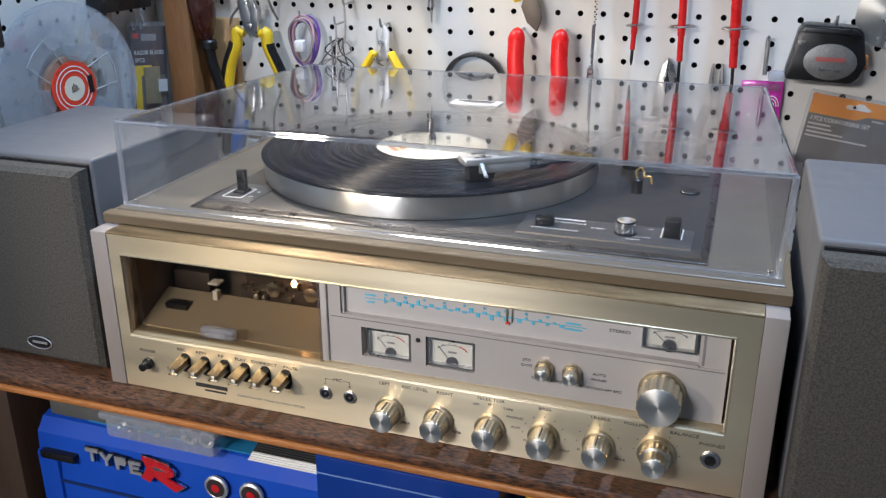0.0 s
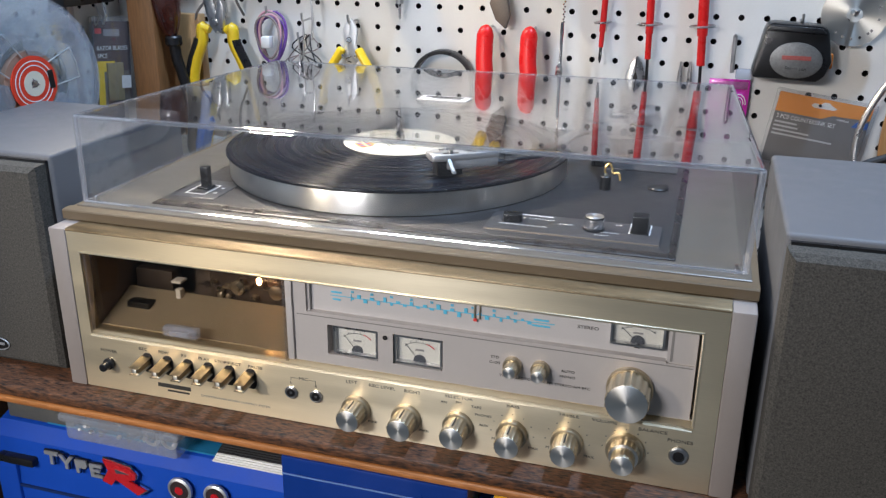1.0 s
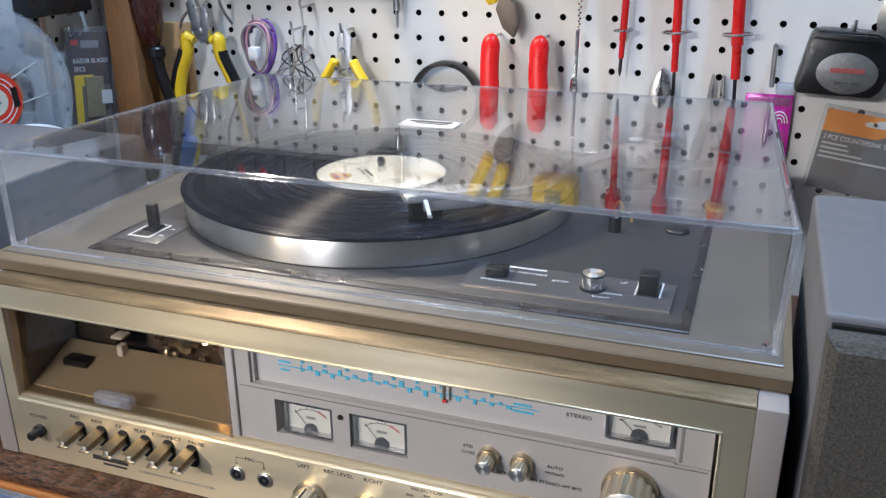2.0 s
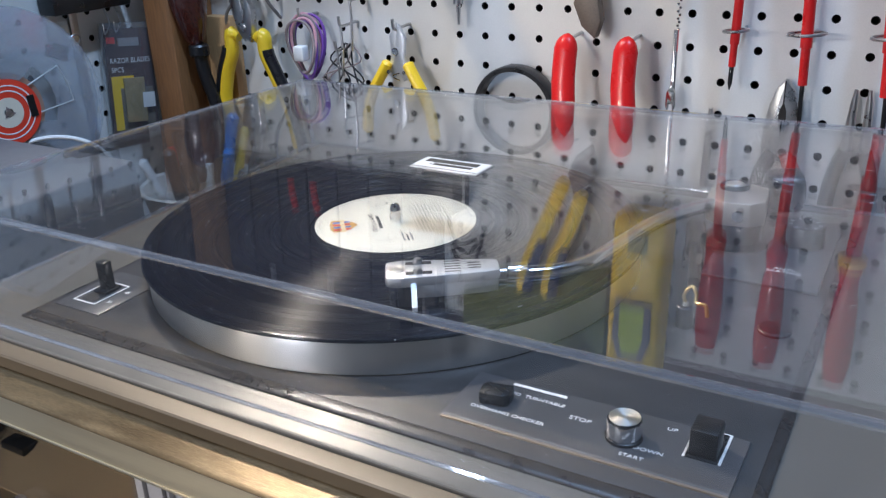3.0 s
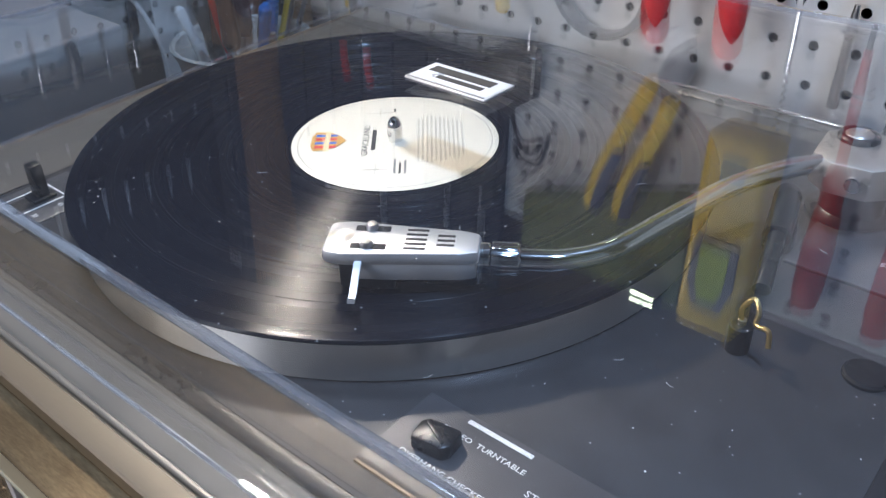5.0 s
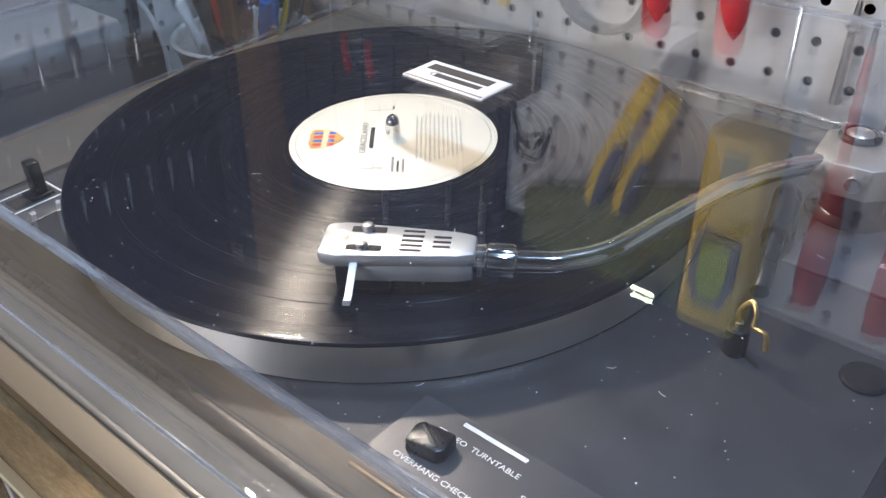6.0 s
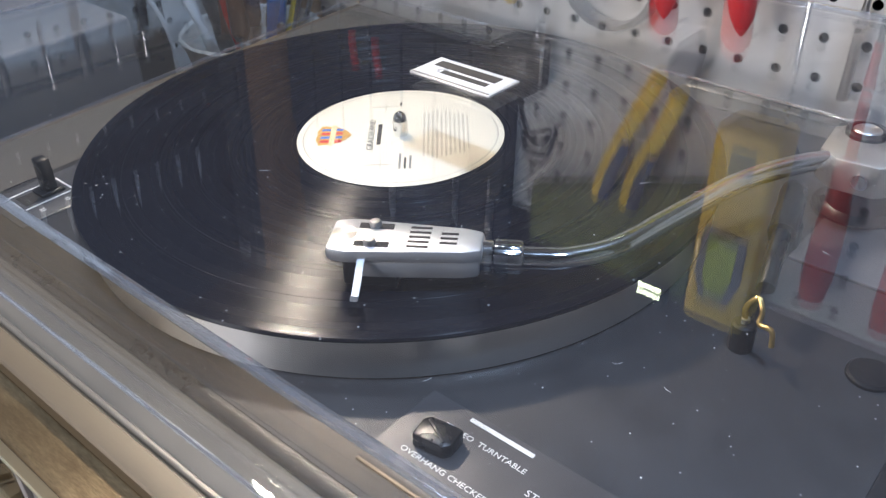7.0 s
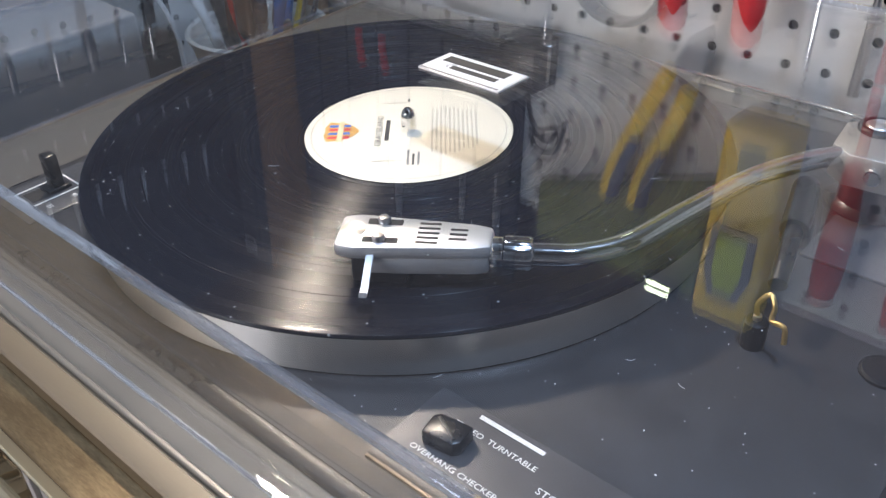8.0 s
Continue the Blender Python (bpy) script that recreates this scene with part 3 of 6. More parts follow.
def meter(x0, x1, z0, z1, y, red):
    m = part("level_meter" if red else "tuning_meter", join(boxes((x0 - 0.0014, x0, y - 0.001, y + 0.004, z0 - 0.0012, z1 + 0.0012), (x1, x1 + 0.0014, y - 0.001, y + 0.004, z0 - 0.0012, z1 + 0.0012)),
                                   boxes((x0, x1, y - 0.001, y + 0.004, z1, z1 + 0.0012)), boxes((x0, x1, y - 0.0016, y + 0.004, z0 - 0.0014, z0))), STEEL, unit, "small needle meter with a cream scale")
    part("meter_card", boxes((x0, x1, y + 0.003, y + 0.0036, z0, z1)), METER_FACE, m)
    cx, w = (x0 + x1) / 2, (x1 - x0)
    arc = [(cx + w * 0.42 * math.sin(a), y + 0.0028, z0 + (z1 - z0) * (0.15 + 0.62 * math.cos(a * 0.9))) for a in [(-1 + 0.2 * k) * 0.95 for k in range(11)]]
    part("scale_arc", tube(arc, 0.00022, 4), DARK_INK, m)
    if red:
        part("scale_red", tube([Vector(p) + Vector((0, -0.0002, 0.0004)) for p in arc[7:]], 0.00045, 4), RED_INK, m)
    for p in arc[::2]:
        part("scale_tick", tube([p, (p[0] * 0.93 + cx * 0.07, p[1], p[2] + 0.0016)], 0.00018, 4), DARK_INK, m)
    part("needle", tube([(cx, y + 0.0022, z0), (cx - w * 0.33, y + 0.0022, z0 + (z1 - z0) * 0.68)], 0.0002, 4), BLACK, m)
    part("needle_mask", lathe([(w * 0.14, 0), (w * 0.14, 0.0012), (w * 0.12, 0.0014)], 24, on_front(cx, y + 0.003, z0 + 0.0006)), BLACK, m)
    part("scale_writing", boxes((cx - w * 0.1, cx + w * 0.1, y + 0.0027, y + 0.003, z0 + (z1 - z0) * 0.42, z0 + (z1 - z0) * 0.5)), GREY_INK, m)
    part("meter_glass", boxes((x0, x1, y - 0.0002, y + 0.0004, z0, z1)), METER_GLASS, m).visible_shadow = False


meter(0.2262, 0.2566, 0.0836, 0.1020, 0.0068, True)
meter(0.2720, 0.3036, 0.0836, 0.1020, 0.0068, True)
meter(0.4182, 0.4492, 0.1218, 0.1355, 0.0045, False)
part("record_lamp", lathe([(0.0017, 0), (0.0015, 0.0008)], 14, on_front(0.2645, 0.0035, 0.1010)), dark_slot, unit, "small unlit record lamp")

# tuning scale
SX = 0.2225
part("scale_line", boxes((SX, SX + 0.158, 0.0084, 0.0092, 0.1252, 0.1256)), BLUE_INK, unit)
for i in range(27):
    x = SX + 0.0165 + 0.0048 * i
    up = random.choice((0.0012, 0.0018, 0.0026, 0.0034))
    w = random.uniform(0.0008, 0.0015)
    part("scale_mark", boxes((x - w, x + w, 0.0083, 0.0091, 0.1255, 0.1255 + up)) if i % 2 else boxes((x - w, x + w, 0.0083, 0.0091, 0.1253 - up, 0.1253)), BLUE_INK, unit)
    if i % 3 == 0:
        part("scale_numeral", boxes((x - 0.0010, x - 0.0002, 0.0084, 0.0091, 0.1290, 0.1306), (x + 0.0002, x + 0.0010, 0.0084, 0.0091, 0.1290, 0.1306)), BLUE_INK, unit)
for x, z, w in ((0.0045, 0.1280, 0.008), (0.0045, 0.1226, 0.006), (0.1490, 0.1274, 0.010), (0.1490, 0.1232, 0.012)):
    part("scale_caption", boxes((SX + x - w / 2, SX + x + w / 2, 0.0085, 0.0092, z - 0.0006, z + 0.0006)), BLUE_INK, unit)
part("scale_tick", boxes((SX + 0.0152, SX + 0.0158, 0.0084, 0.0091, 0.1230, 0.1280)), BLUE_INK, unit)
part("dial_pointer", boxes((0.3262, 0.3273, 0.0075, 0.0091, 0.1225, 0.1345), (0.3299, 0.3307, 0.0075, 0.0091, 0.1225, 0.1345), bev=0.0003), KNOB_SIDE, unit)
part("pointer_tip", boxes((0.3262, 0.3285, 0.0070, 0.0080, 0.1210, 0.1228)), RED_INK, unit)

# lettering on the front
def caption(text, x, z, size=0.0034, y=-0.0001, mat=DARK_INK):
    return words("lettering", text, size, on_front(x, y, z), mat, unit, 0.0001, 1.25)


for text, x, z in (("POWER", 0.0375, 0.0570), ("REC", 0.0690, 0.0632), ("REW", 0.0870, 0.0632), ("F.F", 0.1045, 0.0632), ("PLAY", 0.1215, 0.0632), ("STOP/EJECT", 0.1415, 0.0632), ("PAUSE", 0.1640, 0.0632),
                   ("MIC", 0.2025, 0.0600), ("LEFT", 0.2400, 0.0640), ("REC LEVEL", 0.2630, 0.0640), ("RIGHT", 0.2855, 0.0640), ("SELECTOR", 0.3190, 0.0655), ("BASS", 0.3570, 0.0655), ("TREBLE", 0.3945, 0.0655),
                   ("VOLUME", 0.4180, 0.0655), ("BALANCE", 0.4490, 0.0640), ("PHONES", 0.4665, 0.0595)):
    caption(text, x, z)
for text, x, z in (("MAX", 0.2555, 0.0345), ("MAX", 0.2940, 0.0345), ("MAX", 0.3720, 0.0355), ("MAX", 0.4095, 0.0365), ("AM", 0.3085, 0.0602), ("FM", 0.3190, 0.0615), ("TAPE", 0.3315, 0.0602), ("PHONO", 0.3365, 0.0545), ("AUX", 0.3370, 0.0470), ("L", 0.1925, 0.0558), ("R", 0.2122, 0.0558), ("M", 0.3440, 0.0380), ("M", 0.3815, 0.0385)):
    caption(text, x, z, 0.0026)
caption("CASSETTE/AM/FM STEREO COMPACT SYSTEM", 0.1450, 0.0315, 0.0023, mat=GREY_INK)
# maker's mark as plain bars
part("maker_mark", boxes((0.0790, 0.1075, -0.0003, 0.0004, 0.0333, 0.0366)), DARK_INK, unit)
part("maker_mark", boxes((0.0870, 0.1060, -0.0003, 0.0004, 0.0302, 0.0317)), DARK_INK, unit)
part("mic_bracket", boxes((0.1925, 0.1985, -0.0002, 0.0004, 0.0598, 0.0601), (0.2065, 0.2122, -0.0002, 0.0004, 0.0598, 0.0601), (0.1925, 0.1928, -0.0002, 0.0004, 0.0575, 0.0601), (0.2119, 0.2122, -0.0002, 0.0004, 0.0575, 0.0601)), DARK_INK, unit)
for cx, cz in ((0.357, 0.0445), (0.3945, 0.0455), (0.4325, 0.0472)):
    for a in range(-120, 121, 30):
        x, z = cx + 0.0148 * math.sin(radians(a)), cz + 0.0148 * math.cos(radians(a))
        if a not in (-120, 120):
            part("scale_dot", lathe([(0.0004, 0), (0.0004, 0.0002)], 8, on_front(x, 0.0, z)), DARK_INK, unit)
for text, x, z, s in (("STEREO", 0.4020, 0.1265, 0.0032), ("STD", 0.3425, 0.0985, 0.0026), ("CrO2", 0.3425, 0.0945, 0.0026), ("TAPE SELECTOR", 0.3575, 0.0855, 0.0026), ("AUTO", 0.3915, 0.0955, 0.0026), ("MONO", 0.3915, 0.0915, 0.0026), ("FM STEREO-AM BFC", 0.3925, 0.0850, 0.0026)):
    caption(text, x, z, s, 0.0088 if text == "STEREO" else 0.0038)

# ---- record deck on the top panel ----
deck = thing("record_deck", (0.25, 0.2, 0.1628), "black record deck with tone arm, set into the stereo's grey top", "turntable")
part("deck_plate", boxes((0.0600, 0.4458, 0.0562, 0.3685, 0.1628, 0.1656), bev=0.0003), DECK, deck, "black finely textured deck plate")
EX = [(0.0552, 0.4506, 0.0503, 0.3735, 0.1627), (0.0552, 0.4506, 0.0503, 0.3735, 0.1636), (0.0566, 0.4492, 0.0517, 0.3721, 0.1645), (0.0592, 0.4466, 0.0553, 0.3693, 0.1655), (0.0600, 0.4458, 0.0562, 0.3685, 0.1653)]
rim = bmesh.new()
loops = [[rim.verts.new(c) for c in ((a, c, z), (b, c, z), (b, d, z), (a, d, z))] for a, b, c, d, z in EX]
for p, q in zip(loops, loops[1:]):
    for k in range(4):
        rim.faces.new((p[k], p[(k + 1) % 4], q[(k + 1) % 4], q[k]))
rim.faces.new(loops[0][::-1])
part("deck_edge", rim, DECK_EDGE, deck, "glossy sloping black border")
PC = (0.2025, 0.2110)
platter = part("platter", lathe([(0.1440, 0.1658), (0.1474, 0.1660), (0.1480, 0.1667), (0.1480, 0.1825), (0.1474, 0.1838), (0.1440, 0.1840), (0.001, 0.1840)], 128, flat_at(*PC, 0)), RIM, deck, "brushed aluminium platter", origin=(*PC, 0.1664))

rec_mat = bpy.data.materials.new("grooved_vinyl")
rec_mat.use_nodes = True
nt = rec_mat.node_tree
pb = nt.nodes["Principled BSDF"]
co = nt.nodes.new("ShaderNodeTexCoord")
flatten = nt.nodes.new("ShaderNodeVectorMath")
flatten.operation = "MULTIPLY"
flatten.inputs[1].default_value = (1, 1, 0)
nt.links.new(co.outputs["Object"], flatten.inputs[0])
rad = nt.nodes.new("ShaderNodeVectorMath")
rad.operation = "LENGTH"
nt.links.new(flatten.outputs[0], rad.inputs[0])
ring = nt.nodes.new("ShaderNodeTexNoise")
ring.noise_dimensions = "1D"
ring.inputs["Scale"].default_value, ring.inputs["Detail"].default_value = 900.0, 4.0
nt.links.new(rad.outputs["Value"], ring.inputs["W"])
slow = nt.nodes.new("ShaderNodeTexNoise")
slow.noise_dimensions = "1D"
slow.inputs["Scale"].default_value = 120.0
nt.links.new(rad.outputs["Value"], slow.inputs["W"])
rmap = nt.nodes.new("ShaderNodeMapRange")
rmap.inputs["From Min"].default_value, rmap.inputs["From Max"].default_value = 0.3, 0.7
rmap.inputs["To Min"].default_value, rmap.inputs["To Max"].default_value = 0.24, 0.31
nt.links.new(slow.outputs["Fac"], rmap.inputs["Value"])
nt.links.new(rmap.outputs[0], pb.inputs["Roughness"])
bmp = nt.nodes.new("ShaderNodeBump")
bmp.inputs["Strength"].default_value, bmp.inputs["Distance"].default_value = 0.25, 0.0002
nt.links.new(ring.outputs["Fac"], bmp.inputs["Height"])
nt.links.new(bmp.outputs[0], pb.inputs["Normal"])
tan = nt.nodes.new("ShaderNodeTangent")
tan.direction_type, tan.axis = "RADIAL", "Z"
nt.links.new(tan.outputs[0], pb.inputs["Tangent"])
dust = nt.nodes.new("ShaderNodeTexVoronoi")
dust.inputs["Scale"].default_value = 130.0
nt.links.new(co.outputs["Object"], dust.inputs["Vector"])
dmap = nt.nodes.new("ShaderNodeMapRange")
dmap.inputs["From Min"].default_value, dmap.inputs["From Max"].default_value = 0.075, 0.04
nt.links.new(dust.outputs["Distance"], dmap.inputs["Value"])
dmix = nt.nodes.new("ShaderNodeMix")
dmix.data_type = "RGBA"
dmix.inputs["A"].default_value, dmix.inputs["B"].default_value = (0.004, 0.004, 0.008, 1), (0.35, 0.35, 0.35, 1)
nt.links.new(dmap.outputs[0], dmix.inputs["Factor"])
nt.links.new(dmix.outputs["Result"], pb.inputs["Base Color"])
pb.inputs["Anisotropic"].default_value, pb.inputs["Anisotropic Rotation"].default_value = 0.95, 0.25
pb.inputs["Specular IOR Level"].default_value = 0.22
pb.inputs["Coat Weight"].default_value, pb.inputs["Coat Roughness"].default_value = 0.22, 0.02

record = thing("vinyl_record", (*PC, 0.1842), "black vinyl record with a cream paper label, lying on the platter", "record")
prof = [(0.0036, 0.18420), (0.1496, 0.18420), (0.1505, 0.18490), (0.1507, 0.18570), (0.1503, 0.18650), (0.1490, 0.18690), (0.1465, 0.18660)]
for band in (0.1300, 0.1130, 0.0970, 0.0800, 0.0640):
    prof += [(band + 0.0008, 0.18660), (band + 0.0006, 0.18640), (band - 0.0006, 0.18640), (band - 0.0008, 0.18660)]
prof += [(0.0560, 0.18660), (0.0540, 0.18630), (0.0500, 0.18630), (0.0036, 0.18660)]
part("disc", lathe(prof, 160, flat_at(*PC, 0)), rec_mat, record, "grooved black vinyl disc", origin=(*PC, 0.18420))
label = part("paper_label", lathe([(0.0036, 0.18665), (0.0494, 0.18665), (0.0496, 0.18680), (0.0494, 0.18690), (0.0036, 0.18690)], 96, flat_at(*PC, 0)), PAPER, record, "cream paper label with a coloured emblem")
LT = flat_at(*PC, 0.18702, 131)


def on_label(name, x0, x1, y0, y1, mat):
    bm = boxes((x0, x1, y0, y1, -0.00005, 0.00006))
    bm.transform(LT)
    part(name, bm, mat, label, flat=True)


words("title", "GRACELAND", 0.0042, LT @ Matrix.Translation((0.0, 0.0140, 0)), DARK_INK, label, 0.00004, 1.3)
on_label("name_bar", -0.0105, 0.0105, 0.0092, 0.0112, DARK_INK)
on_label("side_bar", 0.0305, 0.0345, 0.0005, 0.0015, DARK_INK)
for k in range(3):
    on_label("small_print", -0.034, -0.034 + (0.014, 0.010, 0.012)[k], -0.001 - 0.0024 * k, 0.0 - 0.0024 * k, (GREY_INK, DARK_INK, GREY_INK)[k])
FAINT = material("faint_print", (0.46, 0.44, 0.38), 0.6, vary=0.2, scale=300)
for k in range(11):
    half = 0.026 - 0.0010 * abs(k - 3) - (0.002 if k % 3 == 1 else 0)
    cuts = sorted(random.uniform(-0.9, 0.9) for _ in range(6))
    for a, b in zip([-1] + cuts, cuts + [1]):
        if b - a > 0.1:
            on_label("small_print", half * (a + 0.02), half * (b - 0.03), -0.0116 - 0.0021 * k, -0.0107 - 0.0021 * k, FAINT)
for gx in (-0.030, 0.030):
    on_label("faint_device", gx - 0.005, gx + 0.005, 0.008, 0.0086, FAINT)
    on_label("faint_device", gx - 0.0004, gx + 0.0004, 0.002, 0.016, FAINT)
ring_edge = lathe([(0.0462, 0), (0.0465, 0.00008), (0.0468, 0)], 80, LT, cap=False)
part("label_ring", ring_edge, FAINT, label)
shield = [(-0.010, 0.006), (-0.004, 0.008), (0.0, 0.0074), (0.004, 0.008), (0.010, 0.006), (0.009, -0.001), (0.005, -0.006), (0.0, -0.009), (-0.005, -0.006), (-0.009, -0.001)]
part("emblem", prism(shield, -0.00004, 0.00007, LT @ Matrix.Translation((0.0, 0.0325, 0))), material("emblem_gold", (0.55, 0.3, 0.06), 0.6), label)
for k, (c, x) in enumerate((((0.55, 0.03, 0.03), -0.0062), ((0.05, 0.12, 0.45), -0.0022), ((0.55, 0.03, 0.03), 0.0018), ((0.05, 0.12, 0.45), 0.0056))):
    bm = boxes((x - 0.0012, x + 0.0012, -0.0045, 0.0058, 0.0, 0.00012))
    bm.transform(LT @ Matrix.Translation((0.0, 0.0325, 0)))
    part("emblem_stripe", bm, material("emblem_stripe", c, 0.6), label)
bm = boxes((-0.0105, 0.0105, -0.0012, 0.0014, 0.0, 0.00016))
bm.transform(LT @ Matrix.Translation((0.0, 0.0325, 0)))
part("emblem_band", bm, material("emblem_band", (0.7, 0.55, 0.3), 0.6), label)
part("spindle", lathe([(0.0036, 0.18450), (0.0036, 0.1940), (0.0033, 0.1955), (0.0022, 0.1977), (0.0008, 0.1987), (0.0001, 0.1988)], 32, flat_at(*PC, 0)), CHROME, deck, "chrome centre spindle")

# control plate
plate_mat = material("smooth_black_plate", (0.06, 0.059, 0.062), 0.36, 0, 0.15, 40, 0.1, 1500)
cp = part("control_plate", profile_x([(0.0655, 0.1654), (0.0672, 0.1668), (0.0690, 0.1672), (0.1045, 0.1672), (0.1055, 0.1654)], 0.3165, 0.4385), plate_mat, deck, "raised black control plate")
part("plate_front_edge", boxes((0.3165, 0.4385, 0.0660, 0.0676, 0.1652, 0.1667), bev=0.0003), material("tan_worn_edge", (0.18, 0.14, 0.1), 0.4, 0.3, 0.2, 60), cp)
for text, x, y, size in (("STEREO  TURNTABLE", 0.3462, 0.0946, 0.0030), ("OVERHANG CHECKER", 0.3425, 0.0782, 0.0030), ("STOP", 0.3720, 0.0885, 0.0036), ("UP", 0.4085, 0.0985, 0.0032), ("DOWN", 0.4040, 0.0800, 0.0032), ("START", 0.3990, 0.0735, 0.0030)):
    words("lettering", text, size, flat_at(x, y, 0.16725), WHITE_INK, cp, 0.00008, 1.15)
part("maker_mark", boxes((0.3352, 0.3608, 0.1007, 0.1024, 0.1671, 0.1674)), WHITE_INK, cp)
oh = part("selector_tab", prism([(-0.0065, -0.0050), (0.0050, -0.0050), (0.0070, -0.0028), (0.0070, 0.0050), (-0.0050, 0.0050), (-0.0070, 0.0026)], 0.1672, 0.1730, flat_at(0.3335, 0.0865, 0, 8), 0.0008), BLACK, deck, "black overhang checker knob")
part("tab_ridge", boxes((-0.0055, 0.0055, -0.0006, 0.0006, 0.1729, 0.1735), bev=0.0002), BLACK, oh).matrix_basis = flat_at(0.3335, 0.0865, 0, -25)
sk = part("start_knob", lathe([(0.0076, 0.1672), (0.0076, 0.1685), (0.0070, 0.1688), (0.0070, 0.1763), (0.0066, 0.1770)], 48, flat_at(0.3925, 0.0845, 0)), BLACK, deck, "silver start knob")
part("knob_skirt", lathe([(0.0071, 0.1690), (0.0072, 0.1692), (0.0072, 0.1760), (0.0066, 0.1768), (0.0060, 0.1770)], 48, flat_at(0.3925, 0.0845, 0)), CHROME, sk)
part("knob_face", lathe([(0.0066, 0.1766), (0.0064, 0.1773), (0.0001, 0.1771)], 48, flat_at(0.3925, 0.0845, 0)), KNOB_FACE, sk, origin=(0.3925, 0.0845, 0.18))
part("cue_slot_frame", join(boxes((0.4165, 0.4175, 0.083, 0.104, 0.1671, 0.1675), (0.4305, 0.4315, 0.083, 0.104, 0.1671, 0.1675)), boxes((0.4165, 0.4315, 0.104, 0.105, 0.1671, 0.1675))), WHITE_INK, cp)
part("cue_lever", boxes((0.4185, 0.4295, 0.0845, 0.0965, 0.1672, 0.1795), (0.4175, 0.4305, 0.083, 0.104, 0.1670, 0.1674), bev=0.0008), BLACK, cp, "black cueing lever")

# speed slider
sp = part("speed_plate", boxes((0.0640, 0.1000, 0.0660, 0.1130, 0.1650, 0.1663), bev=0.0005), plate_mat, deck)
part("slot_frame", join(boxes((0.0700, 0.0708, 0.0745, 0.0990, 0.1662, 0.1666), (0.0868, 0.0876, 0.0745, 0.0990, 0.1662, 0.1666)), boxes((0.0700, 0.0876, 0.0990, 0.0998, 0.1662, 0.1666), (0.0700, 0.0876, 0.0738, 0.0746, 0.1662, 0.1666))), WHITE_INK, sp)
part("speed_slot", boxes((0.0735, 0.0840, 0.0765, 0.0970, 0.1661, 0.1665)), dark_slot, sp)
part("speed_slider", boxes((0.0755, 0.0825, 0.0885, 0.0945, 0.1662, 0.1845), (0.0735, 0.0840, 0.0850, 0.0970, 0.1662, 0.1682), bev=0.0009), BLACK, sp, "black speed slider")
words("lettering", "33", 0.0036, flat_at(0.0930, 0.0800, 0.16645), WHITE_INK, sp, 0.00008)
words("lettering", "45", 0.0036, flat_at(0.0930, 0.0930, 0.16645), WHITE_INK, sp, 0.00008)
part("deck_button", lathe([(0.0082, 0.1654), (0.0082, 0.1668), (0.0074, 0.1676), (0.0040, 0.1680), (0.0001, 0.1681)], 40, flat_at(0.4285, 0.2060, 0)), BLACK, deck, "round black deck button")

# tone arm
arm = part("tone_arm_base", lathe([(0.0190, 0.1655), (0.0190, 0.1680), (0.0150, 0.1690), (0.0138, 0.1700), (0.0138, 0.1860), (0.0130, 0.1865)], 48, flat_at(0.3860, 0.3110, 0)), BLACK, deck, "black tone arm pillar")
hexa = [(-0.0085, -0.0190), (0.0085, -0.0190), (0.0165, -0.0120), (0.0165, 0.0110), (0.0085, 0.0185), (-0.0085, 0.0185), (-0.0165, 0.0110), (-0.0165, -0.0120)]
part("gimbal_block", prism(hexa, 0.1865, 0.2010, flat_at(0.3860, 0.3040, 0, 6), 0.0009), material("satin_nickel", (0.60, 0.56, 0.50), 0.46, 0.9, 0.08, 60, 0.05), arm, "grey metal gimbal block")
part("gimbal_cap", lathe([(0.0088, 0.2005), (0.0088, 0.2025), (0.0080, 0.2034), (0.0066, 0.2036), (0.0060, 0.2028)], 40, flat_at(0.3818, 0.3130, 0)), BLACK, arm)
part("gimbal_screw", lathe([(0.0058, 0.2015), (0.0058, 0.2032), (0.0050, 0.2037), (0.0001, 0.2034)], 32, flat_at(0.3818, 0.3130, 0)), KNOB_FACE, arm, origin=(0.3818, 0.3130, 0.2))
part("side_screw", lathe([(0.0034, 0), (0.0034, 0.0014), (0.0028, 0.0018)], 20, on_front(0.3905, 0.2852, 0.1935)), CHROME, arm)
path = smooth([(0.3135, 0.1475, 0.1985), (0.3235, 0.1540, 0.1985), (0.3330, 0.1620, 0.1985), (0.3415, 0.1780, 0.1985), (0.3480, 0.2110, 0.1985), (0.3555, 0.2460, 0.1985), (0.3680, 0.2760, 0.1980), (0.3790, 0.2950, 0.1960)], 7)
part("arm_tube", tube(path, 0.0042, 18), CHROME, arm, "curved chrome arm tube")
d = Vector((0.3235 - 0.3135, 0.1540 - 0.1475, 0)).normalized()
TURN_SHELL = math.degrees(math.atan2(d.y, d.x))
M = flat_at(0.3090, 0.1445, 0.1985, TURN_SHELL)
ALONG = M @ Matrix.Rotation(radians(90), 4, "Y")
MS = M @ Matrix.Translation((-0.0026, 0, 0))
part("locking_collar", join(lathe([(0.0048, -0.0035), (0.0056, -0.0030), (0.0056, 0.0012), (0.0050, 0.0016)], 32, ALONG), lathe([(0.0060, 0.0020), (0.0063, 0.0026), (0.0063, 0.0110), (0.0058, 0.0118), (0.0046, 0.0124)], 48, ALONG, flute=1, depth=0.0004)), CHROME, arm, "ribbed chrome locking collar")
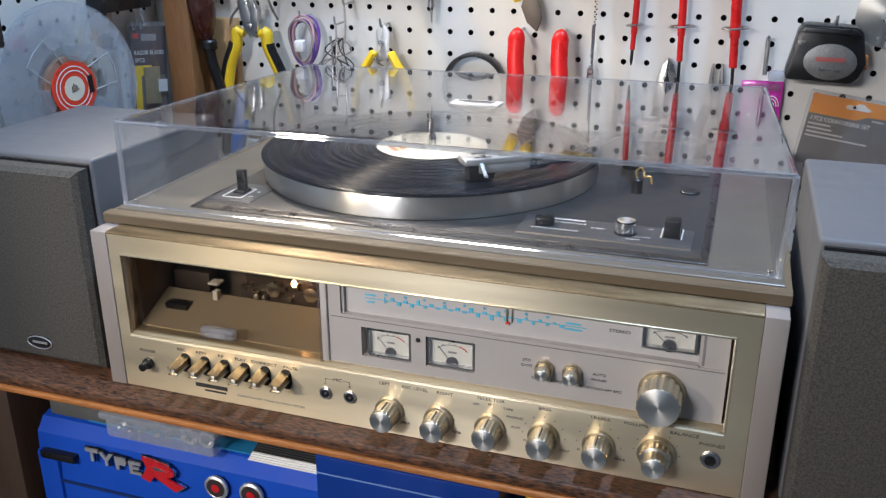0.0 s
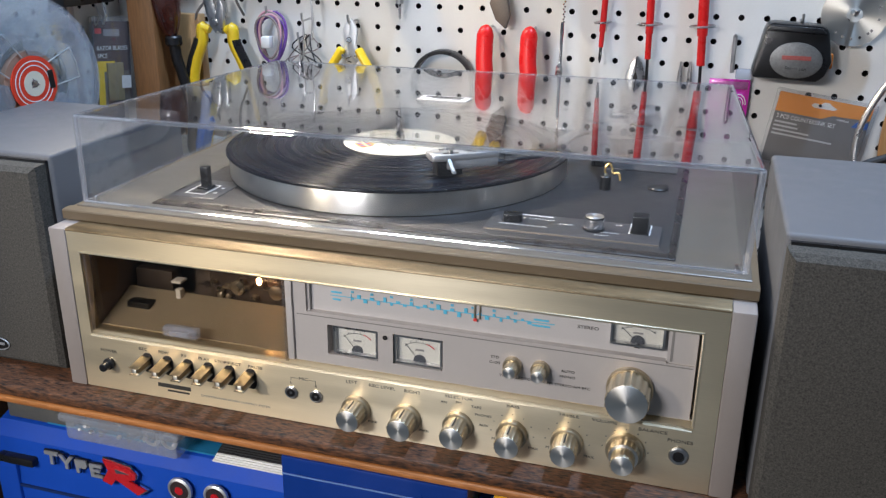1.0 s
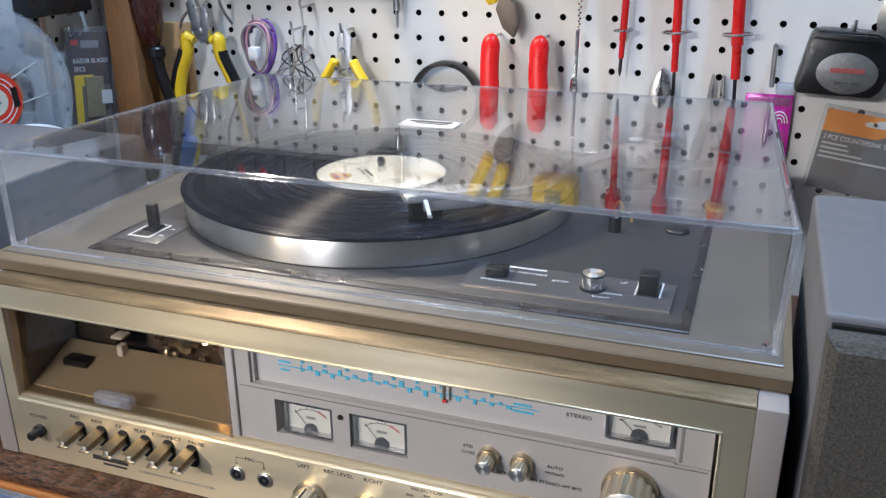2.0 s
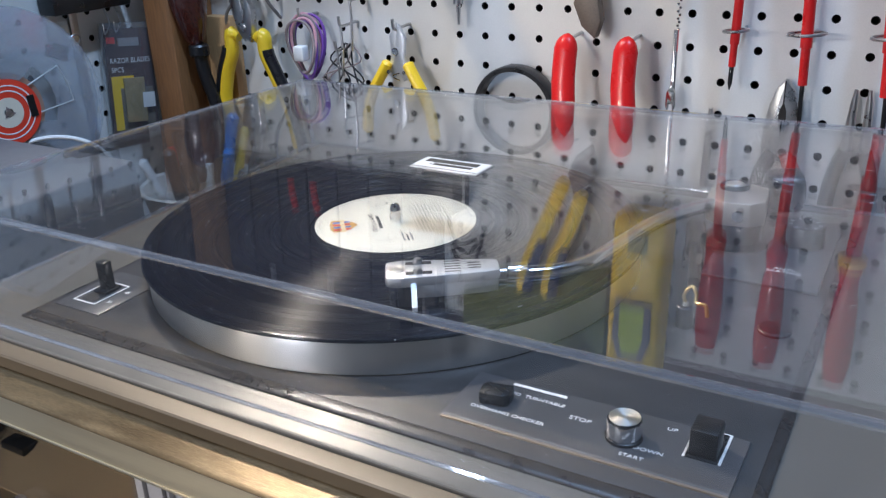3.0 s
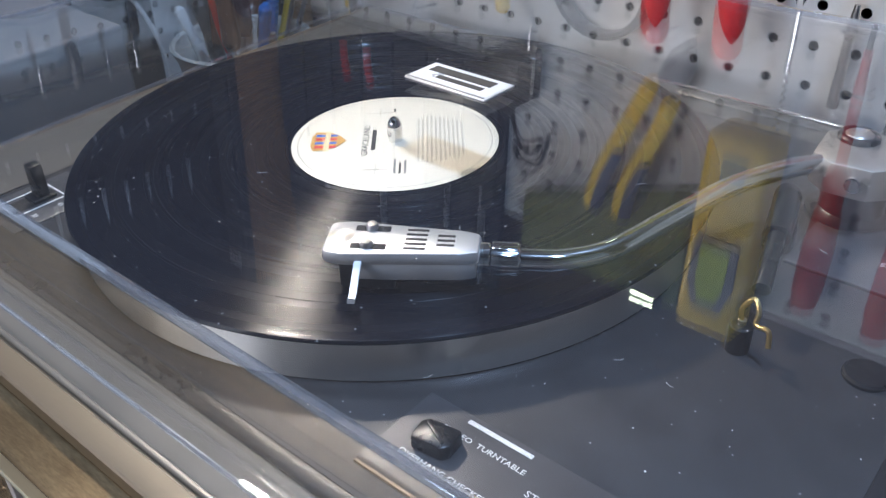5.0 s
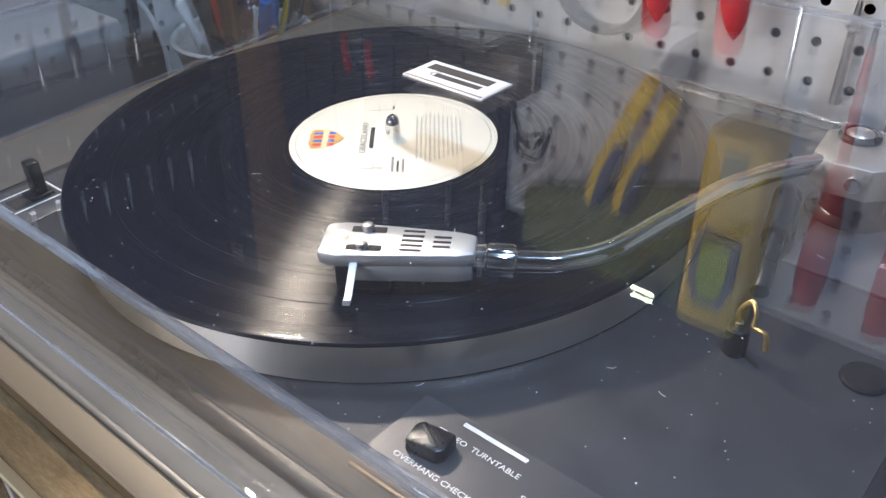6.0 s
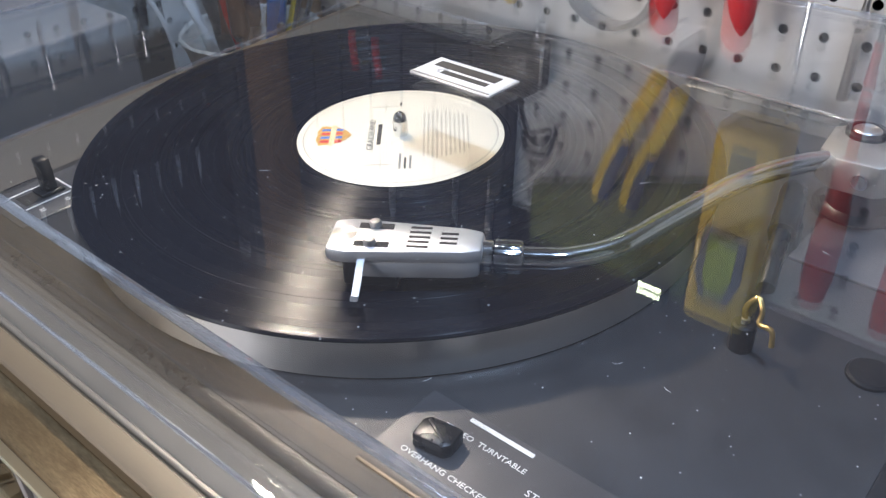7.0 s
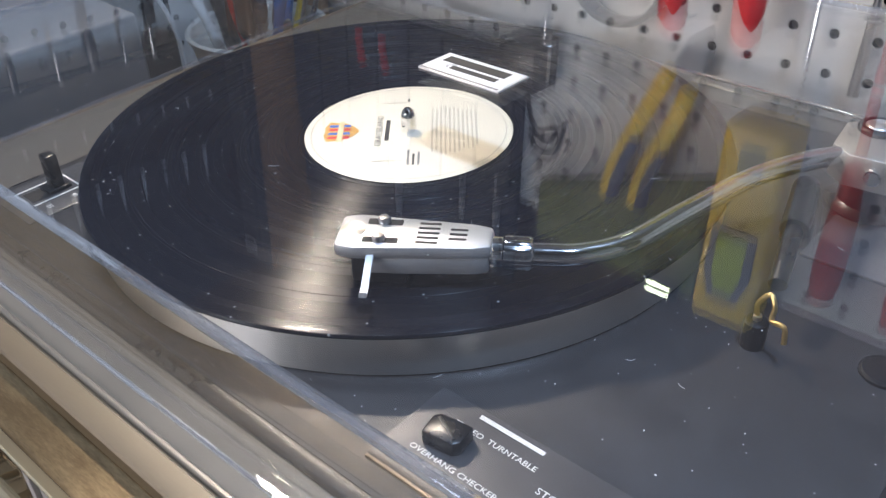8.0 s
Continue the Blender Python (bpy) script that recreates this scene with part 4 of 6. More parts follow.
# head shell: tapered box with slots and screws
hs = part("head_shell", prism([(0.0005, -0.0062), (-0.0060, -0.0080), (-0.0480, -0.0112), (-0.0545, -0.0100), (-0.0555, -0.0080), (-0.0555, 0.0080), (-0.0545, 0.0100), (-0.0480, 0.0112), (-0.0060, 0.0080), (0.0005, 0.0062)], 0.0010, 0.0066, MS, 0.0016), SHELL, deck, "satin silver head shell")
part("shell_skirt", prism([(-0.0006, -0.0060), (-0.0062, -0.0077), (-0.0330, -0.0098), (-0.0430, -0.0100), (-0.0430, 0.0100), (-0.0330, 0.0098), (-0.0062, 0.0077), (-0.0006, 0.0060)], -0.0052, 0.0022, MS, 0.0008), SHELL, hs)
part("cartridge", boxes((-0.0500, -0.0300, -0.0078, 0.0078, -0.0106, 0.0008), bev=0.0008), BLACK, hs, "black cartridge").matrix_basis = MS
part("stylus", tube([(-0.046, 0, -0.0104), (-0.0475, 0, -0.0116)], 0.0006, 6), STEEL, hs).matrix_basis = MS
for k in range(5):
    for x0, x1 in ((-0.0265, -0.0185), (-0.0150, -0.0085)):
        if x0 < -0.016 or 0 < k < 4:
            yy = -0.0060 + 0.0030 * k
            part("shell_slot", boxes((x0, x1, yy - 0.0008, yy + 0.0008, 0.0060, 0.00672), bev=0.0003), dark_slot, hs).matrix_basis = MS
for yy in (-0.0058, 0.0058):
    part("screw_slot", boxes((-0.0455, -0.0325, yy - 0.0019, yy + 0.0019, 0.0060, 0.00675), bev=0.0003), dark_slot, hs).matrix_basis = MS
    s2 = part("shell_screw", lathe([(0.0023, 0.0068), (0.0023, 0.0086), (0.0018, 0.0094), (0.0001, 0.0096)], 20), STEEL, hs)
    s2.matrix_basis = MS @ Matrix.Translation((-0.0395, yy, -0.0004))
    part("screw_slit", boxes((-0.0021, 0.0021, -0.0003, 0.0003, 0.0090, 0.00975)), dark_slot, s2)
part("shell_rivet", lathe([(0.0046, 0.0066), (0.0046, 0.0070), (0.0041, 0.0071), (0.0001, 0.0068)], 32), KNOB_FACE, hs).matrix_basis = MS @ Matrix.Translation((-0.0500, 0.0, -0.0002))
lift = profile_x([(0.0, 0.0), (0.0, 0.0014), (-0.0120, -0.0052), (-0.0142, -0.0058), (-0.0150, -0.0048), (-0.0156, -0.0066), (-0.0122, -0.0066)], -0.0012, 0.0014)
part("finger_lift", lift, SHELL, hs).matrix_basis = MS @ Matrix.Translation((-0.0420, -0.0100, 0.0024))

# arm rest, lift and dials
rest = part("arm_rest", lathe([(0.0044, 0.1655), (0.0044, 0.1765), (0.0036, 0.1772)], 20, flat_at(0.3870, 0.1925, 0)), BLACK, deck, "arm rest post with a brass hook")
part("rest_stem", tube([(0.3870, 0.1925, 0.176), (0.3870, 0.1925, 0.1790)], 0.0016, 10), STEEL, rest)
part("rest_hook", tube(smooth([(0.3870, 0.1925, 0.1780), (0.3855, 0.1945, 0.1820), (0.3885, 0.1970, 0.1860), (0.3915, 0.1945, 0.1830), (0.3925, 0.1910, 0.1800), (0.3975, 0.1895, 0.1805), (0.3990, 0.1880, 0.1750)], 5), 0.0010, 8), material("dull_brass", (0.5, 0.36, 0.14), 0.35, 1.0, 0.1), rest)
part("lift_bar", tube(smooth([(0.3716, 0.2663, 0.1760), (0.3716, 0.2660, 0.1880), (0.3730, 0.2610, 0.1925), (0.3770, 0.2460, 0.1905), (0.3795, 0.2360, 0.1890)], 5), 0.0054, 14), BLACK, deck, "black arm lift bar")
part("lift_blade", tube([(0.3792, 0.2375, 0.1890), (0.3835, 0.2200, 0.1860), (0.3866, 0.2080, 0.1830)], 0.0034, 12), BLACK, deck, "thin black end of the arm lift")
part("lift_base", lathe([(0.0065, 0.1655), (0.0065, 0.1760), (0.0050, 0.1770)], 20, flat_at(0.3716, 0.2663, 0)), BLACK, deck)
aplate = part("anti_skate_plate", boxes((0.3780, 0.4410, 0.2560, 0.3520, 0.1652, 0.1672), bev=0.0006), plate_mat, deck)
asd = part("anti_skate_dial", lathe([(0.0118, 0.1672), (0.0118, 0.1790), (0.0108, 0.1802), (0.0001, 0.1800)], 40, flat_at(0.4230, 0.3230, 0), flute=1, depth=0.0005), BLACK, deck, "black anti-skating dial")
for a in range(0, 360, 40):
    part("dial_tick", boxes((0.0072, 0.0098, -0.0003, 0.0003, 0.1800, 0.1804)), WHITE_INK, asd).matrix_basis = flat_at(0.4230, 0.3230, 0, a)
words("lettering", "ANTI-\nSKATING", 0.0040, flat_at(0.4200, 0.2780, 0.16725), WHITE_INK, aplate, 0.00008, 1.15)
CWM = Matrix.Translation((0.3960, 0.3270, 0.196)) @ Matrix.Rotation(radians(-62), 4, "Z") @ Matrix.Rotation(radians(-90), 4, "X")
cw = part("counterweight", lathe([(0.0050, 0), (0.0125, 0.0015), (0.0135, 0.004), (0.0135, 0.020), (0.0125, 0.0215), (0.0040, 0.022)], 40, CWM), BLACK, deck, "black counterweight with a clear dial")
part("dial_ring", lathe([(0.0050, -0.0020), (0.0172, -0.0020), (0.0172, -0.0004), (0.0050, -0.0004)], 48, CWM, cap=False), clear("clear_dial", (0.72, 0.72, 0.74), 0.02, 0.05, 0.03), cw, "clear stylus pressure dial")
FACE_DIAL = CWM @ Matrix.Translation((0, 0, -0.0023)) @ Matrix.Rotation(math.pi, 4, "X")
for k in range(12):
    turn = FACE_DIAL @ Matrix.Rotation(radians(30 * k), 4, "Z")
    tick = boxes((-0.0003, 0.0003, 0.0085, 0.0120, 0.0, 0.0002))
    tick.transform(turn)
    part("dial_tick", tick, WHITE_INK, cw)
    words("dial_numeral", ("0", "0.5", "1", "1.5", "2", "2.5", "3", "0", "0.5", "1", "1.5", "2")[k], 0.0030, turn @ Matrix.Translation((0, 0.0142, 0)), WHITE_INK, cw, 0.00008)

# ---- dust cover ----
cover = thing("dust_cover", (0.25, 0.2, 0.1628), "clear acrylic dust cover closed over the record deck", "dust cover")
ZB, TH = 0.1632, 0.0028
LB = [(0.0060, 0.0360, ZB), (0.4940, 0.0390, ZB), (0.4880, 0.4020, ZB), (-0.0060, 0.3960, ZB)]  # foot
LT4 = [(0.0110, 0.0310, 0.2335), (0.4960, 0.0330, 0.2335), (0.4810, 0.4060, 0.2205), (-0.0120, 0.3970, 0.2205)]  # top corners


def top_z(y):
    return 0.2335 - 0.0355 * (y - 0.031)


def shell(low, high, t):
    bm = bmesh.new()

    def inset(c, k, drop):
        sx, sy = (1, -1, -1, 1), (1, 1, -1, -1)
        return [(c[i][0] + k * sx[i], c[i][1] + k * sy[i], c[i][2] - drop) for i in range(4)]

    o0, o1 = [bm.verts.new(p) for p in low], [bm.verts.new(p) for p in high]
    i0, i1 = [bm.verts.new(p) for p in inset(low, t, 0)], [bm.verts.new(p) for p in inset(high, t, t)]
    for i in range(4):
        j = (i + 1) % 4
        bm.faces.new((o0[i], o0[j], o1[j], o1[i]))
        bm.faces.new((i0[j], i0[i], i1[i], i1[j]))
        bm.faces.new((o0[j], o0[i], i0[i], i0[j]))
    bm.faces.new(o1)
    bm.faces.new(i1[::-1])
    bmesh.ops.recalc_face_normals(bm, faces=bm.faces)
    return bm


lid = part("acrylic_shell", shell(LB, LT4, TH), ACRYLIC, cover)
lid.visible_shadow = False


def rod(a, b, r):
    return tube([a, b], r, 8)


DOWN = Vector((0, 0, 0.0012))
# Added pale rods that draw the bright edge lines of the sheet.
for i in range(4):
    a, b, c, d = Vector(LT4[i]), Vector(LT4[(i + 1) % 4]), Vector(LB[i]), Vector(LB[(i + 1) % 4])
    for name, p, q, r in (("moulded_edge", a - DOWN, b - DOWN, 0.0019), ("moulded_corner", a - DOWN, c + DOWN, 0.0020), ("lower_edge", c + DOWN, d + DOWN, 0.0011)):
        part(name, rod(p, q, r), CORNER_GLINT if name == "moulded_corner" else EDGE_GLINT, cover).visible_shadow = False
for x in (0.0110, 0.4890):
    part("corner_pad", lathe([(0.0022, 0.1628), (0.0022, 0.1675), (0.0014, 0.1682)], 16, flat_at(x, 0.0420, 0)), CHROME, cover)
part("hinge_rail", boxes((0.26, 0.44, 0.3900, 0.3935, 0.1632, 0.1690), bev=0.0008), CHROME, cover)
BADGE = Matrix.Translation((0, 0, top_z(0.209))) @ Matrix.Translation((0, 0.209, 0)) @ Matrix.Rotation(math.atan(-0.0355), 4, "X") @ Matrix.Translation((0, -0.209, 0))


def tilted(bm):
    bm.transform(BADGE)
    return bm


badge = part("badge", tilted(boxes((0.2225, 0.2660, 0.1985, 0.2195, 0.0001, 0.0011), bev=0.0003)), material("silver_badge", (0.66, 0.66, 0.66), 0.4, 0.6, 0.04), cover, "silver adhesive badge with a dark maker's mark")
part("badge_border", tilted(boxes(*[(0.2235 + 0.00135 * k, 0.2244 + 0.00135 * k, 0.1990, 0.2000, 0.0010, 0.0013) for k in range(31)])), GREY_INK, badge)
part("badge_field", tilted(boxes((0.2235, 0.2650, 0.2012, 0.2188, 0.0010, 0.00125))), material("pale_badge_field", (0.72, 0.73, 0.75), 0.35, 0.3, 0.04), badge)
part("maker_mark", tilted(boxes((0.2265, 0.2600, 0.2100, 0.2160, 0.0012, 0.0014))), DARK_INK, badge)
part("maker_mark", tilted(boxes((0.2345, 0.2590, 0.2046, 0.2080, 0.0012, 0.0014))), DARK_INK, badge)

# dust and lint on the clear cover
flakes = bmesh.new()
for k in range(230):
    x, y, r = random.uniform(0.03, 0.485), random.uniform(0.036, 0.380), random.uniform(0.00012, 0.00028)
    z, a = top_z(y) + 0.00012, random.uniform(0, 6.28)
    ring = [flakes.verts.new((x + r * math.cos(a + 1.257 * i) * random.uniform(0.7, 1.2), y + r * math.sin(a + 1.257 * i), z + 0.0001)) for i in range(5)]
    top = flakes.verts.new((x, y, z + 0.0002))
    for i in range(5):
        flakes.faces.new((ring[i], ring[(i + 1) % 5], top))
lint = [flakes]
for k in range(34):
    x, y, a, n = random.uniform(0.10, 0.47), random.uniform(0.045, 0.36), random.uniform(0, 6.28), random.uniform(0.0010, 0.0026)
    bend = random.uniform(-0.6, 0.6)
    lint.append(tube(smooth([(x + n * t * math.cos(a + bend * t), y + n * t * math.sin(a + bend * t), top_z(y + n * t * math.sin(a + bend * t)) + 0.0002) for t in (-1, 0, 1)], 3), 0.00005, 4))
tagged(part("dust", join(*lint), material("pale_lint", (0.7, 0.7, 0.68), 0.9)), "fine pale dust and lint on the clear cover", "dust", kind="stuff")

# ---- loudspeakers ----
def speaker(x0, x1, y0, y1, z0, z1, mark_x):
    s = thing("loudspeaker", ((x0 + x1) / 2, (y0 + y1) / 2, z0), "grey bookshelf loudspeaker with dark cloth grille on the workbench", "speaker", "pair of loudspeakers")
    part("cabinet", boxes((x0, x1, y0, y1, z0, z1), bev=0.003, seg=3), SPEAKER, s, "textured grey cabinet")
    part("baffle", boxes((x0 + 0.003, x1 - 0.003, y0 - 0.003, y0 + 0.001, z0 + 0.003, z1 - 0.004)), BLACK, s)
    g = boxes((x0 + 0.001, x1 - 0.003, y0 - 0.018, y0 - 0.003, z0 + 0.001, z1 - 0.006))
    bmesh.ops.bevel(g, geom=[e for e in g.edges if all(v.co.y < y0 - 0.01 for v in e.verts)], offset=0.010, segments=3, affect="EDGES", profile=0.6)
    part("grille", g, GRILLE, s, "dark grey woven cloth grille")
    m = part("name_plate", prism([(-0.011 + 0.002 * math.cos(a) + (0.018 if math.cos(a) > 0 else 0), 0.0055 * math.sin(a)) for a in [2 * math.pi * k / 24 for k in range(24)]], 0, 0.0014, on_front(mark_x, y0 - 0.0172, z0 + 0.018), 0.0004), BLACK, s, "small oval badge")
    part("plate_rim", tube([on_front(mark_x, y0 - 0.0188, z0 + 0.018) @ Vector((-0.002 + 0.0125 * math.cos(a), 0.0055 * math.sin(a), 0)) for a in [2 * math.pi * k / 28 for k in range(28)]], 0.0005, 6, True), SHELL, m)
    part("plate_writing", boxes((mark_x - 0.009, mark_x + 0.006, y0 - 0.0192, y0 - 0.0186, z0 + 0.0172, z0 + 0.0192)), SHELL, m)
    return s


speaker(-0.170, -0.0145, 0.028, 0.205, BZ, 0.2010, -0.078)
speaker(0.5110, 0.668, 0.006, 0.196, BZ, 0.2045, 0.575)

# ---- tools on the pegboards ----
def peg_hook(x, z, y_out, parent, drop=0.008, r=0.0014):
    """A bent steel wire that comes out of a hole and turns up at its end."""
    return part("peg_hook", tube(smooth([(x, WALL_Y + 0.006, z), (x, WALL_Y - 0.004, z), (x, y_out + 0.004, z - 0.001), (x, y_out, z + 0.001), (x, y_out - 0.001, z + drop)], 5), r, 8), STEEL, parent)


def slab(pairs, thick, x, y, z, turn=0.0, bev=0.0006):
    """A flat shape of (right, up) pairs, standing against the wall, its back at y."""
    return prism(pairs, 0, thick, on_front(x, y, z, turn), bev)


# yellow and black gripped pliers hanging from their jaws
pl = thing("side_cutters", (-0.105, 0.445, 0.25), "side cutters with yellow and black grips, hanging on the pegboard", "pliers")
PY = 0.442
part("jaw", slab([(-0.006, 0.0), (-0.010, 0.016), (-0.013, 0.032), (-0.004, 0.042), (0.001, 0.030), (0.004, 0.016), (0.008, 0.0), (0.002, -0.010)], 0.008, -0.110, PY, 0.252), STEEL, pl, "dark steel cutting jaw")
part("jaw", slab([(-0.006, -0.002), (0.0, 0.016), (0.004, 0.034), (0.010, 0.022), (0.009, 0.006), (0.006, -0.010)], 0.008, -0.104, PY - 0.003, 0.252), STEEL, pl, "dark steel cutting jaw")
part("pivot", lathe([(0.005, 0), (0.005, 0.0015), (0.004, 0.002)], 20, on_front(-0.107, PY - 0.010, 0.256)), STEEL, pl)
for pts, w in ((((-0.118, 0.246), (-0.128, 0.248), (-0.130, 0.232), (-0.140, 0.210), (-0.147, 0.182), (-0.148, 0.150), (-0.146, 0.135)), 1), (((-0.097, 0.246), (-0.088, 0.248), (-0.087, 0.232), (-0.077, 0.210), (-0.065, 0.182), (-0.058, 0.150), (-0.056, 0.135)), 1)):
    g = smooth([(x, PY - 0.004, z) for x, z in pts], 5)
    n = len(g)
    h = part("grip", tube(g, 0.0068, 12, taper=[0.75 if i < 4 else 1.05 if i < n - 3 else 0.7 for i in range(n)]), YELLOW, pl, "yellow grip")
    k0 = 12
    off = -0.0042 if pts[0][0] < -0.107 else 0.0042
    part("grip_inlay", tube([Vector(p) + Vector((off, -0.0016, 0)) for p in g[k0 - 3:]], 0.0058, 10), BLACK, h, "black rubber inlay")
part("peg_wire", tube(smooth([(-0.150, 0.462, 0.235), (-0.140, 0.446, 0.262), (-0.118, 0.440, 0.284), (-0.112, 0.440, 0.300)], 6), 0.0016, 8), GREY_INK, pl)
part("peg_wire", tube(smooth([(-0.085, 0.462, 0.262), (-0.083, 0.440, 0.285), (-0.084, 0.440, 0.310)], 6), 0.0016, 8), GREY_INK, pl)

# purple and pink wire coil
coil = thing("wire_coil", (-0.04, 0.45, 0.24), "loose coil of purple and pink hook-up wire on a peg", "wire coil")
PURPLE = material("purple_wire", (0.16, 0.06, 0.3), 0.4)
PINK = material("pink_wire", (0.6, 0.32, 0.36), 0.4)
GREYW = material("grey_brown_wire", (0.25, 0.2, 0.19), 0.5)
for k in range(7):
    cx, cz, rx, rz = -0.041 + random.uniform(-0.003, 0.004), 0.240 + random.uniform(-0.003, 0.003), random.uniform(0.012, 0.019), random.uniform(0.023, 0.030)
    lean = random.uniform(-0.25, 0.25)
    loop = [(cx + rx * math.cos(a) + lean * rz * math.sin(a) * 0.4, 0.446 - 0.0022 * k + 0.003 * math.sin(2 * a), cz + rz * math.sin(a)) for a in [2 * math.pi * i / 28 for i in range(28)]]
    part("wire_turn", tube(loop, 0.0014, 7, True), (PURPLE, PINK, PURPLE, GREYW, PURPLE, PINK, GREYW)[k], coil)
part("tape_wrap", boxes((-0.048, -0.036, 0.430, 0.441, 0.228, 0.242), bev=0.002), WHITE_INK, coil, "scrap of white tape")
peg_hook(-0.041, 0.268, 0.436, coil)

# twisted black wires and thin hooks
tw = thing("wire_bundle", (0.008, 0.45, 0.24), "tangle of thin black wires hung on steel hooks", "wire")
for k in range(9):
    x0 = 0.006 + random.uniform(-0.006, 0.006)
    pts = [(x0, 0.445, 0.245), (x0 + random.uniform(-0.02, 0.02), 0.440, 0.230), (x0 + random.uniform(-0.034, 0.03), 0.436, 0.214), (x0 + random.uniform(-0.03, 0.03), 0.444, 0.198)]
    part("wire_strand", tube(smooth(pts, 5), 0.0008, 6), BLACK if k % 3 else GREYW, tw)
for x, z in ((0.004, 0.262), (0.016, 0.285), (-0.002, 0.240)):
    peg_hook(x, z, 0.436, tw)
    part("hanging_wire", tube(smooth([(x, 0.437, z), (x + 0.001, 0.4365, z - 0.02), (x - 0.001, 0.437, z - 0.045)], 4), 0.0013, 7), STEEL, tw)

# flush cutters with yellow handles
fc = thing("flush_cutters", (0.061, 0.445, 0.23), "small flush cutters with yellow handles and bright jaws", "pliers")
part("jaw", slab([(-0.001, 0.030), (-0.008, 0.018), (-0.007, 0.0), (-0.013, -0.014), (-0.006, -0.020), (0.004, -0.004), (0.001, 0.012)], 0.004, 0.060, 0.446, 0.236), SHELL, fc)
part("jaw", slab([(0.004, 0.030), (0.011, 0.018), (0.009, 0.0), (0.015, -0.014), (0.008, -0.020), (-0.002, -0.004), (0.001, 0.012)], 0.004, 0.060, 0.4415, 0.236), SHELL, fc)
part("pivot", lathe([(0.0036, 0), (0.0036, 0.0012), (0.0028, 0.0018)], 18, on_front(0.0610, 0.4375, 0.242)), CHROME, fc)
for s in (-1, 1):
    part("rivet", lathe([(0.0022, 0), (0.0018, 0.0012)], 14, on_front(0.061 + s * 0.008, 0.4375, 0.224)), CHROME, fc)
    pts = [(0.061 + s * 0.010, 0.440, 0.232), (0.061 + s * 0.016, 0.439, 0.222), (0.061 + s * 0.026, 0.438, 0.206), (0.061 + s * 0.033, 0.438, 0.188), (0.061 + s * 0.036, 0.439, 0.166)]
    g = smooth(pts, 5)
    part("handle", tube(g, 0.0056, 12, taper=[0.7] + [1.0] * (len(g) - 2) + [0.6], flat=0.9), YELLOW, fc, "yellow plastic handle")
part("return_spring", tube([(0.061 + 0.006 * math.sin(k * 0.5), 0.440, 0.228 - 0.0009 * k) for k in range(14)], 0.0006, 6), CHROME, fc)
peg_hook(0.061, 0.262, 0.436, fc)

# black ring
rg = thing("rubber_ring", (0.168, 0.445, 0.20), "black rubber drive ring hanging on the pegboard", "ring")
part("ring_band", lathe([(0.0335, 0.0), (0.0375, 0.0), (0.0380, 0.002), (0.0380, 0.012), (0.0370, 0.014), (0.0335, 0.014), (0.0330, 0.012), (0.0330, 0.002), (0.0335, 0.0)], 56, on_front(0.1690, 0.4600, 0.1965), cap=False), BLACK, rg)

# red dipped handles of a hanging tool
for x0, x1 in ((0.2225, 0.2300), (0.2705, 0.2790)):
    rh = thing("red_grip", (x0, 0.43, 0.23), "red rubber-dipped tool handle hanging on the pegboard", "tool handle", "red handles")
    pts = smooth([(x0 + 0.0005, 0.434, 0.2660), (x0, 0.430, 0.252), (x0 + 0.001, 0.424, 0.230), ((x0 + x1) / 2, 0.419, 0.212), (x1, 0.4135, 0.1900)], 6)
    n = len(pts)
    part("dipped_grip", tube(pts, 0.0094, 16, taper=[0.1, 0.42, 0.66, 0.82, 0.92] + [1.0] * (n - 11) + [0.95, 0.86, 0.72, 0.52, 0.3, 0.06], flat=0.75), RED, rh)
    peg_hook(x0, 0.262, 0.432, rh, 0.002)

# ball chain with a small spanner
ch = thing("key_chain", (0.301, 0.45, 0.25), "ball chain holding a small bright spanner", "chain")
for k in range(24):
    part("chain_ball", lathe([(0.0002, -0.0012), (0.0010, -0.0007), (0.0013, 0), (0.0010, 0.0007), (0.0002, 0.0012)], 8, Matrix.Translation((0.3035 + (0.0018 if k % 2 else -0.0018) * (1 - k / 30), 0.450, 0.330 - 0.0026 * k))), CHROME, ch)
part("spanner", join(tube([(0.3025, 0.449, 0.270), (0.3020, 0.449, 0.215)], 0.0019, 8, flat=0.5), slab([(-0.004, 0.0), (-0.0035, 0.010), (0.0, 0.016), (0.0035, 0.010), (0.004, 0.0), (0.0018, -0.006), (0.0012, 0.001), (-0.0012, 0.001), (-0.0018, -0.006)], 0.003, 0.3015, 0.4505, 0.213)), CHROME, ch, "bright steel spanner")


# insulated screwdrivers hung in wire rings
def ring_holder(x, z, y, r, parent):
    part("ring_holder", tube([(x + r * math.cos(a), y + r * 0.75 * math.sin(a), z + 0.0008 * math.cos(a)) for a in [2 * math.pi * k / 28 for k in range(28)]], 0.0011, 8, True), STEEL, parent)
    part("ring_stem", tube([(x + 0.004, y + r * 0.7, z), (x + 0.004, WALL_Y + 0.004, z + 0.001)], 0.0011, 7), STEEL, parent)


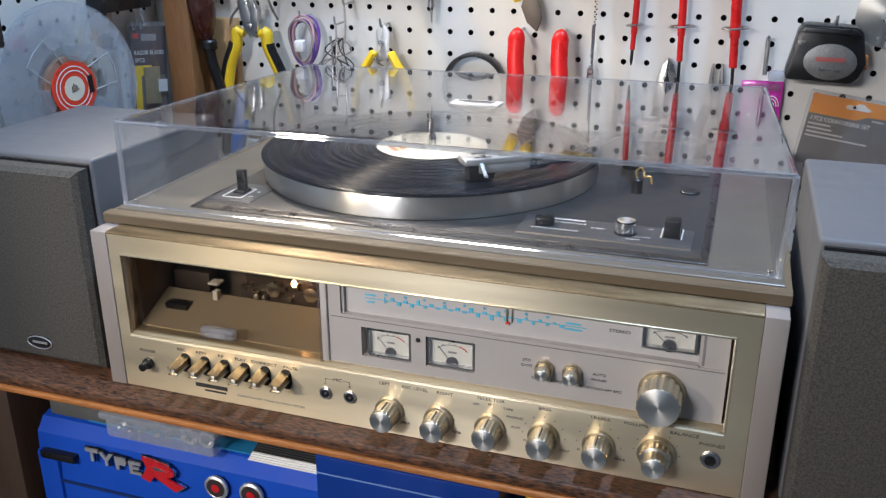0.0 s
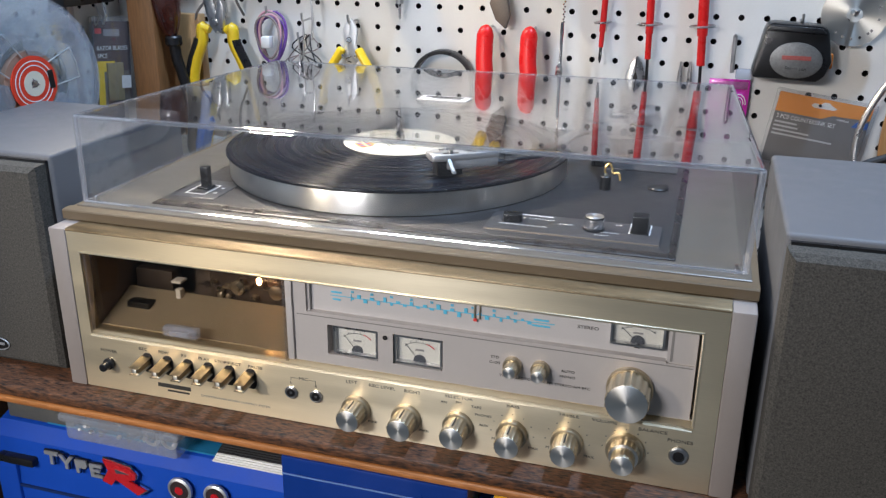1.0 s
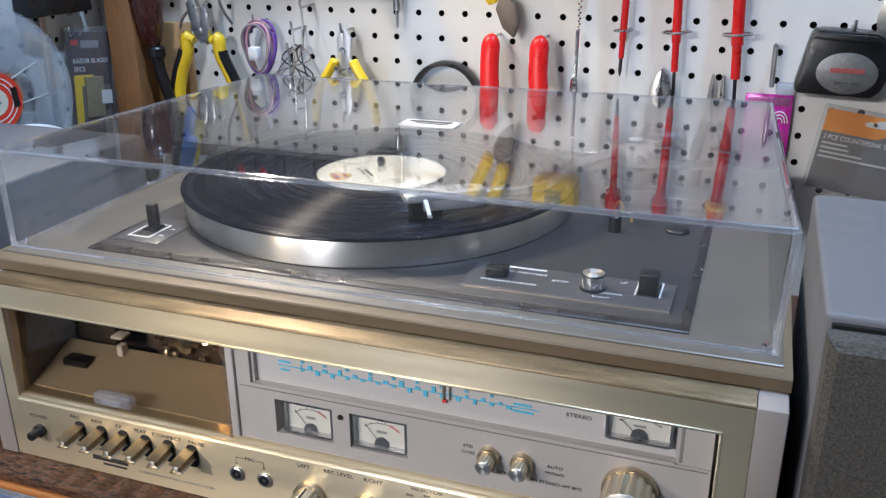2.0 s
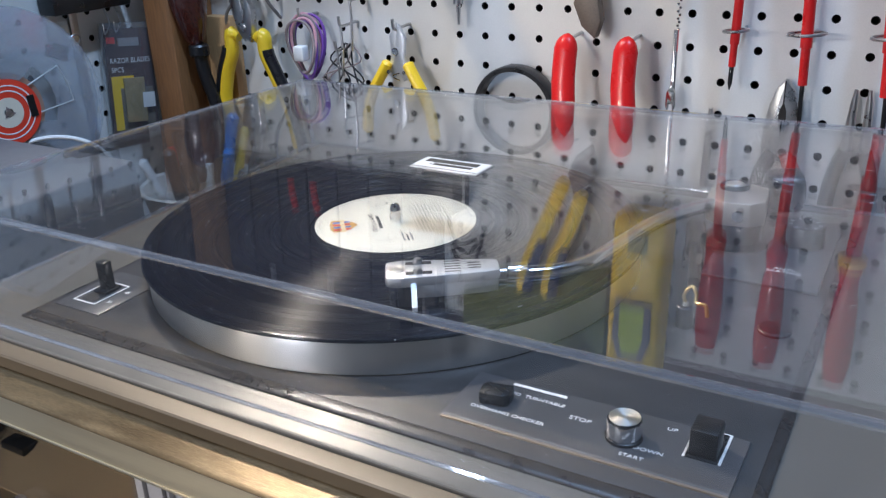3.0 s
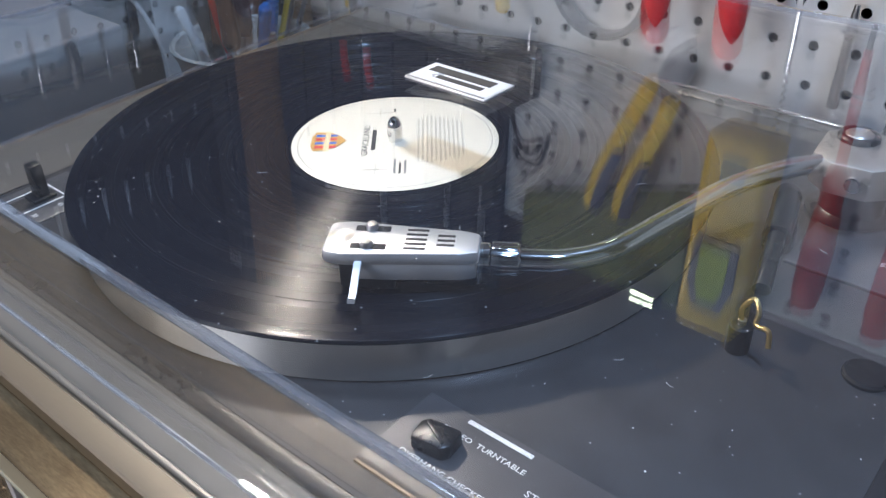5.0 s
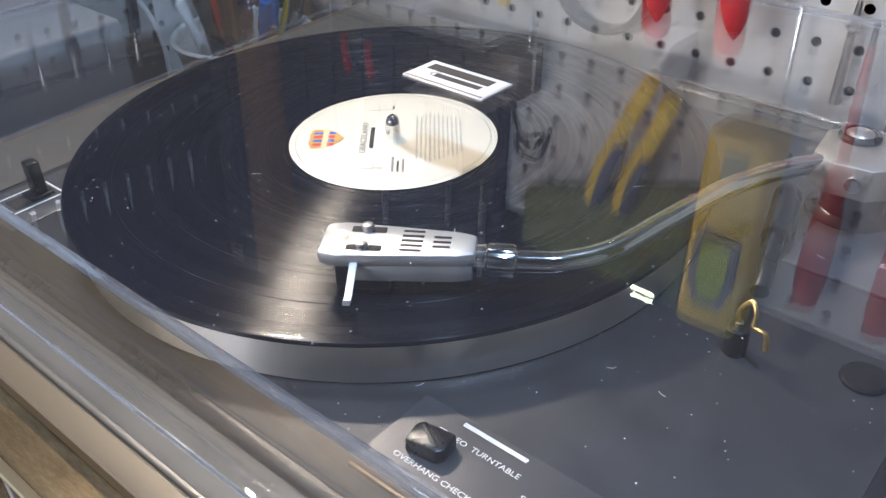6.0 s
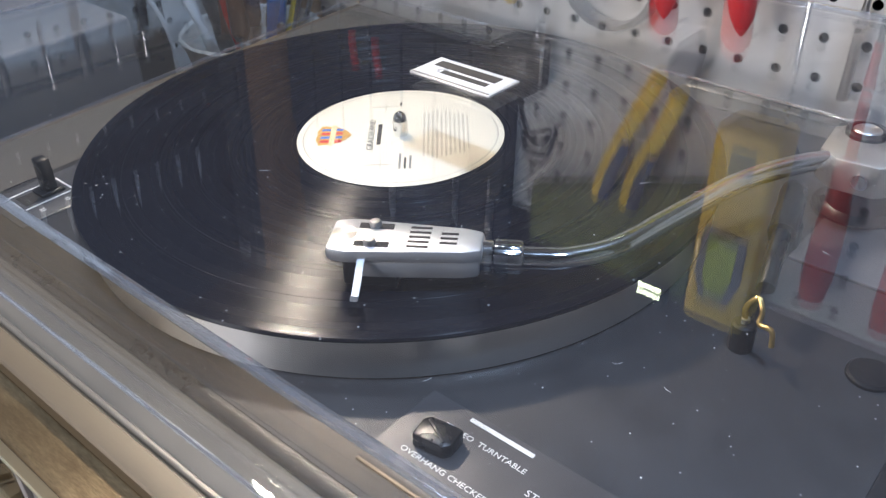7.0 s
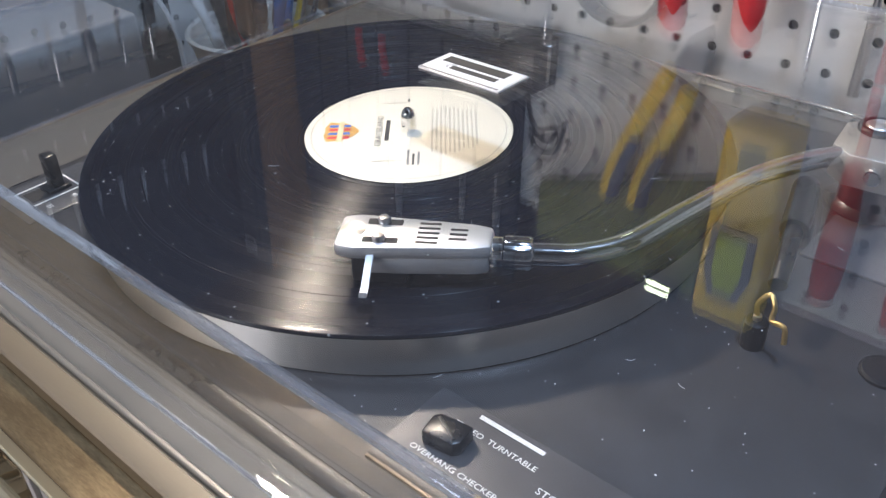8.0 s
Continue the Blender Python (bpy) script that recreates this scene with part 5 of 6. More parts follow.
COLLAR = material("yellow_collar", (0.75, 0.42, 0.05), 0.4)
for x, lean, r, mid, tip, blade, ringr, handle_z in ((0.3455, 0.0015, 0.0030, 0.246, 0.2290, 0.0017, 0.0085, 0.315), (0.3935, -0.0015, 0.0036, 0.236, 0.2060, 0.0016, 0.0125, 0.317), (0.4465, -0.0030, 0.0048, 0.232, 0.2050, 0.0017, 0.0125, 0.320)):
    sd = thing("screwdriver", (x, 0.447, 0.25), "red insulated screwdriver hung blade down in a wire ring", "screwdriver", "red screwdrivers")
    y = 0.4475
    P = lambda z: (x + lean * (0.27 - z) / 0.06 * -1, y, z)
    part("insulated_shaft", join(tube([P(handle_z), P(0.262)], r * 1.12, 14), tube([P(0.2625), P(0.2605), P(0.248), P(mid)], r * 0.88, 14)), RED, sd, "red insulated shaft")
    part("blade", tube([P(mid), P(tip + 0.005), P(tip)], blade, 10, taper=[1, 1, 0.25]), BLACK, sd, "dark steel blade")
    part("handle", lathe([(r * 1.2, 0), (0.0070, 0.004), (0.0080, 0.012), (0.0064, 0.020), (0.0085, 0.035), (0.0098, 0.060), (0.0096, 0.085), (0.0075, 0.100), (0.001, 0.103)], 24, Matrix.Translation(P(handle_z))), RED, sd, "red moulded handle")
    if x > 0.4:
        part("collar", lathe([(0.0090, 0), (0.0100, 0.002), (0.0100, 0.007), (0.0085, 0.009)], 20, Matrix.Translation(P(handle_z))), COLLAR, sd, "yellow collar")
    ring_holder(P(0.272)[0], 0.2715, y, ringr, sd)

# combination pliers, jaws up
cp2 = thing("combination_pliers", (0.383, 0.45, 0.2), "old grey steel combination pliers hanging jaws up", "pliers")
part("jaw_head", slab([(-0.0005, 0.040), (-0.006, 0.034), (-0.010, 0.022), (-0.0125, 0.006), (-0.013, -0.012), (-0.007, -0.020), (0.007, -0.020), (0.013, -0.012), (0.0125, 0.006), (0.010, 0.022), (0.006, 0.034), (0.0005, 0.040)], 0.009, 0.3830, 0.4595, 0.1975, 0, 0.0015), STEEL, cp2, "grey steel jaws")
# Near-black inlay paints the shade between the jaws.
part("jaw_gap", slab([(-0.0004, 0.040), (-0.0004, 0.024), (-0.0024, 0.018), (-0.0028, 0.010), (-0.001, 0.005), (0.001, 0.005), (0.0028, 0.010), (0.0024, 0.018), (0.0004, 0.024), (0.0004, 0.040)], 0.0012, 0.3830, 0.4508, 0.1975, 0, 0), HOLE_SHADE, cp2)
for s in (-1, 1):
    part("handle", tube(smooth([(0.383 + s * 0.005, 0.454, 0.184), (0.383 + s * 0.012, 0.453, 0.165), (0.383 + s * 0.017, 0.453, 0.135), (0.383 + s * 0.016, 0.453, 0.095)], 5), 0.0058, 10), RED if s > 0 else BLACK, cp2)
# long-nose pliers
ln = thing("long_nose_pliers", (0.433, 0.45, 0.2), "slim dark long-nose pliers hanging points up", "pliers")
for s in (-1, 1):
    part("nose", tube([(0.4335 + s * 0.0045, 0.455, 0.234), (0.4335 + s * 0.0050, 0.455, 0.222), (0.4335 + s * 0.0060, 0.455, 0.190)], 0.0034, 10, taper=[0.35, 0.7, 1.2]), STEEL, ln, "dark steel nose")
    part("handle", tube(smooth([(0.4335 + s * 0.006, 0.455, 0.190), (0.4335 + s * 0.013, 0.454, 0.165), (0.4335 + s * 0.016, 0.454, 0.120)], 5), 0.0055, 10), BLACK, ln)
# small punch seen between them
pn = thing("nail_punch", (0.331, 0.452, 0.2), "slim steel nail punch standing in a pegboard loop", "punch")
part("punch_body", tube([(0.3310, 0.455, 0.212), (0.3308, 0.455, 0.200), (0.3300, 0.455, 0.150)], 0.0032, 10, taper=[0.5, 0.9, 1.1]), STEEL, pn)
part("loop", tube([(0.3310 + 0.0045 * math.cos(a), 0.455 + 0.004 * math.sin(a), 0.196) for a in [2 * math.pi * k / 16 for k in range(16)]], 0.0009, 6, True), STEEL, pn)

# hanging tool above, of which the shank shows
sh = thing("bradawl", (0.115, 0.447, 0.28), "narrow steel bradawl hung point down", "awl")
part("shank", tube([(0.1185, 0.449, 0.330), (0.1185, 0.449, 0.283)], 0.0042, 12), STEEL, sh)
part("blade", tube([(0.1185, 0.449, 0.284), (0.1185, 0.449, 0.266)], 0.0022, 10, taper=[1.0, 0.5]), STEEL, sh)
ring_holder(0.1185, 0.300, 0.449, 0.007, sh)

# hex key pin and pink card
hk = thing("drill_bit", (0.480, 0.45, 0.24), "thin worn drill bit hanging on the pegboard", "drill bit")
part("bit", tube([(0.4795, 0.452, 0.263), (0.4800, 0.450, 0.226)], 0.0022, 10), STEEL, hk)
peg_hook(0.4795, 0.262, 0.449, hk, 0.003)
pc = thing("pink_packet", (0.479, 0.455, 0.19), "magenta blister packet with a white swirl print", "packet")
MAGENTA = material("magenta_card", (0.5, 0.03, 0.34), 0.25, 0, 0.08, 60, coat=0.3)
part("card", boxes((0.459, 0.500, 0.4560, 0.4585, 0.120, 0.2185), bev=0.0008), MAGENTA, pc)
part("foil_band", boxes((0.461, 0.498, 0.4552, 0.4562, 0.2085, 0.2165), bev=0.0004), material("pink_foil", (0.75, 0.25, 0.55), 0.2, 0.7, 0.3, 200), pc)
for k in range(3):
    part("swirl", tube([(0.490 + (0.003 + 0.0022 * k) * math.cos(a), 0.4552, 0.193 + (0.0045 + 0.003 * k) * math.sin(a)) for a in [math.pi * i / 12 for i in range(13)]], 0.0005, 5), WHITE_INK, pc)
part("print_bar", boxes((0.486, 0.497, 0.4550, 0.4562, 0.170, 0.175)), BLACK, pc)
part("blister", boxes((0.462, 0.497, 0.4500, 0.4560, 0.128, 0.186), bev=0.002), clear("packet_blister", (0.97, 0.93, 0.96), 0.02, 0.05, 0.03), pc)
part("hang_tab", boxes((0.484, 0.500, 0.4540, 0.4560, 0.2190, 0.2300), bev=0.002), clear("milky_tab", (0.8, 0.8, 0.8), 0.1, 0.06, 0.45), pc)

# tape measure
tm = thing("tape_measure", (0.536, 0.45, 0.25), "black pocket tape measure with a worn silver label", "tape measure")
part("case", slab([(-0.029, 0.029), (-0.024, 0.033), (0.023, 0.031), (0.029, 0.027), (0.036, -0.004), (0.031, -0.018), (0.024, -0.024), (-0.037, -0.022), (-0.038, -0.016), (-0.036, -0.006)], 0.028, 0.5360, 0.4600, 0.2470, 0, 0.0035), BLACK, tm, "black plastic case")
part("case_ridge", slab([(-0.028, 0.026), (-0.024, 0.0315), (0.023, 0.0295), (0.028, 0.024)], 0.004, 0.5355, 0.4335, 0.2460, 0, 0.0012), BLACK, tm)
part("silver_label", slab([(0.0245 * math.cos(a), 0.0175 * math.sin(a)) for a in [2 * math.pi * k / 40 for k in range(40)]], 0.0012, 0.5385, 0.4322, 0.2440, -3, 0.0003), material("scuffed_silver", (0.2, 0.2, 0.195), 0.45, 0.6, 0.25, 120, 0.2, 600, 0.3), tm, "scuffed silver oval label")
part("maker_bar", boxes((0.5250, 0.5520, 0.4305, 0.4312, 0.2445, 0.2485)), material("faded_red_print", (0.28, 0.06, 0.05), 0.6, 0, 0.3, 400), tm)
words("lettering", "5m \u2014 16ft", 0.0042, on_front(0.5390, 0.4308, 0.2360, -3), DARK_INK, tm, 0.0001, 1.1)
part("lock_button", boxes((0.568, 0.5735, 0.4420, 0.4530, 0.236, 0.250), bev=0.001), material("orange_button", (0.65, 0.2, 0.03), 0.4), tm, "orange lock button")
part("belt_screw", lathe([(0.0025, 0), (0.0022, 0.001)], 14, on_front(0.5400, 0.4360, 0.2755)), CHROME, tm)
peg_hook(0.5400, 0.280, 0.440, tm)

# saw blade
sb = thing("saw_blade", (0.587, 0.45, 0.288), "small bright circular saw blade hung on a peg", "saw blade")
part("disc", lathe([(0.0072, 0.0), (0.0300, 0.0), (0.0304, 0.0006), (0.0300, 0.0014), (0.0072, 0.0014), (0.0072, 0.0)], 72, cap=False), turned("spun_blade_steel", (0.8, 0.78, 0.72), 0.4, 0.8), sb, "spun steel disc").matrix_basis = FRONT.copy()
for k in range(11):
    a = 200 + 30 * k if k < 6 else 20 + 20 * k
    part("print_mark", boxes((-0.0011, 0.0011, 0.0215, 0.0238, 0.0014, 0.0016)), GREY_INK, sb).matrix_basis = FRONT @ Matrix.Rotation(radians(a), 4, "Z") @ Matrix.Translation((0, 0, 0.0))
part("peg", tube([(0.587, 0.470, 0.2900), (0.587, 0.440, 0.2890), (0.588, 0.438, 0.2930)], 0.0022, 8), STEEL, sb)

# countersink set
cs = thing("countersink_packet", (0.565, 0.45, 0.18), "orange and grey carded countersink set in a clear blister", "packet")
CM = on_front(0.5720, 0.4560, 0.1800, -8)


def carded(name, x0, x1, y0, y1, h0, h1, mat, parent, bev=0.0):
    bm = boxes((x0, x1, y0, y1, h0, h1), bev=bev)
    bm.transform(CM)
    return part(name, bm, mat, parent)


GREY_CARD = material("dark_grey_card", (0.16, 0.155, 0.15), 0.45, 0, 0.1, 60)
ORANGE = material("orange_card", (0.72, 0.26, 0.02), 0.4, 0, 0.08, 60)
carded("card", -0.0455, 0.0455, -0.050, 0.0235, 0.0, 0.0010, GREY_CARD, cs)
part("orange_header", prism([(-0.0455, 0.0236), (0.0455, 0.0236), (0.0455, 0.0105), (0.0100, 0.0085), (0.0000, 0.0035), (-0.0455, 0.0035)], 0.0011, 0.0014, CM), ORANGE, cs, "orange printed header")
part("blue_corner", prism([(0.0300, 0.0010), (0.0340, 0.0070), (0.0450, 0.0080), (0.0450, 0.0010)], 0.0011, 0.0015, CM), material("blue_print", (0.02, 0.1, 0.4), 0.4), cs)
part("hang_hole", prism([(-0.0130, 0.0155), (-0.010, 0.0180), (-0.004, 0.0180), (-0.001, 0.0205), (0.004, 0.0205), (0.007, 0.0180), (0.0120, 0.0160), (0.010, 0.0140), (-0.010, 0.0135)], 0.0014, 0.0018, CM), PEG, cs, "cut-out hanging slot")
words("lettering", "3 PCE COUNTERSINK SET", 0.0062, CM @ Matrix.Translation((-0.0430, -0.0015, 0.0013)), WHITE_INK, cs, 0.0001, 0.82, "LEFT")
for k, w in enumerate((0.022, 0.024, 0.036, 0.060)):
    carded("print_line", -0.0430, -0.0430 + w, -0.0080 - 0.0042 * k, -0.0062 - 0.0042 * k, 0.0011, 0.0014, material("pale_print", (0.5, 0.5, 0.5), 0.6) if k == 0 else bpy.data.materials["pale_print"], cs)
words("lettering", "IMPERIAL", 0.0030, CM @ Matrix.Translation((0.0210, 0.0055, 0.0013)), WHITE_INK, cs, 0.0001)
carded("blister", -0.0490, 0.0490, -0.052, 0.0275, -0.0004, 0.0042, clear("card_blister", (0.96, 0.96, 0.96), 0.03, 0.05, 0.05), cs, 0.0014)
part("peg", tube([CM @ Vector((-0.005, 0.017, -0.01)), CM @ Vector((-0.005, 0.017, 0.006))], 0.0016, 8), CHROME, cs)

# steel conduit and timber handle
fx = thing("flexible_conduit", (0.612, 0.42, BZ), "ribbed steel flexible lead looping down to the bench", "cable")
ft = smooth([(0.660, 0.440, 0.262), (0.630, 0.436, 0.232), (0.610, 0.430, 0.195), (0.604, 0.424, 0.160), (0.612, 0.412, 0.120), (0.630, 0.400, 0.060), (0.64, 0.390, BZ + 0.004)], 16)
part("ribbed_hose", tube(ft, 0.0034, 10, taper=[1.0 if k % 2 else 0.82 for k in range(len(ft))]), STEEL, fx)
bl = thing("black_lead", (0.64, 0.40, 0.13), "thick black rubber lead", "cable")
part("lead", tube(smooth([(0.602, 0.425, 0.138), (0.625, 0.428, 0.150), (0.655, 0.430, 0.158), (0.70, 0.430, 0.150), (0.75, 0.42, 0.05), (0.76, 0.41, BZ + 0.004)], 6), 0.0042, 10), RUBBER, bl)
hm = thing("hammer_handle", (0.640, 0.43, 0.17), "pale turned timber hammer handle hanging on the pegboard", "handle")
part("handle", tube(smooth([(0.652, 0.444, 0.262), (0.645, 0.442, 0.215), (0.640, 0.440, 0.175), (0.642, 0.440, 0.125)], 6), 0.0125, 16, flat=0.8), material("pale_hickory", (0.42, 0.24, 0.1), 0.4, 0, 0.2, 80, 0.2, 500, stretch=(1, 1, 0.15)), hm)
peg_hook(0.652, 0.266, 0.440, hm)

# tools that hang above, seen mirrored in the dust cover
mt = thing("multimeter", (0.290, 0.45, 0.33), "yellow-cased grey multimeter hanging on the pegboard", "multimeter")
part("holster", boxes((0.2690, 0.3125, 0.428, 0.4615, 0.308, 0.452), bev=0.006, seg=3), YELLOW, mt, "yellow rubber holster")
part("front", prism([(-0.015, 0.002), (-0.016, 0.035), (-0.010, 0.055), (0.010, 0.055), (0.016, 0.035), (0.015, 0.002)], 0, 0.003, on_front(0.2908, 0.4285, 0.378), 0.0008), material("grey_meter_face", (0.2, 0.2, 0.22), 0.4), mt)
part("display", prism([(-0.010, 0.006), (-0.010, 0.034), (-0.006, 0.048), (0.006, 0.048), (0.010, 0.034), (0.010, 0.006)], 0.003, 0.0036, on_front(0.2908, 0.4285, 0.378)), material("lime_display", (0.5, 0.6, 0.05), 0.35), mt)
part("lower_badge", boxes((0.2830, 0.2990, 0.4265, 0.4285, 0.320, 0.340), bev=0.001), material("grey_meter_badge", (0.3, 0.27, 0.1), 0.4), mt)
c2 = thing("grip_pliers", (0.21, 0.45, 0.33), "pliers with long yellow and navy handles hanging jaws down", "pliers")
NAVY = material("navy_grip", (0.03, 0.035, 0.08), 0.5)
part("jaw_head", slab([(0, -0.030), (-0.008, -0.018), (-0.010, 0.0), (0.0, 0.014), (0.010, 0.0), (0.008, -0.018)], 0.010, 0.2330, 0.452, 0.290, 16), material("dark_brown_steel", (0.13, 0.10, 0.075), 0.5, 0.4, 0.2, 90), c2)
for pts in (((0.2200, 0.2920), (0.2060, 0.3250), (0.1890, 0.3680), (0.1830, 0.3980)), ((0.2355, 0.3010), (0.2260, 0.3320), (0.2110, 0.3700), (0.2070, 0.3980))):
    g = smooth([(x, 0.447, z) for x, z in pts], 6)
    n = len(g)
    h = part("handle", tube(g, 0.0062, 12, taper=[0.7] + [1.0] * (n - 2) + [0.7]), YELLOW, c2, "yellow grip")
    part("grip_inlay", tube([Vector(p) + Vector((0.0045, -0.0012, 0)) for p in g[n // 2:]], 0.0052, 10), NAVY, h, "navy inlay")
lv = thing("olive_pouch", (0.19, 0.455, 0.40), "olive green canvas pouch with a slanting lower hem on the wall", "pouch")
part("pouch_body", slab([(-0.070, 0.010), (0.070, -0.038), (0.070, 0.060), (-0.070, 0.060)], 0.010, 0.190, 0.4620, 0.400, 0, 0.002), material("olive_green_canvas", (0.15, 0.17, 0.04), 0.7, 0, 0.2, 50, 0.3, 900), lv)
lp = thing("strip_lamp", (0.237, 0.447, 0.455), "small lit strip lamp with a pale lime tint", "lamp")
part("lamp_housing", boxes((0.2240, 0.2500, 0.4440, 0.4515, 0.4500, 0.4660), bev=0.0015), BLACK, lp)
part("lamp_window", boxes((0.2270, 0.2460, 0.4430, 0.4442, 0.4540, 0.4580), bev=0.0004), glowing("lamp_glow", (0.88, 1.0, 0.58), 26.0), lp, "glowing lime-white window")
pg = thing("plug_adapter", (0.12, 0.44, 0.33), "black power adapter with a knotted lead on a peg", "adapter")
part("adapter_body", boxes((0.088, 0.122, 0.430, 0.4625, 0.298, 0.336), bev=0.003), BLACK, pg)
part("lead", tube(smooth([(0.108, 0.445, 0.334), (0.112, 0.442, 0.348), (0.122, 0.440, 0.364), (0.140, 0.440, 0.358), (0.132, 0.440, 0.372), (0.116, 0.440, 0.366), (0.122, 0.441, 0.380), (0.138, 0.441, 0.378), (0.146, 0.441, 0.352)], 6), 0.0020, 8), BLACK, pg)
for x in (-0.074, -0.046):
    rp = thing("red_grip", (x, 0.44, 0.34), "red rubber-dipped tool handle hanging on the pegboard", "tool handle", "red handles")
    part("dipped_grip", tube(smooth([(x, 0.446, 0.330), (x + 0.002, 0.444, 0.338), (x + 0.005, 0.443, 0.350), (x + 0.006, 0.444, 0.358)], 5), 0.0034, 12), RED, rp)
    peg_hook(x + 0.006, 0.358, 0.442, rp, 0.002)

# ---- left side: brown handle, reel, cards, bowl ----
bh = thing("hand_drill_handle", (-0.17, 0.43, 0.25), "dark glossy timber tool handle on a black shaft", "tool handle")
part("bulb", lathe([(0.006, -0.034), (0.0100, -0.028), (0.0140, -0.016), (0.0185, 0.004), (0.0200, 0.020), (0.0180, 0.036), (0.0120, 0.048), (0.004, 0.053)], 32, Matrix.Translation((-0.1660, 0.424, 0.272)) @ Matrix.Rotation(radians(-6), 4, "Y")), material("dark_cherry_lacquer", (0.05, 0.012, 0.008), 0.18, 0, 0.3, 60, coat=0.6), bh, "dark cherry lacquered bulb")
part("ferrule", lathe([(0.0085, 0), (0.0100, 0.002), (0.0100, 0.010), (0.0085, 0.012)], 24, Matrix.Translation((-0.1600, 0.424, 0.227))), BLACK, bh)
part("shaft", tube(smooth([(-0.1600, 0.424, 0.232), (-0.1580, 0.425, 0.210), (-0.1530, 0.428, 0.185), (-0.1480, 0.430, 0.155), (-0.1460, 0.432, 0.120)], 6), 0.0066, 12), BLACK, bh)
peg_hook(-0.1660, 0.318, 0.424, bh)
hb = thing("black_bracket", (-0.18, 0.4, 0.17), "small black clip fixed to the corner post", "clip")
part("clip_body", boxes((-0.1860, -0.1700, 0.396, 0.408, 0.160, 0.1685), bev=0.0012), BLACK, hb)

# tape reel on the side wall
rl = thing("tape_reel", (-0.225, 0.235, 0.205), "clear plastic tape reel with a red and white hub label", "tape reel")
RM = Matrix.Translation((-0.2150, 0.2450, 0.2080)) @ Matrix.Rotation(radians(-9), 4, "Z") @ Matrix.Rotation(radians(90), 4, "Y") @ Matrix.Rotation(radians(105), 4, "Z")
REEL = clear("milky_reel", (0.86, 0.88, 0.88), 0.06, 0.06, 0.16)
part("flange", lathe([(0.0450, 0.0), (0.0880, 0.0), (0.0890, 0.001), (0.0880, 0.002), (0.0450, 0.002), (0.0450, 0.0)], 72, RM, cap=False), REEL, rl, "milky clear flange")
part("flange", lathe([(0.0300, -0.009), (0.0890, -0.009), (0.0890, -0.0075), (0.0300, -0.0075), (0.0300, -0.009)], 72, RM, cap=False), REEL, rl, "milky clear flange")
for k in range(3):
    pts = [(r * math.cos(radians(a)), r * math.sin(radians(a))) for r, a in ((0.030, -18), (0.0452, -24), (0.0452, 0), (0.0452, 24), (0.030, 18))]
    part("flange_web", prism(pts, 0.0, 0.002, RM @ Matrix.Rotation(radians(120 * k + 60), 4, "Z")), REEL, rl)
    part("window_edge", tube([RM @ Matrix.Rotation(radians(120 * k), 4, "Z") @ Vector(v) for v in ((0.026, -0.013, 0.0015), (0.058, -0.017, 0.0015), (0.060, 0.0, 0.0015), (0.058, 0.017, 0.0015), (0.026, 0.013, 0.0015))], 0.0007, 6), material("milky_edge", (0.45, 0.47, 0.47), 0.4) if k == 0 else bpy.data.materials["milky_edge"], rl)
part("tape_pack", lathe([(0.0240, -0.0074), (0.0335, -0.0074), (0.0335, -0.0002), (0.0240, -0.0002), (0.0240, -0.0074)], 56, RM, cap=False), material("brown_tape", (0.35, 0.22, 0.16), 0.4), rl, "small wind of brown tape")
hubw = part("hub_label", lathe([(0.0130, 0.0022), (0.0285, 0.0022), (0.0285, 0.0032), (0.0130, 0.0032), (0.0130, 0.0022)], 56, RM, cap=False), material("red_label_paper", (0.72, 0.05, 0.02), 0.5, 0, 0.05), rl, "red hub label with pale rings")
for r in (0.0180, 0.0225):
    part("pale_ring", lathe([(r, 0.0033), (r + 0.0006, 0.0035), (r + 0.0012, 0.0033)], 56, RM, cap=False), WHITE_INK, hubw)
part("hub_centre", lathe([(0.0040, 0.0020), (0.0130, 0.0020), (0.0130, 0.0034), (0.0040, 0.0034), (0.0040, 0.0020)], 40, RM, cap=False), PAPER, rl, "white hub centre")
part("hub_slot", prism([(0.006 * math.cos(radians(a)) * s, 0.006 * math.sin(radians(a)) * s) for a, s in ((90, 1), (140, 0.45), (210, 1), (270, 0.45), (330, 1), (40, 0.45))], 0.0034, 0.0038, RM), GREYW, rl)
bm = boxes((-0.0095, 0.0095, 0.0180, 0.0245, 0.0034, 0.0040))
bm.transform(RM @ Matrix.Rotation(radians(-100), 4, "Z"))
part("black_bar", bm, BLACK, rl)
part("reel_peg", tube([RM @ Vector((0, 0, -0.03)), RM @ Vector((0, 0, 0.004))], 0.0030, 8), STEEL, rl)

# binder clip, razor card, strips
bc = thing("binder_clip", (-0.23, 0.315, 0.25), "black binder clip holding the reel's rim", "clip")
part("clip_body", prism([(-0.009, -0.006), (0.009, -0.006), (0.007, 0.007), (-0.007, 0.007)], -0.005, 0.005, Matrix.Translation((-0.2180, 0.3080, 0.2480)) @ Matrix.Rotation(radians(62), 4, "X") @ Matrix.Rotation(radians(80), 4, "Y"), 0.0008), BLACK, bc)
for dz in (0.004, -0.006):
    part("clip_wire", tube(smooth([(-0.2150, 0.3120, 0.250 + dz), (-0.2120, 0.324, 0.257 + dz), (-0.2150, 0.333, 0.254 + dz), (-0.2180, 0.330, 0.246 + dz), (-0.2170, 0.316, 0.246 + dz)], 5), 0.0008, 6), STEEL, bc)
rz = thing("razor_blade_packet", (-0.235, 0.39, 0.2), "carded pack of razor blades in a clear blister", "packet")
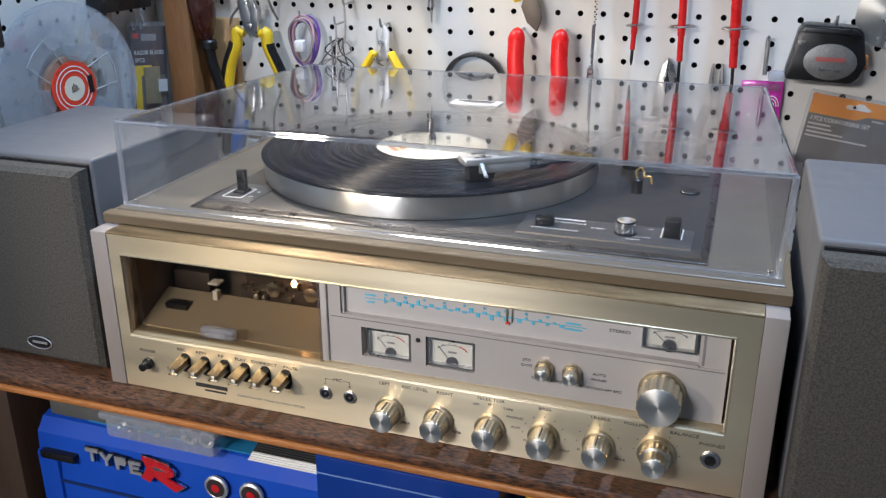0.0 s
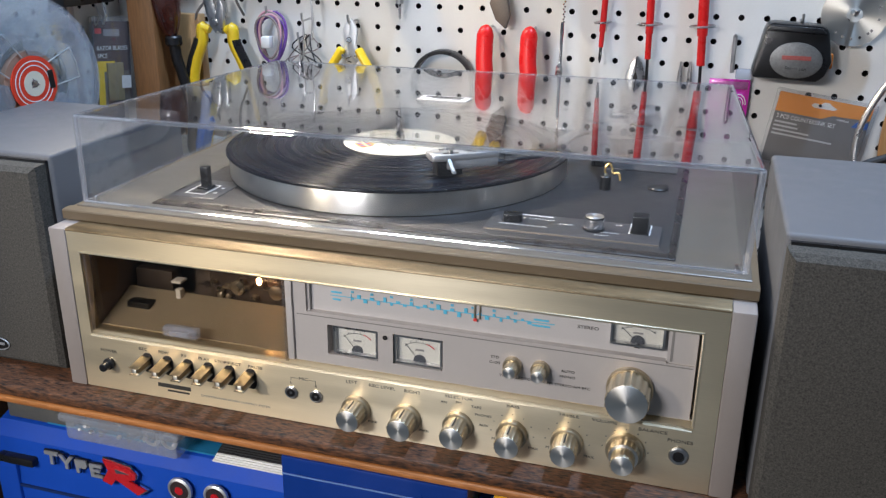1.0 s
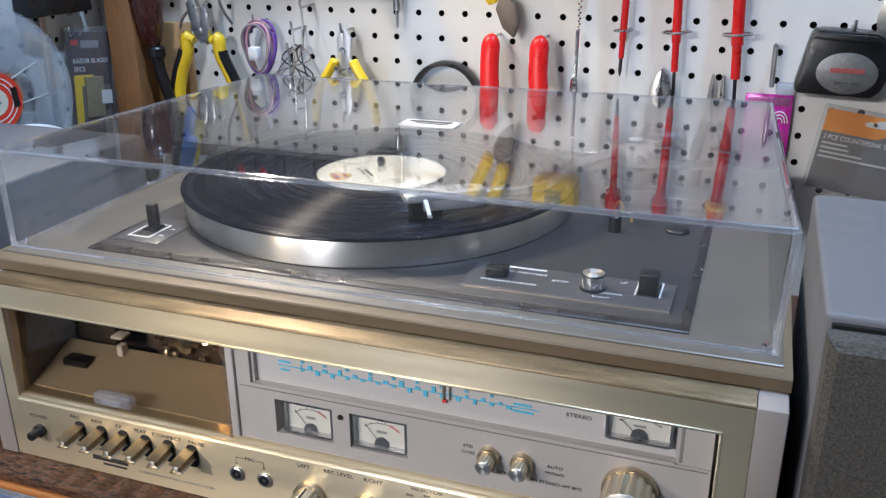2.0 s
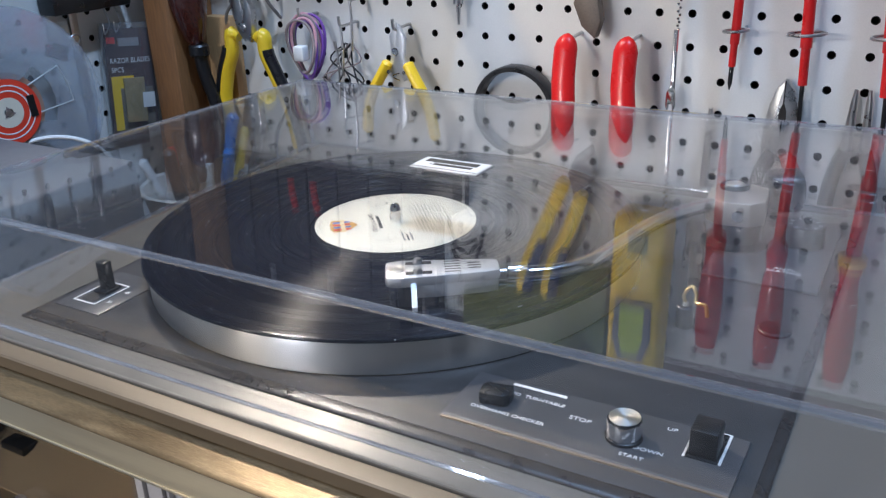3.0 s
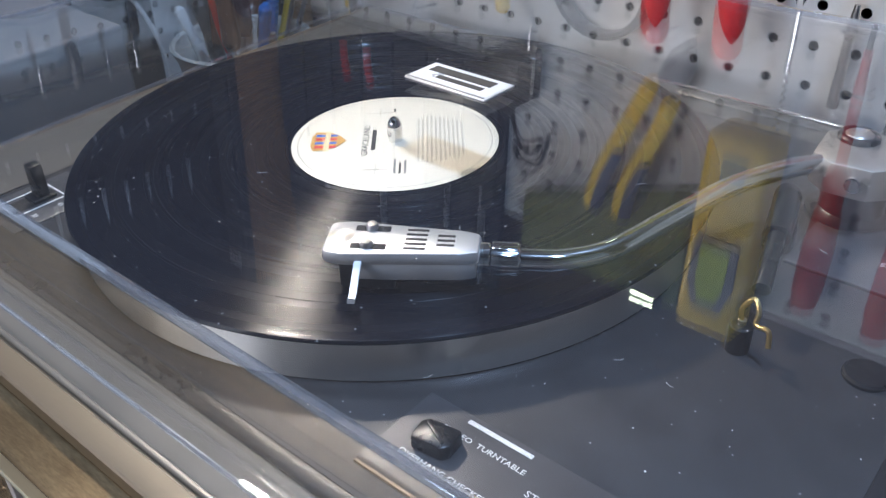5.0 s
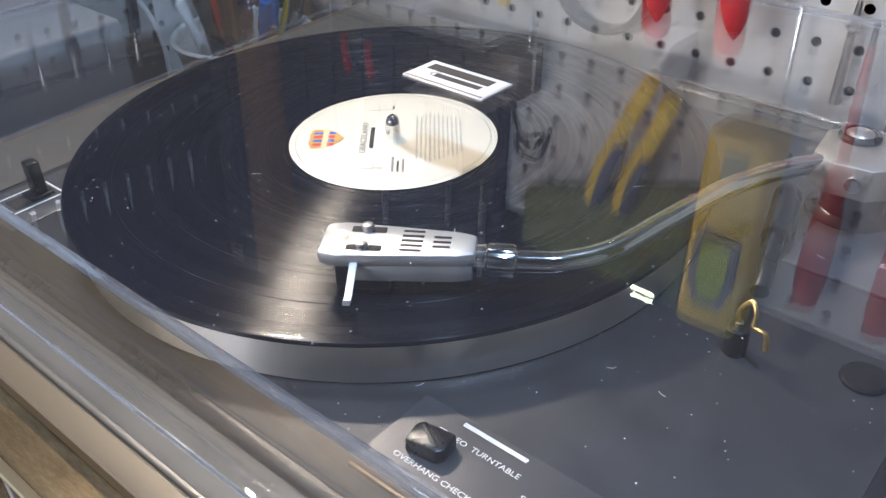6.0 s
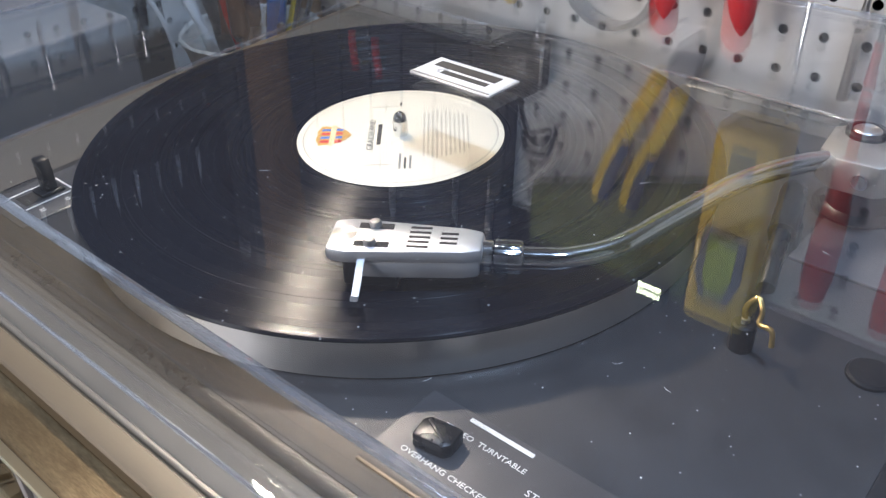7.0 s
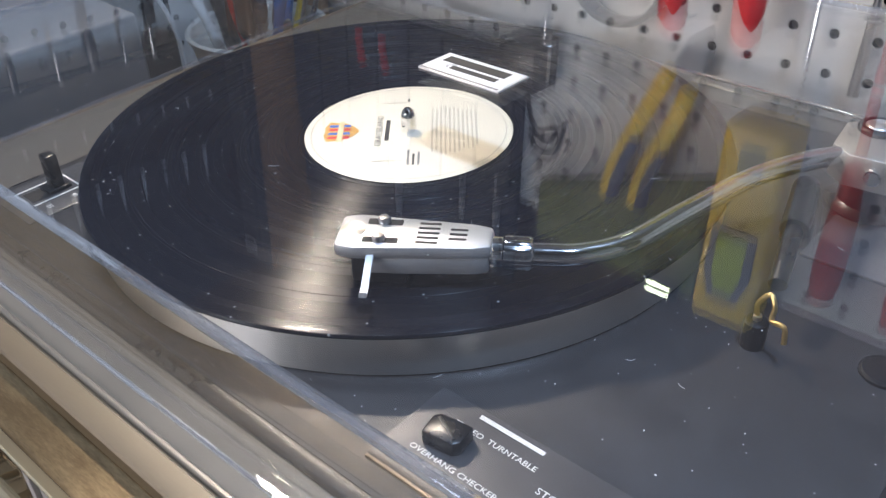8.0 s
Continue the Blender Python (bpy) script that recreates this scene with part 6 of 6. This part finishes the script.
RZ = Matrix.Translation((-0.2260, 0.3920, 0.2060)) @ Matrix.Rotation(radians(66), 4, "Z") @ FRONT @ Matrix.Rotation(radians(-4), 4, "Z")


def on_card(name, x0, x1, y0, y1, h0, h1, mat, label_text="", bev=0.0):
    bm = boxes((x0, x1, y0, y1, h0, h1), bev=bev)
    bm.transform(RZ)
    return part(name, bm, mat, rz, label_text)


on_card("card", -0.0230, 0.0230, -0.0550, 0.0500, 0.0, 0.0010, material("dark_brown_card", (0.075, 0.05, 0.045), 0.4))
on_card("yellow_print", -0.0200, 0.0020, -0.0500, 0.0040, 0.0010, 0.0013, YELLOW)
on_card("grey_print", -0.0120, 0.0200, -0.0500, -0.0080, 0.0013, 0.0016, material("dim_blade_print", (0.16, 0.14, 0.11), 0.4))
on_card("blade_stack", -0.0090, 0.0110, -0.0420, 0.0020, 0.0016, 0.0050, material("wrapped_blades", (0.36, 0.3, 0.16), 0.35, 0.3, 0.3, 150), "wrapped blades")
on_card("price_tag", 0.0080, 0.0200, -0.0280, -0.0130, 0.0050, 0.0054, WHITE_INK)
on_card("hang_hole", -0.0100, 0.0100, 0.0330, 0.0410, 0.0010, 0.0014, material("faded_grey_print", (0.25, 0.24, 0.24), 0.5))
on_card("red_mark", -0.0210, -0.0130, 0.0360, 0.0420, 0.0010, 0.0014, RED_INK)
words("lettering", "RAZOR BLADES", 0.0072, RZ @ Matrix.Translation((0.0, 0.0190, 0.0012)), WHITE_INK, rz, 0.0001, 0.78)
words("lettering", "5PCS", 0.0072, RZ @ Matrix.Translation((-0.0130, 0.0100, 0.0012)), WHITE_INK, rz, 0.0001, 0.8)
on_card("blister", -0.0280, 0.0260, -0.0600, 0.0560, -0.0004, 0.0080, clear("razor_blister", (0.95, 0.95, 0.94), 0.03, 0.06, 0.05), "", 0.002)
st = thing("steel_ruler", (-0.235, 0.335, 0.2), "narrow grey steel strip hanging on the side pegboard", "ruler")
part("strip", boxes((-0.2400, -0.2385, 0.343, 0.352, 0.10, 0.34), bev=0.0003), STEEL, st)
bp = thing("black_pouch", (-0.23, 0.16, 0.30), "black case hanging high on the side pegboard", "case")
part("pouch", boxes((-0.2420, -0.2060, 0.1050, 0.1560, 0.262, 0.350), bev=0.003), BLACK, bp)
bp2 = thing("black_pouch", (-0.23, 0.36, 0.30), "black clip rail high on the side pegboard", "case")
part("pouch", boxes((-0.2420, -0.2200, 0.3150, 0.4030, 0.2780, 0.300), bev=0.002), BLACK, bp2)
for y in (0.372, 0.385):
    part("hook_wire", tube(smooth([(-0.2260, y, 0.280), (-0.2240, y + 0.004, 0.264), (-0.2250, y - 0.003, 0.254), (-0.2260, y - 0.002, 0.264)], 4), 0.0008, 6), STEEL, bp2)
pa = thing("striped_paper", (-0.235, 0.12, 0.17), "white paper with blue stripes pinned to the side wall", "paper")
part("sheet", boxes((-0.2410, -0.2402, 0.0900, 0.1500, 0.12, 0.235)), WHITE_INK, pa)
for k in range(3):
    part("blue_stripe", boxes((-0.2402, -0.2397, 0.1080 + 0.014 * k, 0.1140 + 0.014 * k, 0.125, 0.205 - 0.012 * k)), material("blue_stripe", (0.06, 0.11, 0.3), 0.6) if k == 0 else bpy.data.materials["blue_stripe"], pa)
ps = thing("white_paper", (-0.235, 0.37, 0.2), "torn strip of white paper behind the packet", "paper")
part("sheet", boxes((-0.2415, -0.2407, 0.3200, 0.3420, 0.08, 0.27)), WHITE_INK, ps)

# bowl with odds and ends
bw = thing("tool_bowl", (-0.128, 0.375, BZ), "white bowl full of small hand tools behind the stereo", "bowl")
BX, BY = -0.1270, 0.3720
part("bowl", lathe([(0.030, BZ), (0.034, BZ), (0.046, 0.060), (0.056, 0.108), (0.0590, 0.114), (0.0600, 0.117), (0.0580, 0.1190), (0.0555, 0.1170), (0.052, 0.105), (0.040, 0.055), (0.028, 0.032), (0.001, 0.030)], 56, flat_at(BX, BY, 0)), material("cream_enamel", (0.62, 0.6, 0.54), 0.35, 0, 0.08, 40, stain=0.2), bw, "off-white bowl")
BLUE = material("blue_handle", (0.02, 0.16, 0.55), 0.35)
for k, (dx, dy, lean, h, r, m) in enumerate(((0.0, 0.012, (0.02, 0.02), 0.082, 0.0062, BLUE), (-0.022, 0.0, (-0.01, 0.01), 0.066, 0.0085, BLACK), (0.016, -0.006, (0.03, 0.0), 0.060, 0.0052, BLUE), (-0.005, 0.022, (0.0, 0.02), 0.072, 0.0080, BLACK), (0.024, 0.018, (0.04, 0.01), 0.076, 0.0024, STEEL),
                                             (-0.034, 0.006, (-0.01, 0.0), 0.048, 0.0065, RED), (0.030, 0.004, (0.05, -0.01), 0.070, 0.0020, STEEL), (-0.012, -0.018, (0.0, -0.01), 0.058, 0.0070, BLACK), (0.008, 0.028, (0.01, 0.02), 0.064, 0.0048, YELLOW), (-0.028, 0.022, (-0.02, 0.02), 0.075, 0.0078, RUBBER), (0.034, -0.012, (0.05, -0.02), 0.052, 0.0030, STEEL), (-0.040, -0.008, (-0.02, -0.01), 0.040, 0.0050, WHITE_INK))):
    tl = thing("loose_tool", (BX + dx, BY + dy, 0.06), {BLUE: "blue-handled small tool standing in the bowl", BLACK: "black-handled small tool standing in the bowl", STEEL: "thin steel tool standing in the bowl", RED: "red-handled small tool standing in the bowl", YELLOW: "yellow-handled small tool standing in the bowl", RUBBER: "black rubber-gripped tool standing in the bowl", WHITE_INK: "white plastic bit standing in the bowl"}[m], "tool", "tools in the bowl")
    b0 = Vector((BX + dx * 0.5, BY + dy * 0.5, 0.036))
    t0 = Vector((BX + dx + lean[0], BY + dy + lean[1], 0.098 + h))
    part("shank", tube([b0, b0.lerp(t0, 0.55)], 0.0022, 8), STEEL, tl)
    part("grip", tube([b0.lerp(t0, 0.5), b0.lerp(t0, 0.56), b0.lerp(t0, 0.8), b0.lerp(t0, 0.97), t0], r, 12, taper=[0.6, 1.0, 0.85, 1.05, 0.5]), m, tl)
# dark box and white cable beside the bowl
db = thing("black_case", (-0.205, 0.30, BZ), "small black plastic case standing on the bench", "case")
part("case", boxes((-0.2320, -0.1850, 0.2250, 0.3300, BZ, 0.156), bev=0.003), BLACK, db)
wc = thing("white_cable", (-0.19, 0.28, 0.15), "thin white cable arching over the case", "cable")
part("cable", tube(smooth([(-0.2400, 0.205, 0.150), (-0.2250, 0.235, 0.172), (-0.2050, 0.270, 0.180), (-0.1850, 0.295, 0.172), (-0.1750, 0.312, 0.150), (-0.1700, 0.322, 0.110), (-0.1680, 0.328, BZ + 0.003)], 7), 0.0019, 8), WHITE_INK, wc)

# rack of bits high on the side pegboard
rk = thing("drill_bit_rack", (-0.235, 0.28, 0.44), "dark timber rack holding rows of steel bits on the side pegboard", "tool rack")
part("back_board", boxes((-0.2425, -0.2330, 0.0300, 0.4380, 0.3620, 0.6320), bev=0.0015), material("black_stained_board", (0.02, 0.019, 0.02), 0.6, 0, 0.3, 40, 0.2, 600), rk, "black stained board")
for z in (0.4080, 0.4600):
    part("rail", boxes((-0.2330, -0.2180, 0.1100, 0.4100, z - 0.0050, z), bev=0.001), RUBBER, rk, "black drilled rail")
for k in range(11):
    part("bit", tube([(-0.2255, 0.1250 + 0.0265 * k, 0.4040), (-0.2255, 0.1250 + 0.0265 * k, 0.4160 + 0.0012 * (k % 3))], 0.0013 + 0.0001 * (k % 4), 8), STEEL, rk, "short steel bit")
for k in range(9):
    y = 0.1900 + 0.0230 * k
    part("bit", tube([(-0.2255, y, 0.4560), (-0.2255, y, 0.4740), (-0.2255, y, 0.4900 + 0.004 * (k % 3))], 0.0022, 8, taper=[1, 1, 0.4]), STEEL, rk, "long steel bit")
for y, z, r in ((0.150, 0.338, 0.0034), (0.212, 0.331, 0.0030), (0.250, 0.340, 0.0018), (0.282, 0.328, 0.0046), (0.312, 0.342, 0.0018), (0.340, 0.336, 0.0022)):
    part("hanging_shaft", tube([(-0.2300, y, 0.3640), (-0.2300, y, z + 0.006), (-0.2300, y, z)], r, 10, taper=[1, 1, 0.5]), BLACK if r > 0.0025 else STEEL, rk, "tool shaft under the rack")

# dark flat piece above the deck for dark reflections; roll form and tools are added
tr = thing("dark_wall_piece", (-0.02, 0.456, 0.45), "dark flat piece on the pegboard, its canvas tool roll form added", "tool roll")
CANVAS = material("navy_canvas", (0.012, 0.013, 0.021), 0.75, 0, 0.3, 50, 0.5, 1300)
part("backing", boxes((-0.1720, 0.0960, 0.4560, 0.4618, 0.3120, 0.5200), bev=0.002), CANVAS, tr)
for k in range(-1, 6):
    part("pocket", boxes((-0.1320 + 0.0375 * k, -0.0970 + 0.0375 * k, 0.4505, 0.4562, 0.3180, 0.4300 + 0.012 * (k % 2)), bev=0.002), CANVAS, tr, "stitched canvas pocket")
for k, (x, z, r) in enumerate(((-0.112, 0.475, 0.0030), (-0.036, 0.490, 0.0034), (0.040, 0.470, 0.0028), (0.078, 0.500, 0.0034))):
    part("tool_shank", tube([(x, 0.4535, 0.420), (x, 0.4535, z), (x, 0.4535, z + 0.012)], r, 10, taper=[1, 1, 0.6]), STEEL, tr, "steel tool standing in a pocket")

# Added dark block: keeps the post's brown out of the mirrored view.
tb2 = thing("post_reflection_blocker", (-0.187, 0.40, 0.48), "added dark block on the corner post, keeping its brown out of reflections", "strap")
part("strap", boxes((-0.2010, -0.1738, 0.3960, 0.4046, 0.3500, 0.5950), (-0.1985, -0.1765, 0.3905, 0.3962, 0.3700, 0.5900), bev=0.002), RUBBER, tb2)
part("buckle", boxes((-0.1960, -0.1790, 0.3885, 0.3908, 0.5600, 0.5750), bev=0.0008), STEEL, tb2, "small steel plate on the added block")

# ---- under the bench ----
tb = thing("blue_toolbox", (0.04, 0.1, -0.20), "bright blue plastic toolbox with a chrome and red emblem", "toolbox")
part("toolbox_body", profile_x([(0.004, -0.30), (0.0, -0.085), (0.003, -0.045), (0.012, -0.034), (0.024, -0.031), (0.25, -0.031), (0.25, -0.30)], -0.094, 0.345), TOOLBOX, tb, "blue plastic body")
part("lid_seam", boxes((-0.088, 0.345, -0.0014, 0.004, -0.0905, -0.0880)), material("dark_blue_seam", (0.004, 0.02, 0.1), 0.5), tb)
part("side_step", boxes((-0.094, -0.072, -0.003, 0.02, -0.30, -0.060), bev=0.003), TOOLBOX, tb)
part("latch", boxes((-0.088, -0.052, -0.005, 0.004, -0.0660, -0.0590), bev=0.001), BLACK, tb, "black plastic latch")
EM = on_front(0.0, -0.0010, 0.0) @ Matrix.Rotation(radians(0), 4, "Z")
BLACK_EM, EMR = BLACK, material("emblem_red", (0.45, 0.01, 0.015), 0.25, 0, 0.05, coat=0.6)
letters = (((-0.038, -0.0500), [(0, 0.004), (0.013, 0.004), (0.013, 0.001), (0.008, 0.001), (0.008, -0.008), (0.005, -0.008), (0.005, 0.001), (0, 0.001)]),
           ((-0.024, -0.0515), [(0, 0.004), (0.004, 0.004), (0.007, 0.0), (0.010, 0.004), (0.014, 0.004), (0.0085, -0.003), (0.0085, -0.008), (0.0055, -0.008), (0.0055, -0.003)]),
           ((-0.0085, -0.0528), [(0, 0.004), (0.011, 0.004), (0.012, 0.0), (0.010, -0.003), (0.004, -0.003), (0.004, -0.008), (0.001, -0.008)]),
           ((0.0055, -0.0540), [(0, 0.004), (0.012, 0.004), (0.012, 0.0015), (0.004, 0.0015), (0.004, -0.0005), (0.010, -0.0005), (0.010, -0.003), (0.004, -0.003), (0.004, -0.0055), (0.012, -0.0055), (0.012, -0.008), (0.001, -0.008)]))
for (lx, lz), shape in letters:
    m = Matrix.Translation((lx, -0.0012, lz)) @ FRONT
    back = part("emblem_shape", prism([(x * 1.12 - 0.001, z * 1.16) for x, z in shape], 0.0, 0.002, m), BLACK, tb, "chrome emblem stroke on black")
    part("chrome_face", prism(shape, 0.002, 0.0034, m), SHELL, back)
rm = Matrix.Translation((0.0190, -0.0012, -0.0500)) @ FRONT
rshape = [(x * 0.82, z * 0.82) for x, z in [(0.001, 0.009), (0.030, 0.004), (0.038, -0.003), (0.037, -0.008), (0.028, -0.0105), (0.048, -0.0180), (0.038, -0.0255), (0.014, -0.0120), (0.008, -0.0200), (-0.002, -0.0165), (0.006, -0.003)]]
em = part("emblem_shape", prism([(x * 1.06 - 0.001, z * 1.08 + 0.0006) for x, z in rshape], 0, 0.002, rm), CHROME, tb, "red enamel emblem with a chrome rim")
part("red_face", prism(rshape, 0.002, 0.0036, rm), EMR, em)
part("chrome_inlay", prism([(0.012, 0.0008), (0.026, -0.0018), (0.013, -0.0030)], 0.0036, 0.0042, rm), CHROME, em)
for x, z in ((0.0890, -0.0585), (0.1215, -0.0580)):
    d = part("round_badge", lathe([(0.0108, 0), (0.0108, 0.0022), (0.0090, 0.0032), (0.0084, 0.0026)], 40, on_front(x, -0.0008, z)), SHELL, tb, "round silver badge with a red centre")
    part("knurl_ring", lathe([(0.0084, 0.0022), (0.0082, 0.0030), (0.0056, 0.0032)], 40, on_front(x, -0.0008, z)), material("dark_chrome", (0.1, 0.07, 0.07), 0.3, 0.7), d)
    part("red_centre", lathe([(0.0040, 0.0028), (0.0036, 0.0036), (0.0001, 0.0040)], 28, on_front(x, -0.0008, z)), EMR, d)
# clear organiser
og = thing("clear_organiser", (0.045, 0.03, -0.031), "milky clear plastic parts box on the toolbox", "parts box")
CLR = clear("milky_box", (0.93, 0.93, 0.92), 0.10, 0.10, 0.2)
part("tray", boxes((-0.0140, 0.0905, -0.0030, 0.0650, -0.0306, -0.0130), bev=0.003), CLR, og)
part("tray_lid", boxes((-0.0175, 0.0945, -0.0060, 0.0680, -0.0130, -0.0060), bev=0.0022), CLR, og, "clear lid")
for k in range(3):
    part("divider", boxes((0.0130 + 0.0270 * k, 0.0142 + 0.0270 * k, 0.0040, 0.0620, -0.0285, -0.0135)), CLR, og)
for k in range(46):
    x, y = random.uniform(-0.008, 0.084), random.uniform(0.005, 0.03)
    a, r = random.uniform(0, 180), random.uniform(0.0010, 0.0022)
    ns = part("small_fastener", lathe([(r, -0.0006), (r, 0.0006)], 8, Matrix.Translation((x, y, -0.0285 + random.uniform(0, 0.006))) @ Matrix.Rotation(radians(a), 4, "X")), CHROME if k % 2 else SHELL, og)
for x in (0.068, 0.084):
    part("round_washer", lathe([(0.0052, 0), (0.0078, 0.0006), (0.0052, 0.0012)], 24, on_front(x - 0.006, 0.0065, -0.0205), cap=False), SHELL, og)
# papers and other boxes
gs = thing("grey_slab", (-0.05, 0.05, -0.031), "dusty dark grey slab lying on the toolbox", "slab")
part("slab", boxes((-0.085, -0.018, 0.012, 0.16, -0.0310, -0.0120), bev=0.002), material("dusty_dark_grey", (0.07, 0.07, 0.065), 0.8, 0, 0.3, 60), gs)
bs = thing("blue_sleeve", (0.06, 0.1, -0.031), "thin teal blue plastic sleeve under the parts box", "sleeve")
part("sleeve", boxes((-0.045, 0.150, 0.012, 0.120, -0.0309, -0.0292)), material("teal_sleeve", (0.02, 0.16, 0.32), 0.35), bs)
pp = thing("paper_stack", (0.14, 0.03, -0.030), "dog-eared stack of white papers with a dark cover", "papers")
for k in range(9):
    part("sheet", boxes((0.1180 + 0.0006 * k, 0.1800 + random.uniform(-0.002, 0.002), 0.0030 + 0.0012 * k, 0.10, -0.0290 + 0.0014 * k, -0.0280 + 0.0014 * k)), WHITE_INK if k < 4 else RUBBER, pp)
b2 = thing("dark_blue_box", (0.26, 0.05, -0.2), "dark blue plastic case with a pale rim line", "case")
part("case", boxes((0.1840, 0.3290, -0.0080, 0.0600, -0.10, -0.0030), bev=0.002), material("navy_case_plastic", (0.004, 0.03, 0.2), 0.35, 0, 0.1, 40), b2)
part("rim_line", boxes((0.1850, 0.3280, -0.0088, -0.0076, -0.0185, -0.0176)), material("pale_blue_line", (0.15, 0.25, 0.5), 0.4), b2)
b3 = thing("yellow_box", (0.42, 0.05, -0.2), "yellow plastic case standing under the bench", "case")
part("case", boxes((0.3460, 0.5600, -0.0060, 0.0800, -0.20, -0.0060), bev=0.003), material("amber_case", (0.75, 0.38, 0.02), 0.4, 0, 0.08, 40), b3)
leg = thing("bench_leg", (-0.15, 0.1, -0.9), "dark stained timber bench leg", "leg")
part("post", boxes((-0.20, -0.118, 0.0, 0.09, -0.90, 0.0015), bev=0.002), DARKWALL, leg)
sf = thing("lower_shelf", (0.3, 0.2, -0.32), "dark shelf board under the workbench", "shelf")
part("board", boxes((-0.116, 1.2, 0.0, 0.43, -0.33, -0.3005)), DARKWALL, sf)
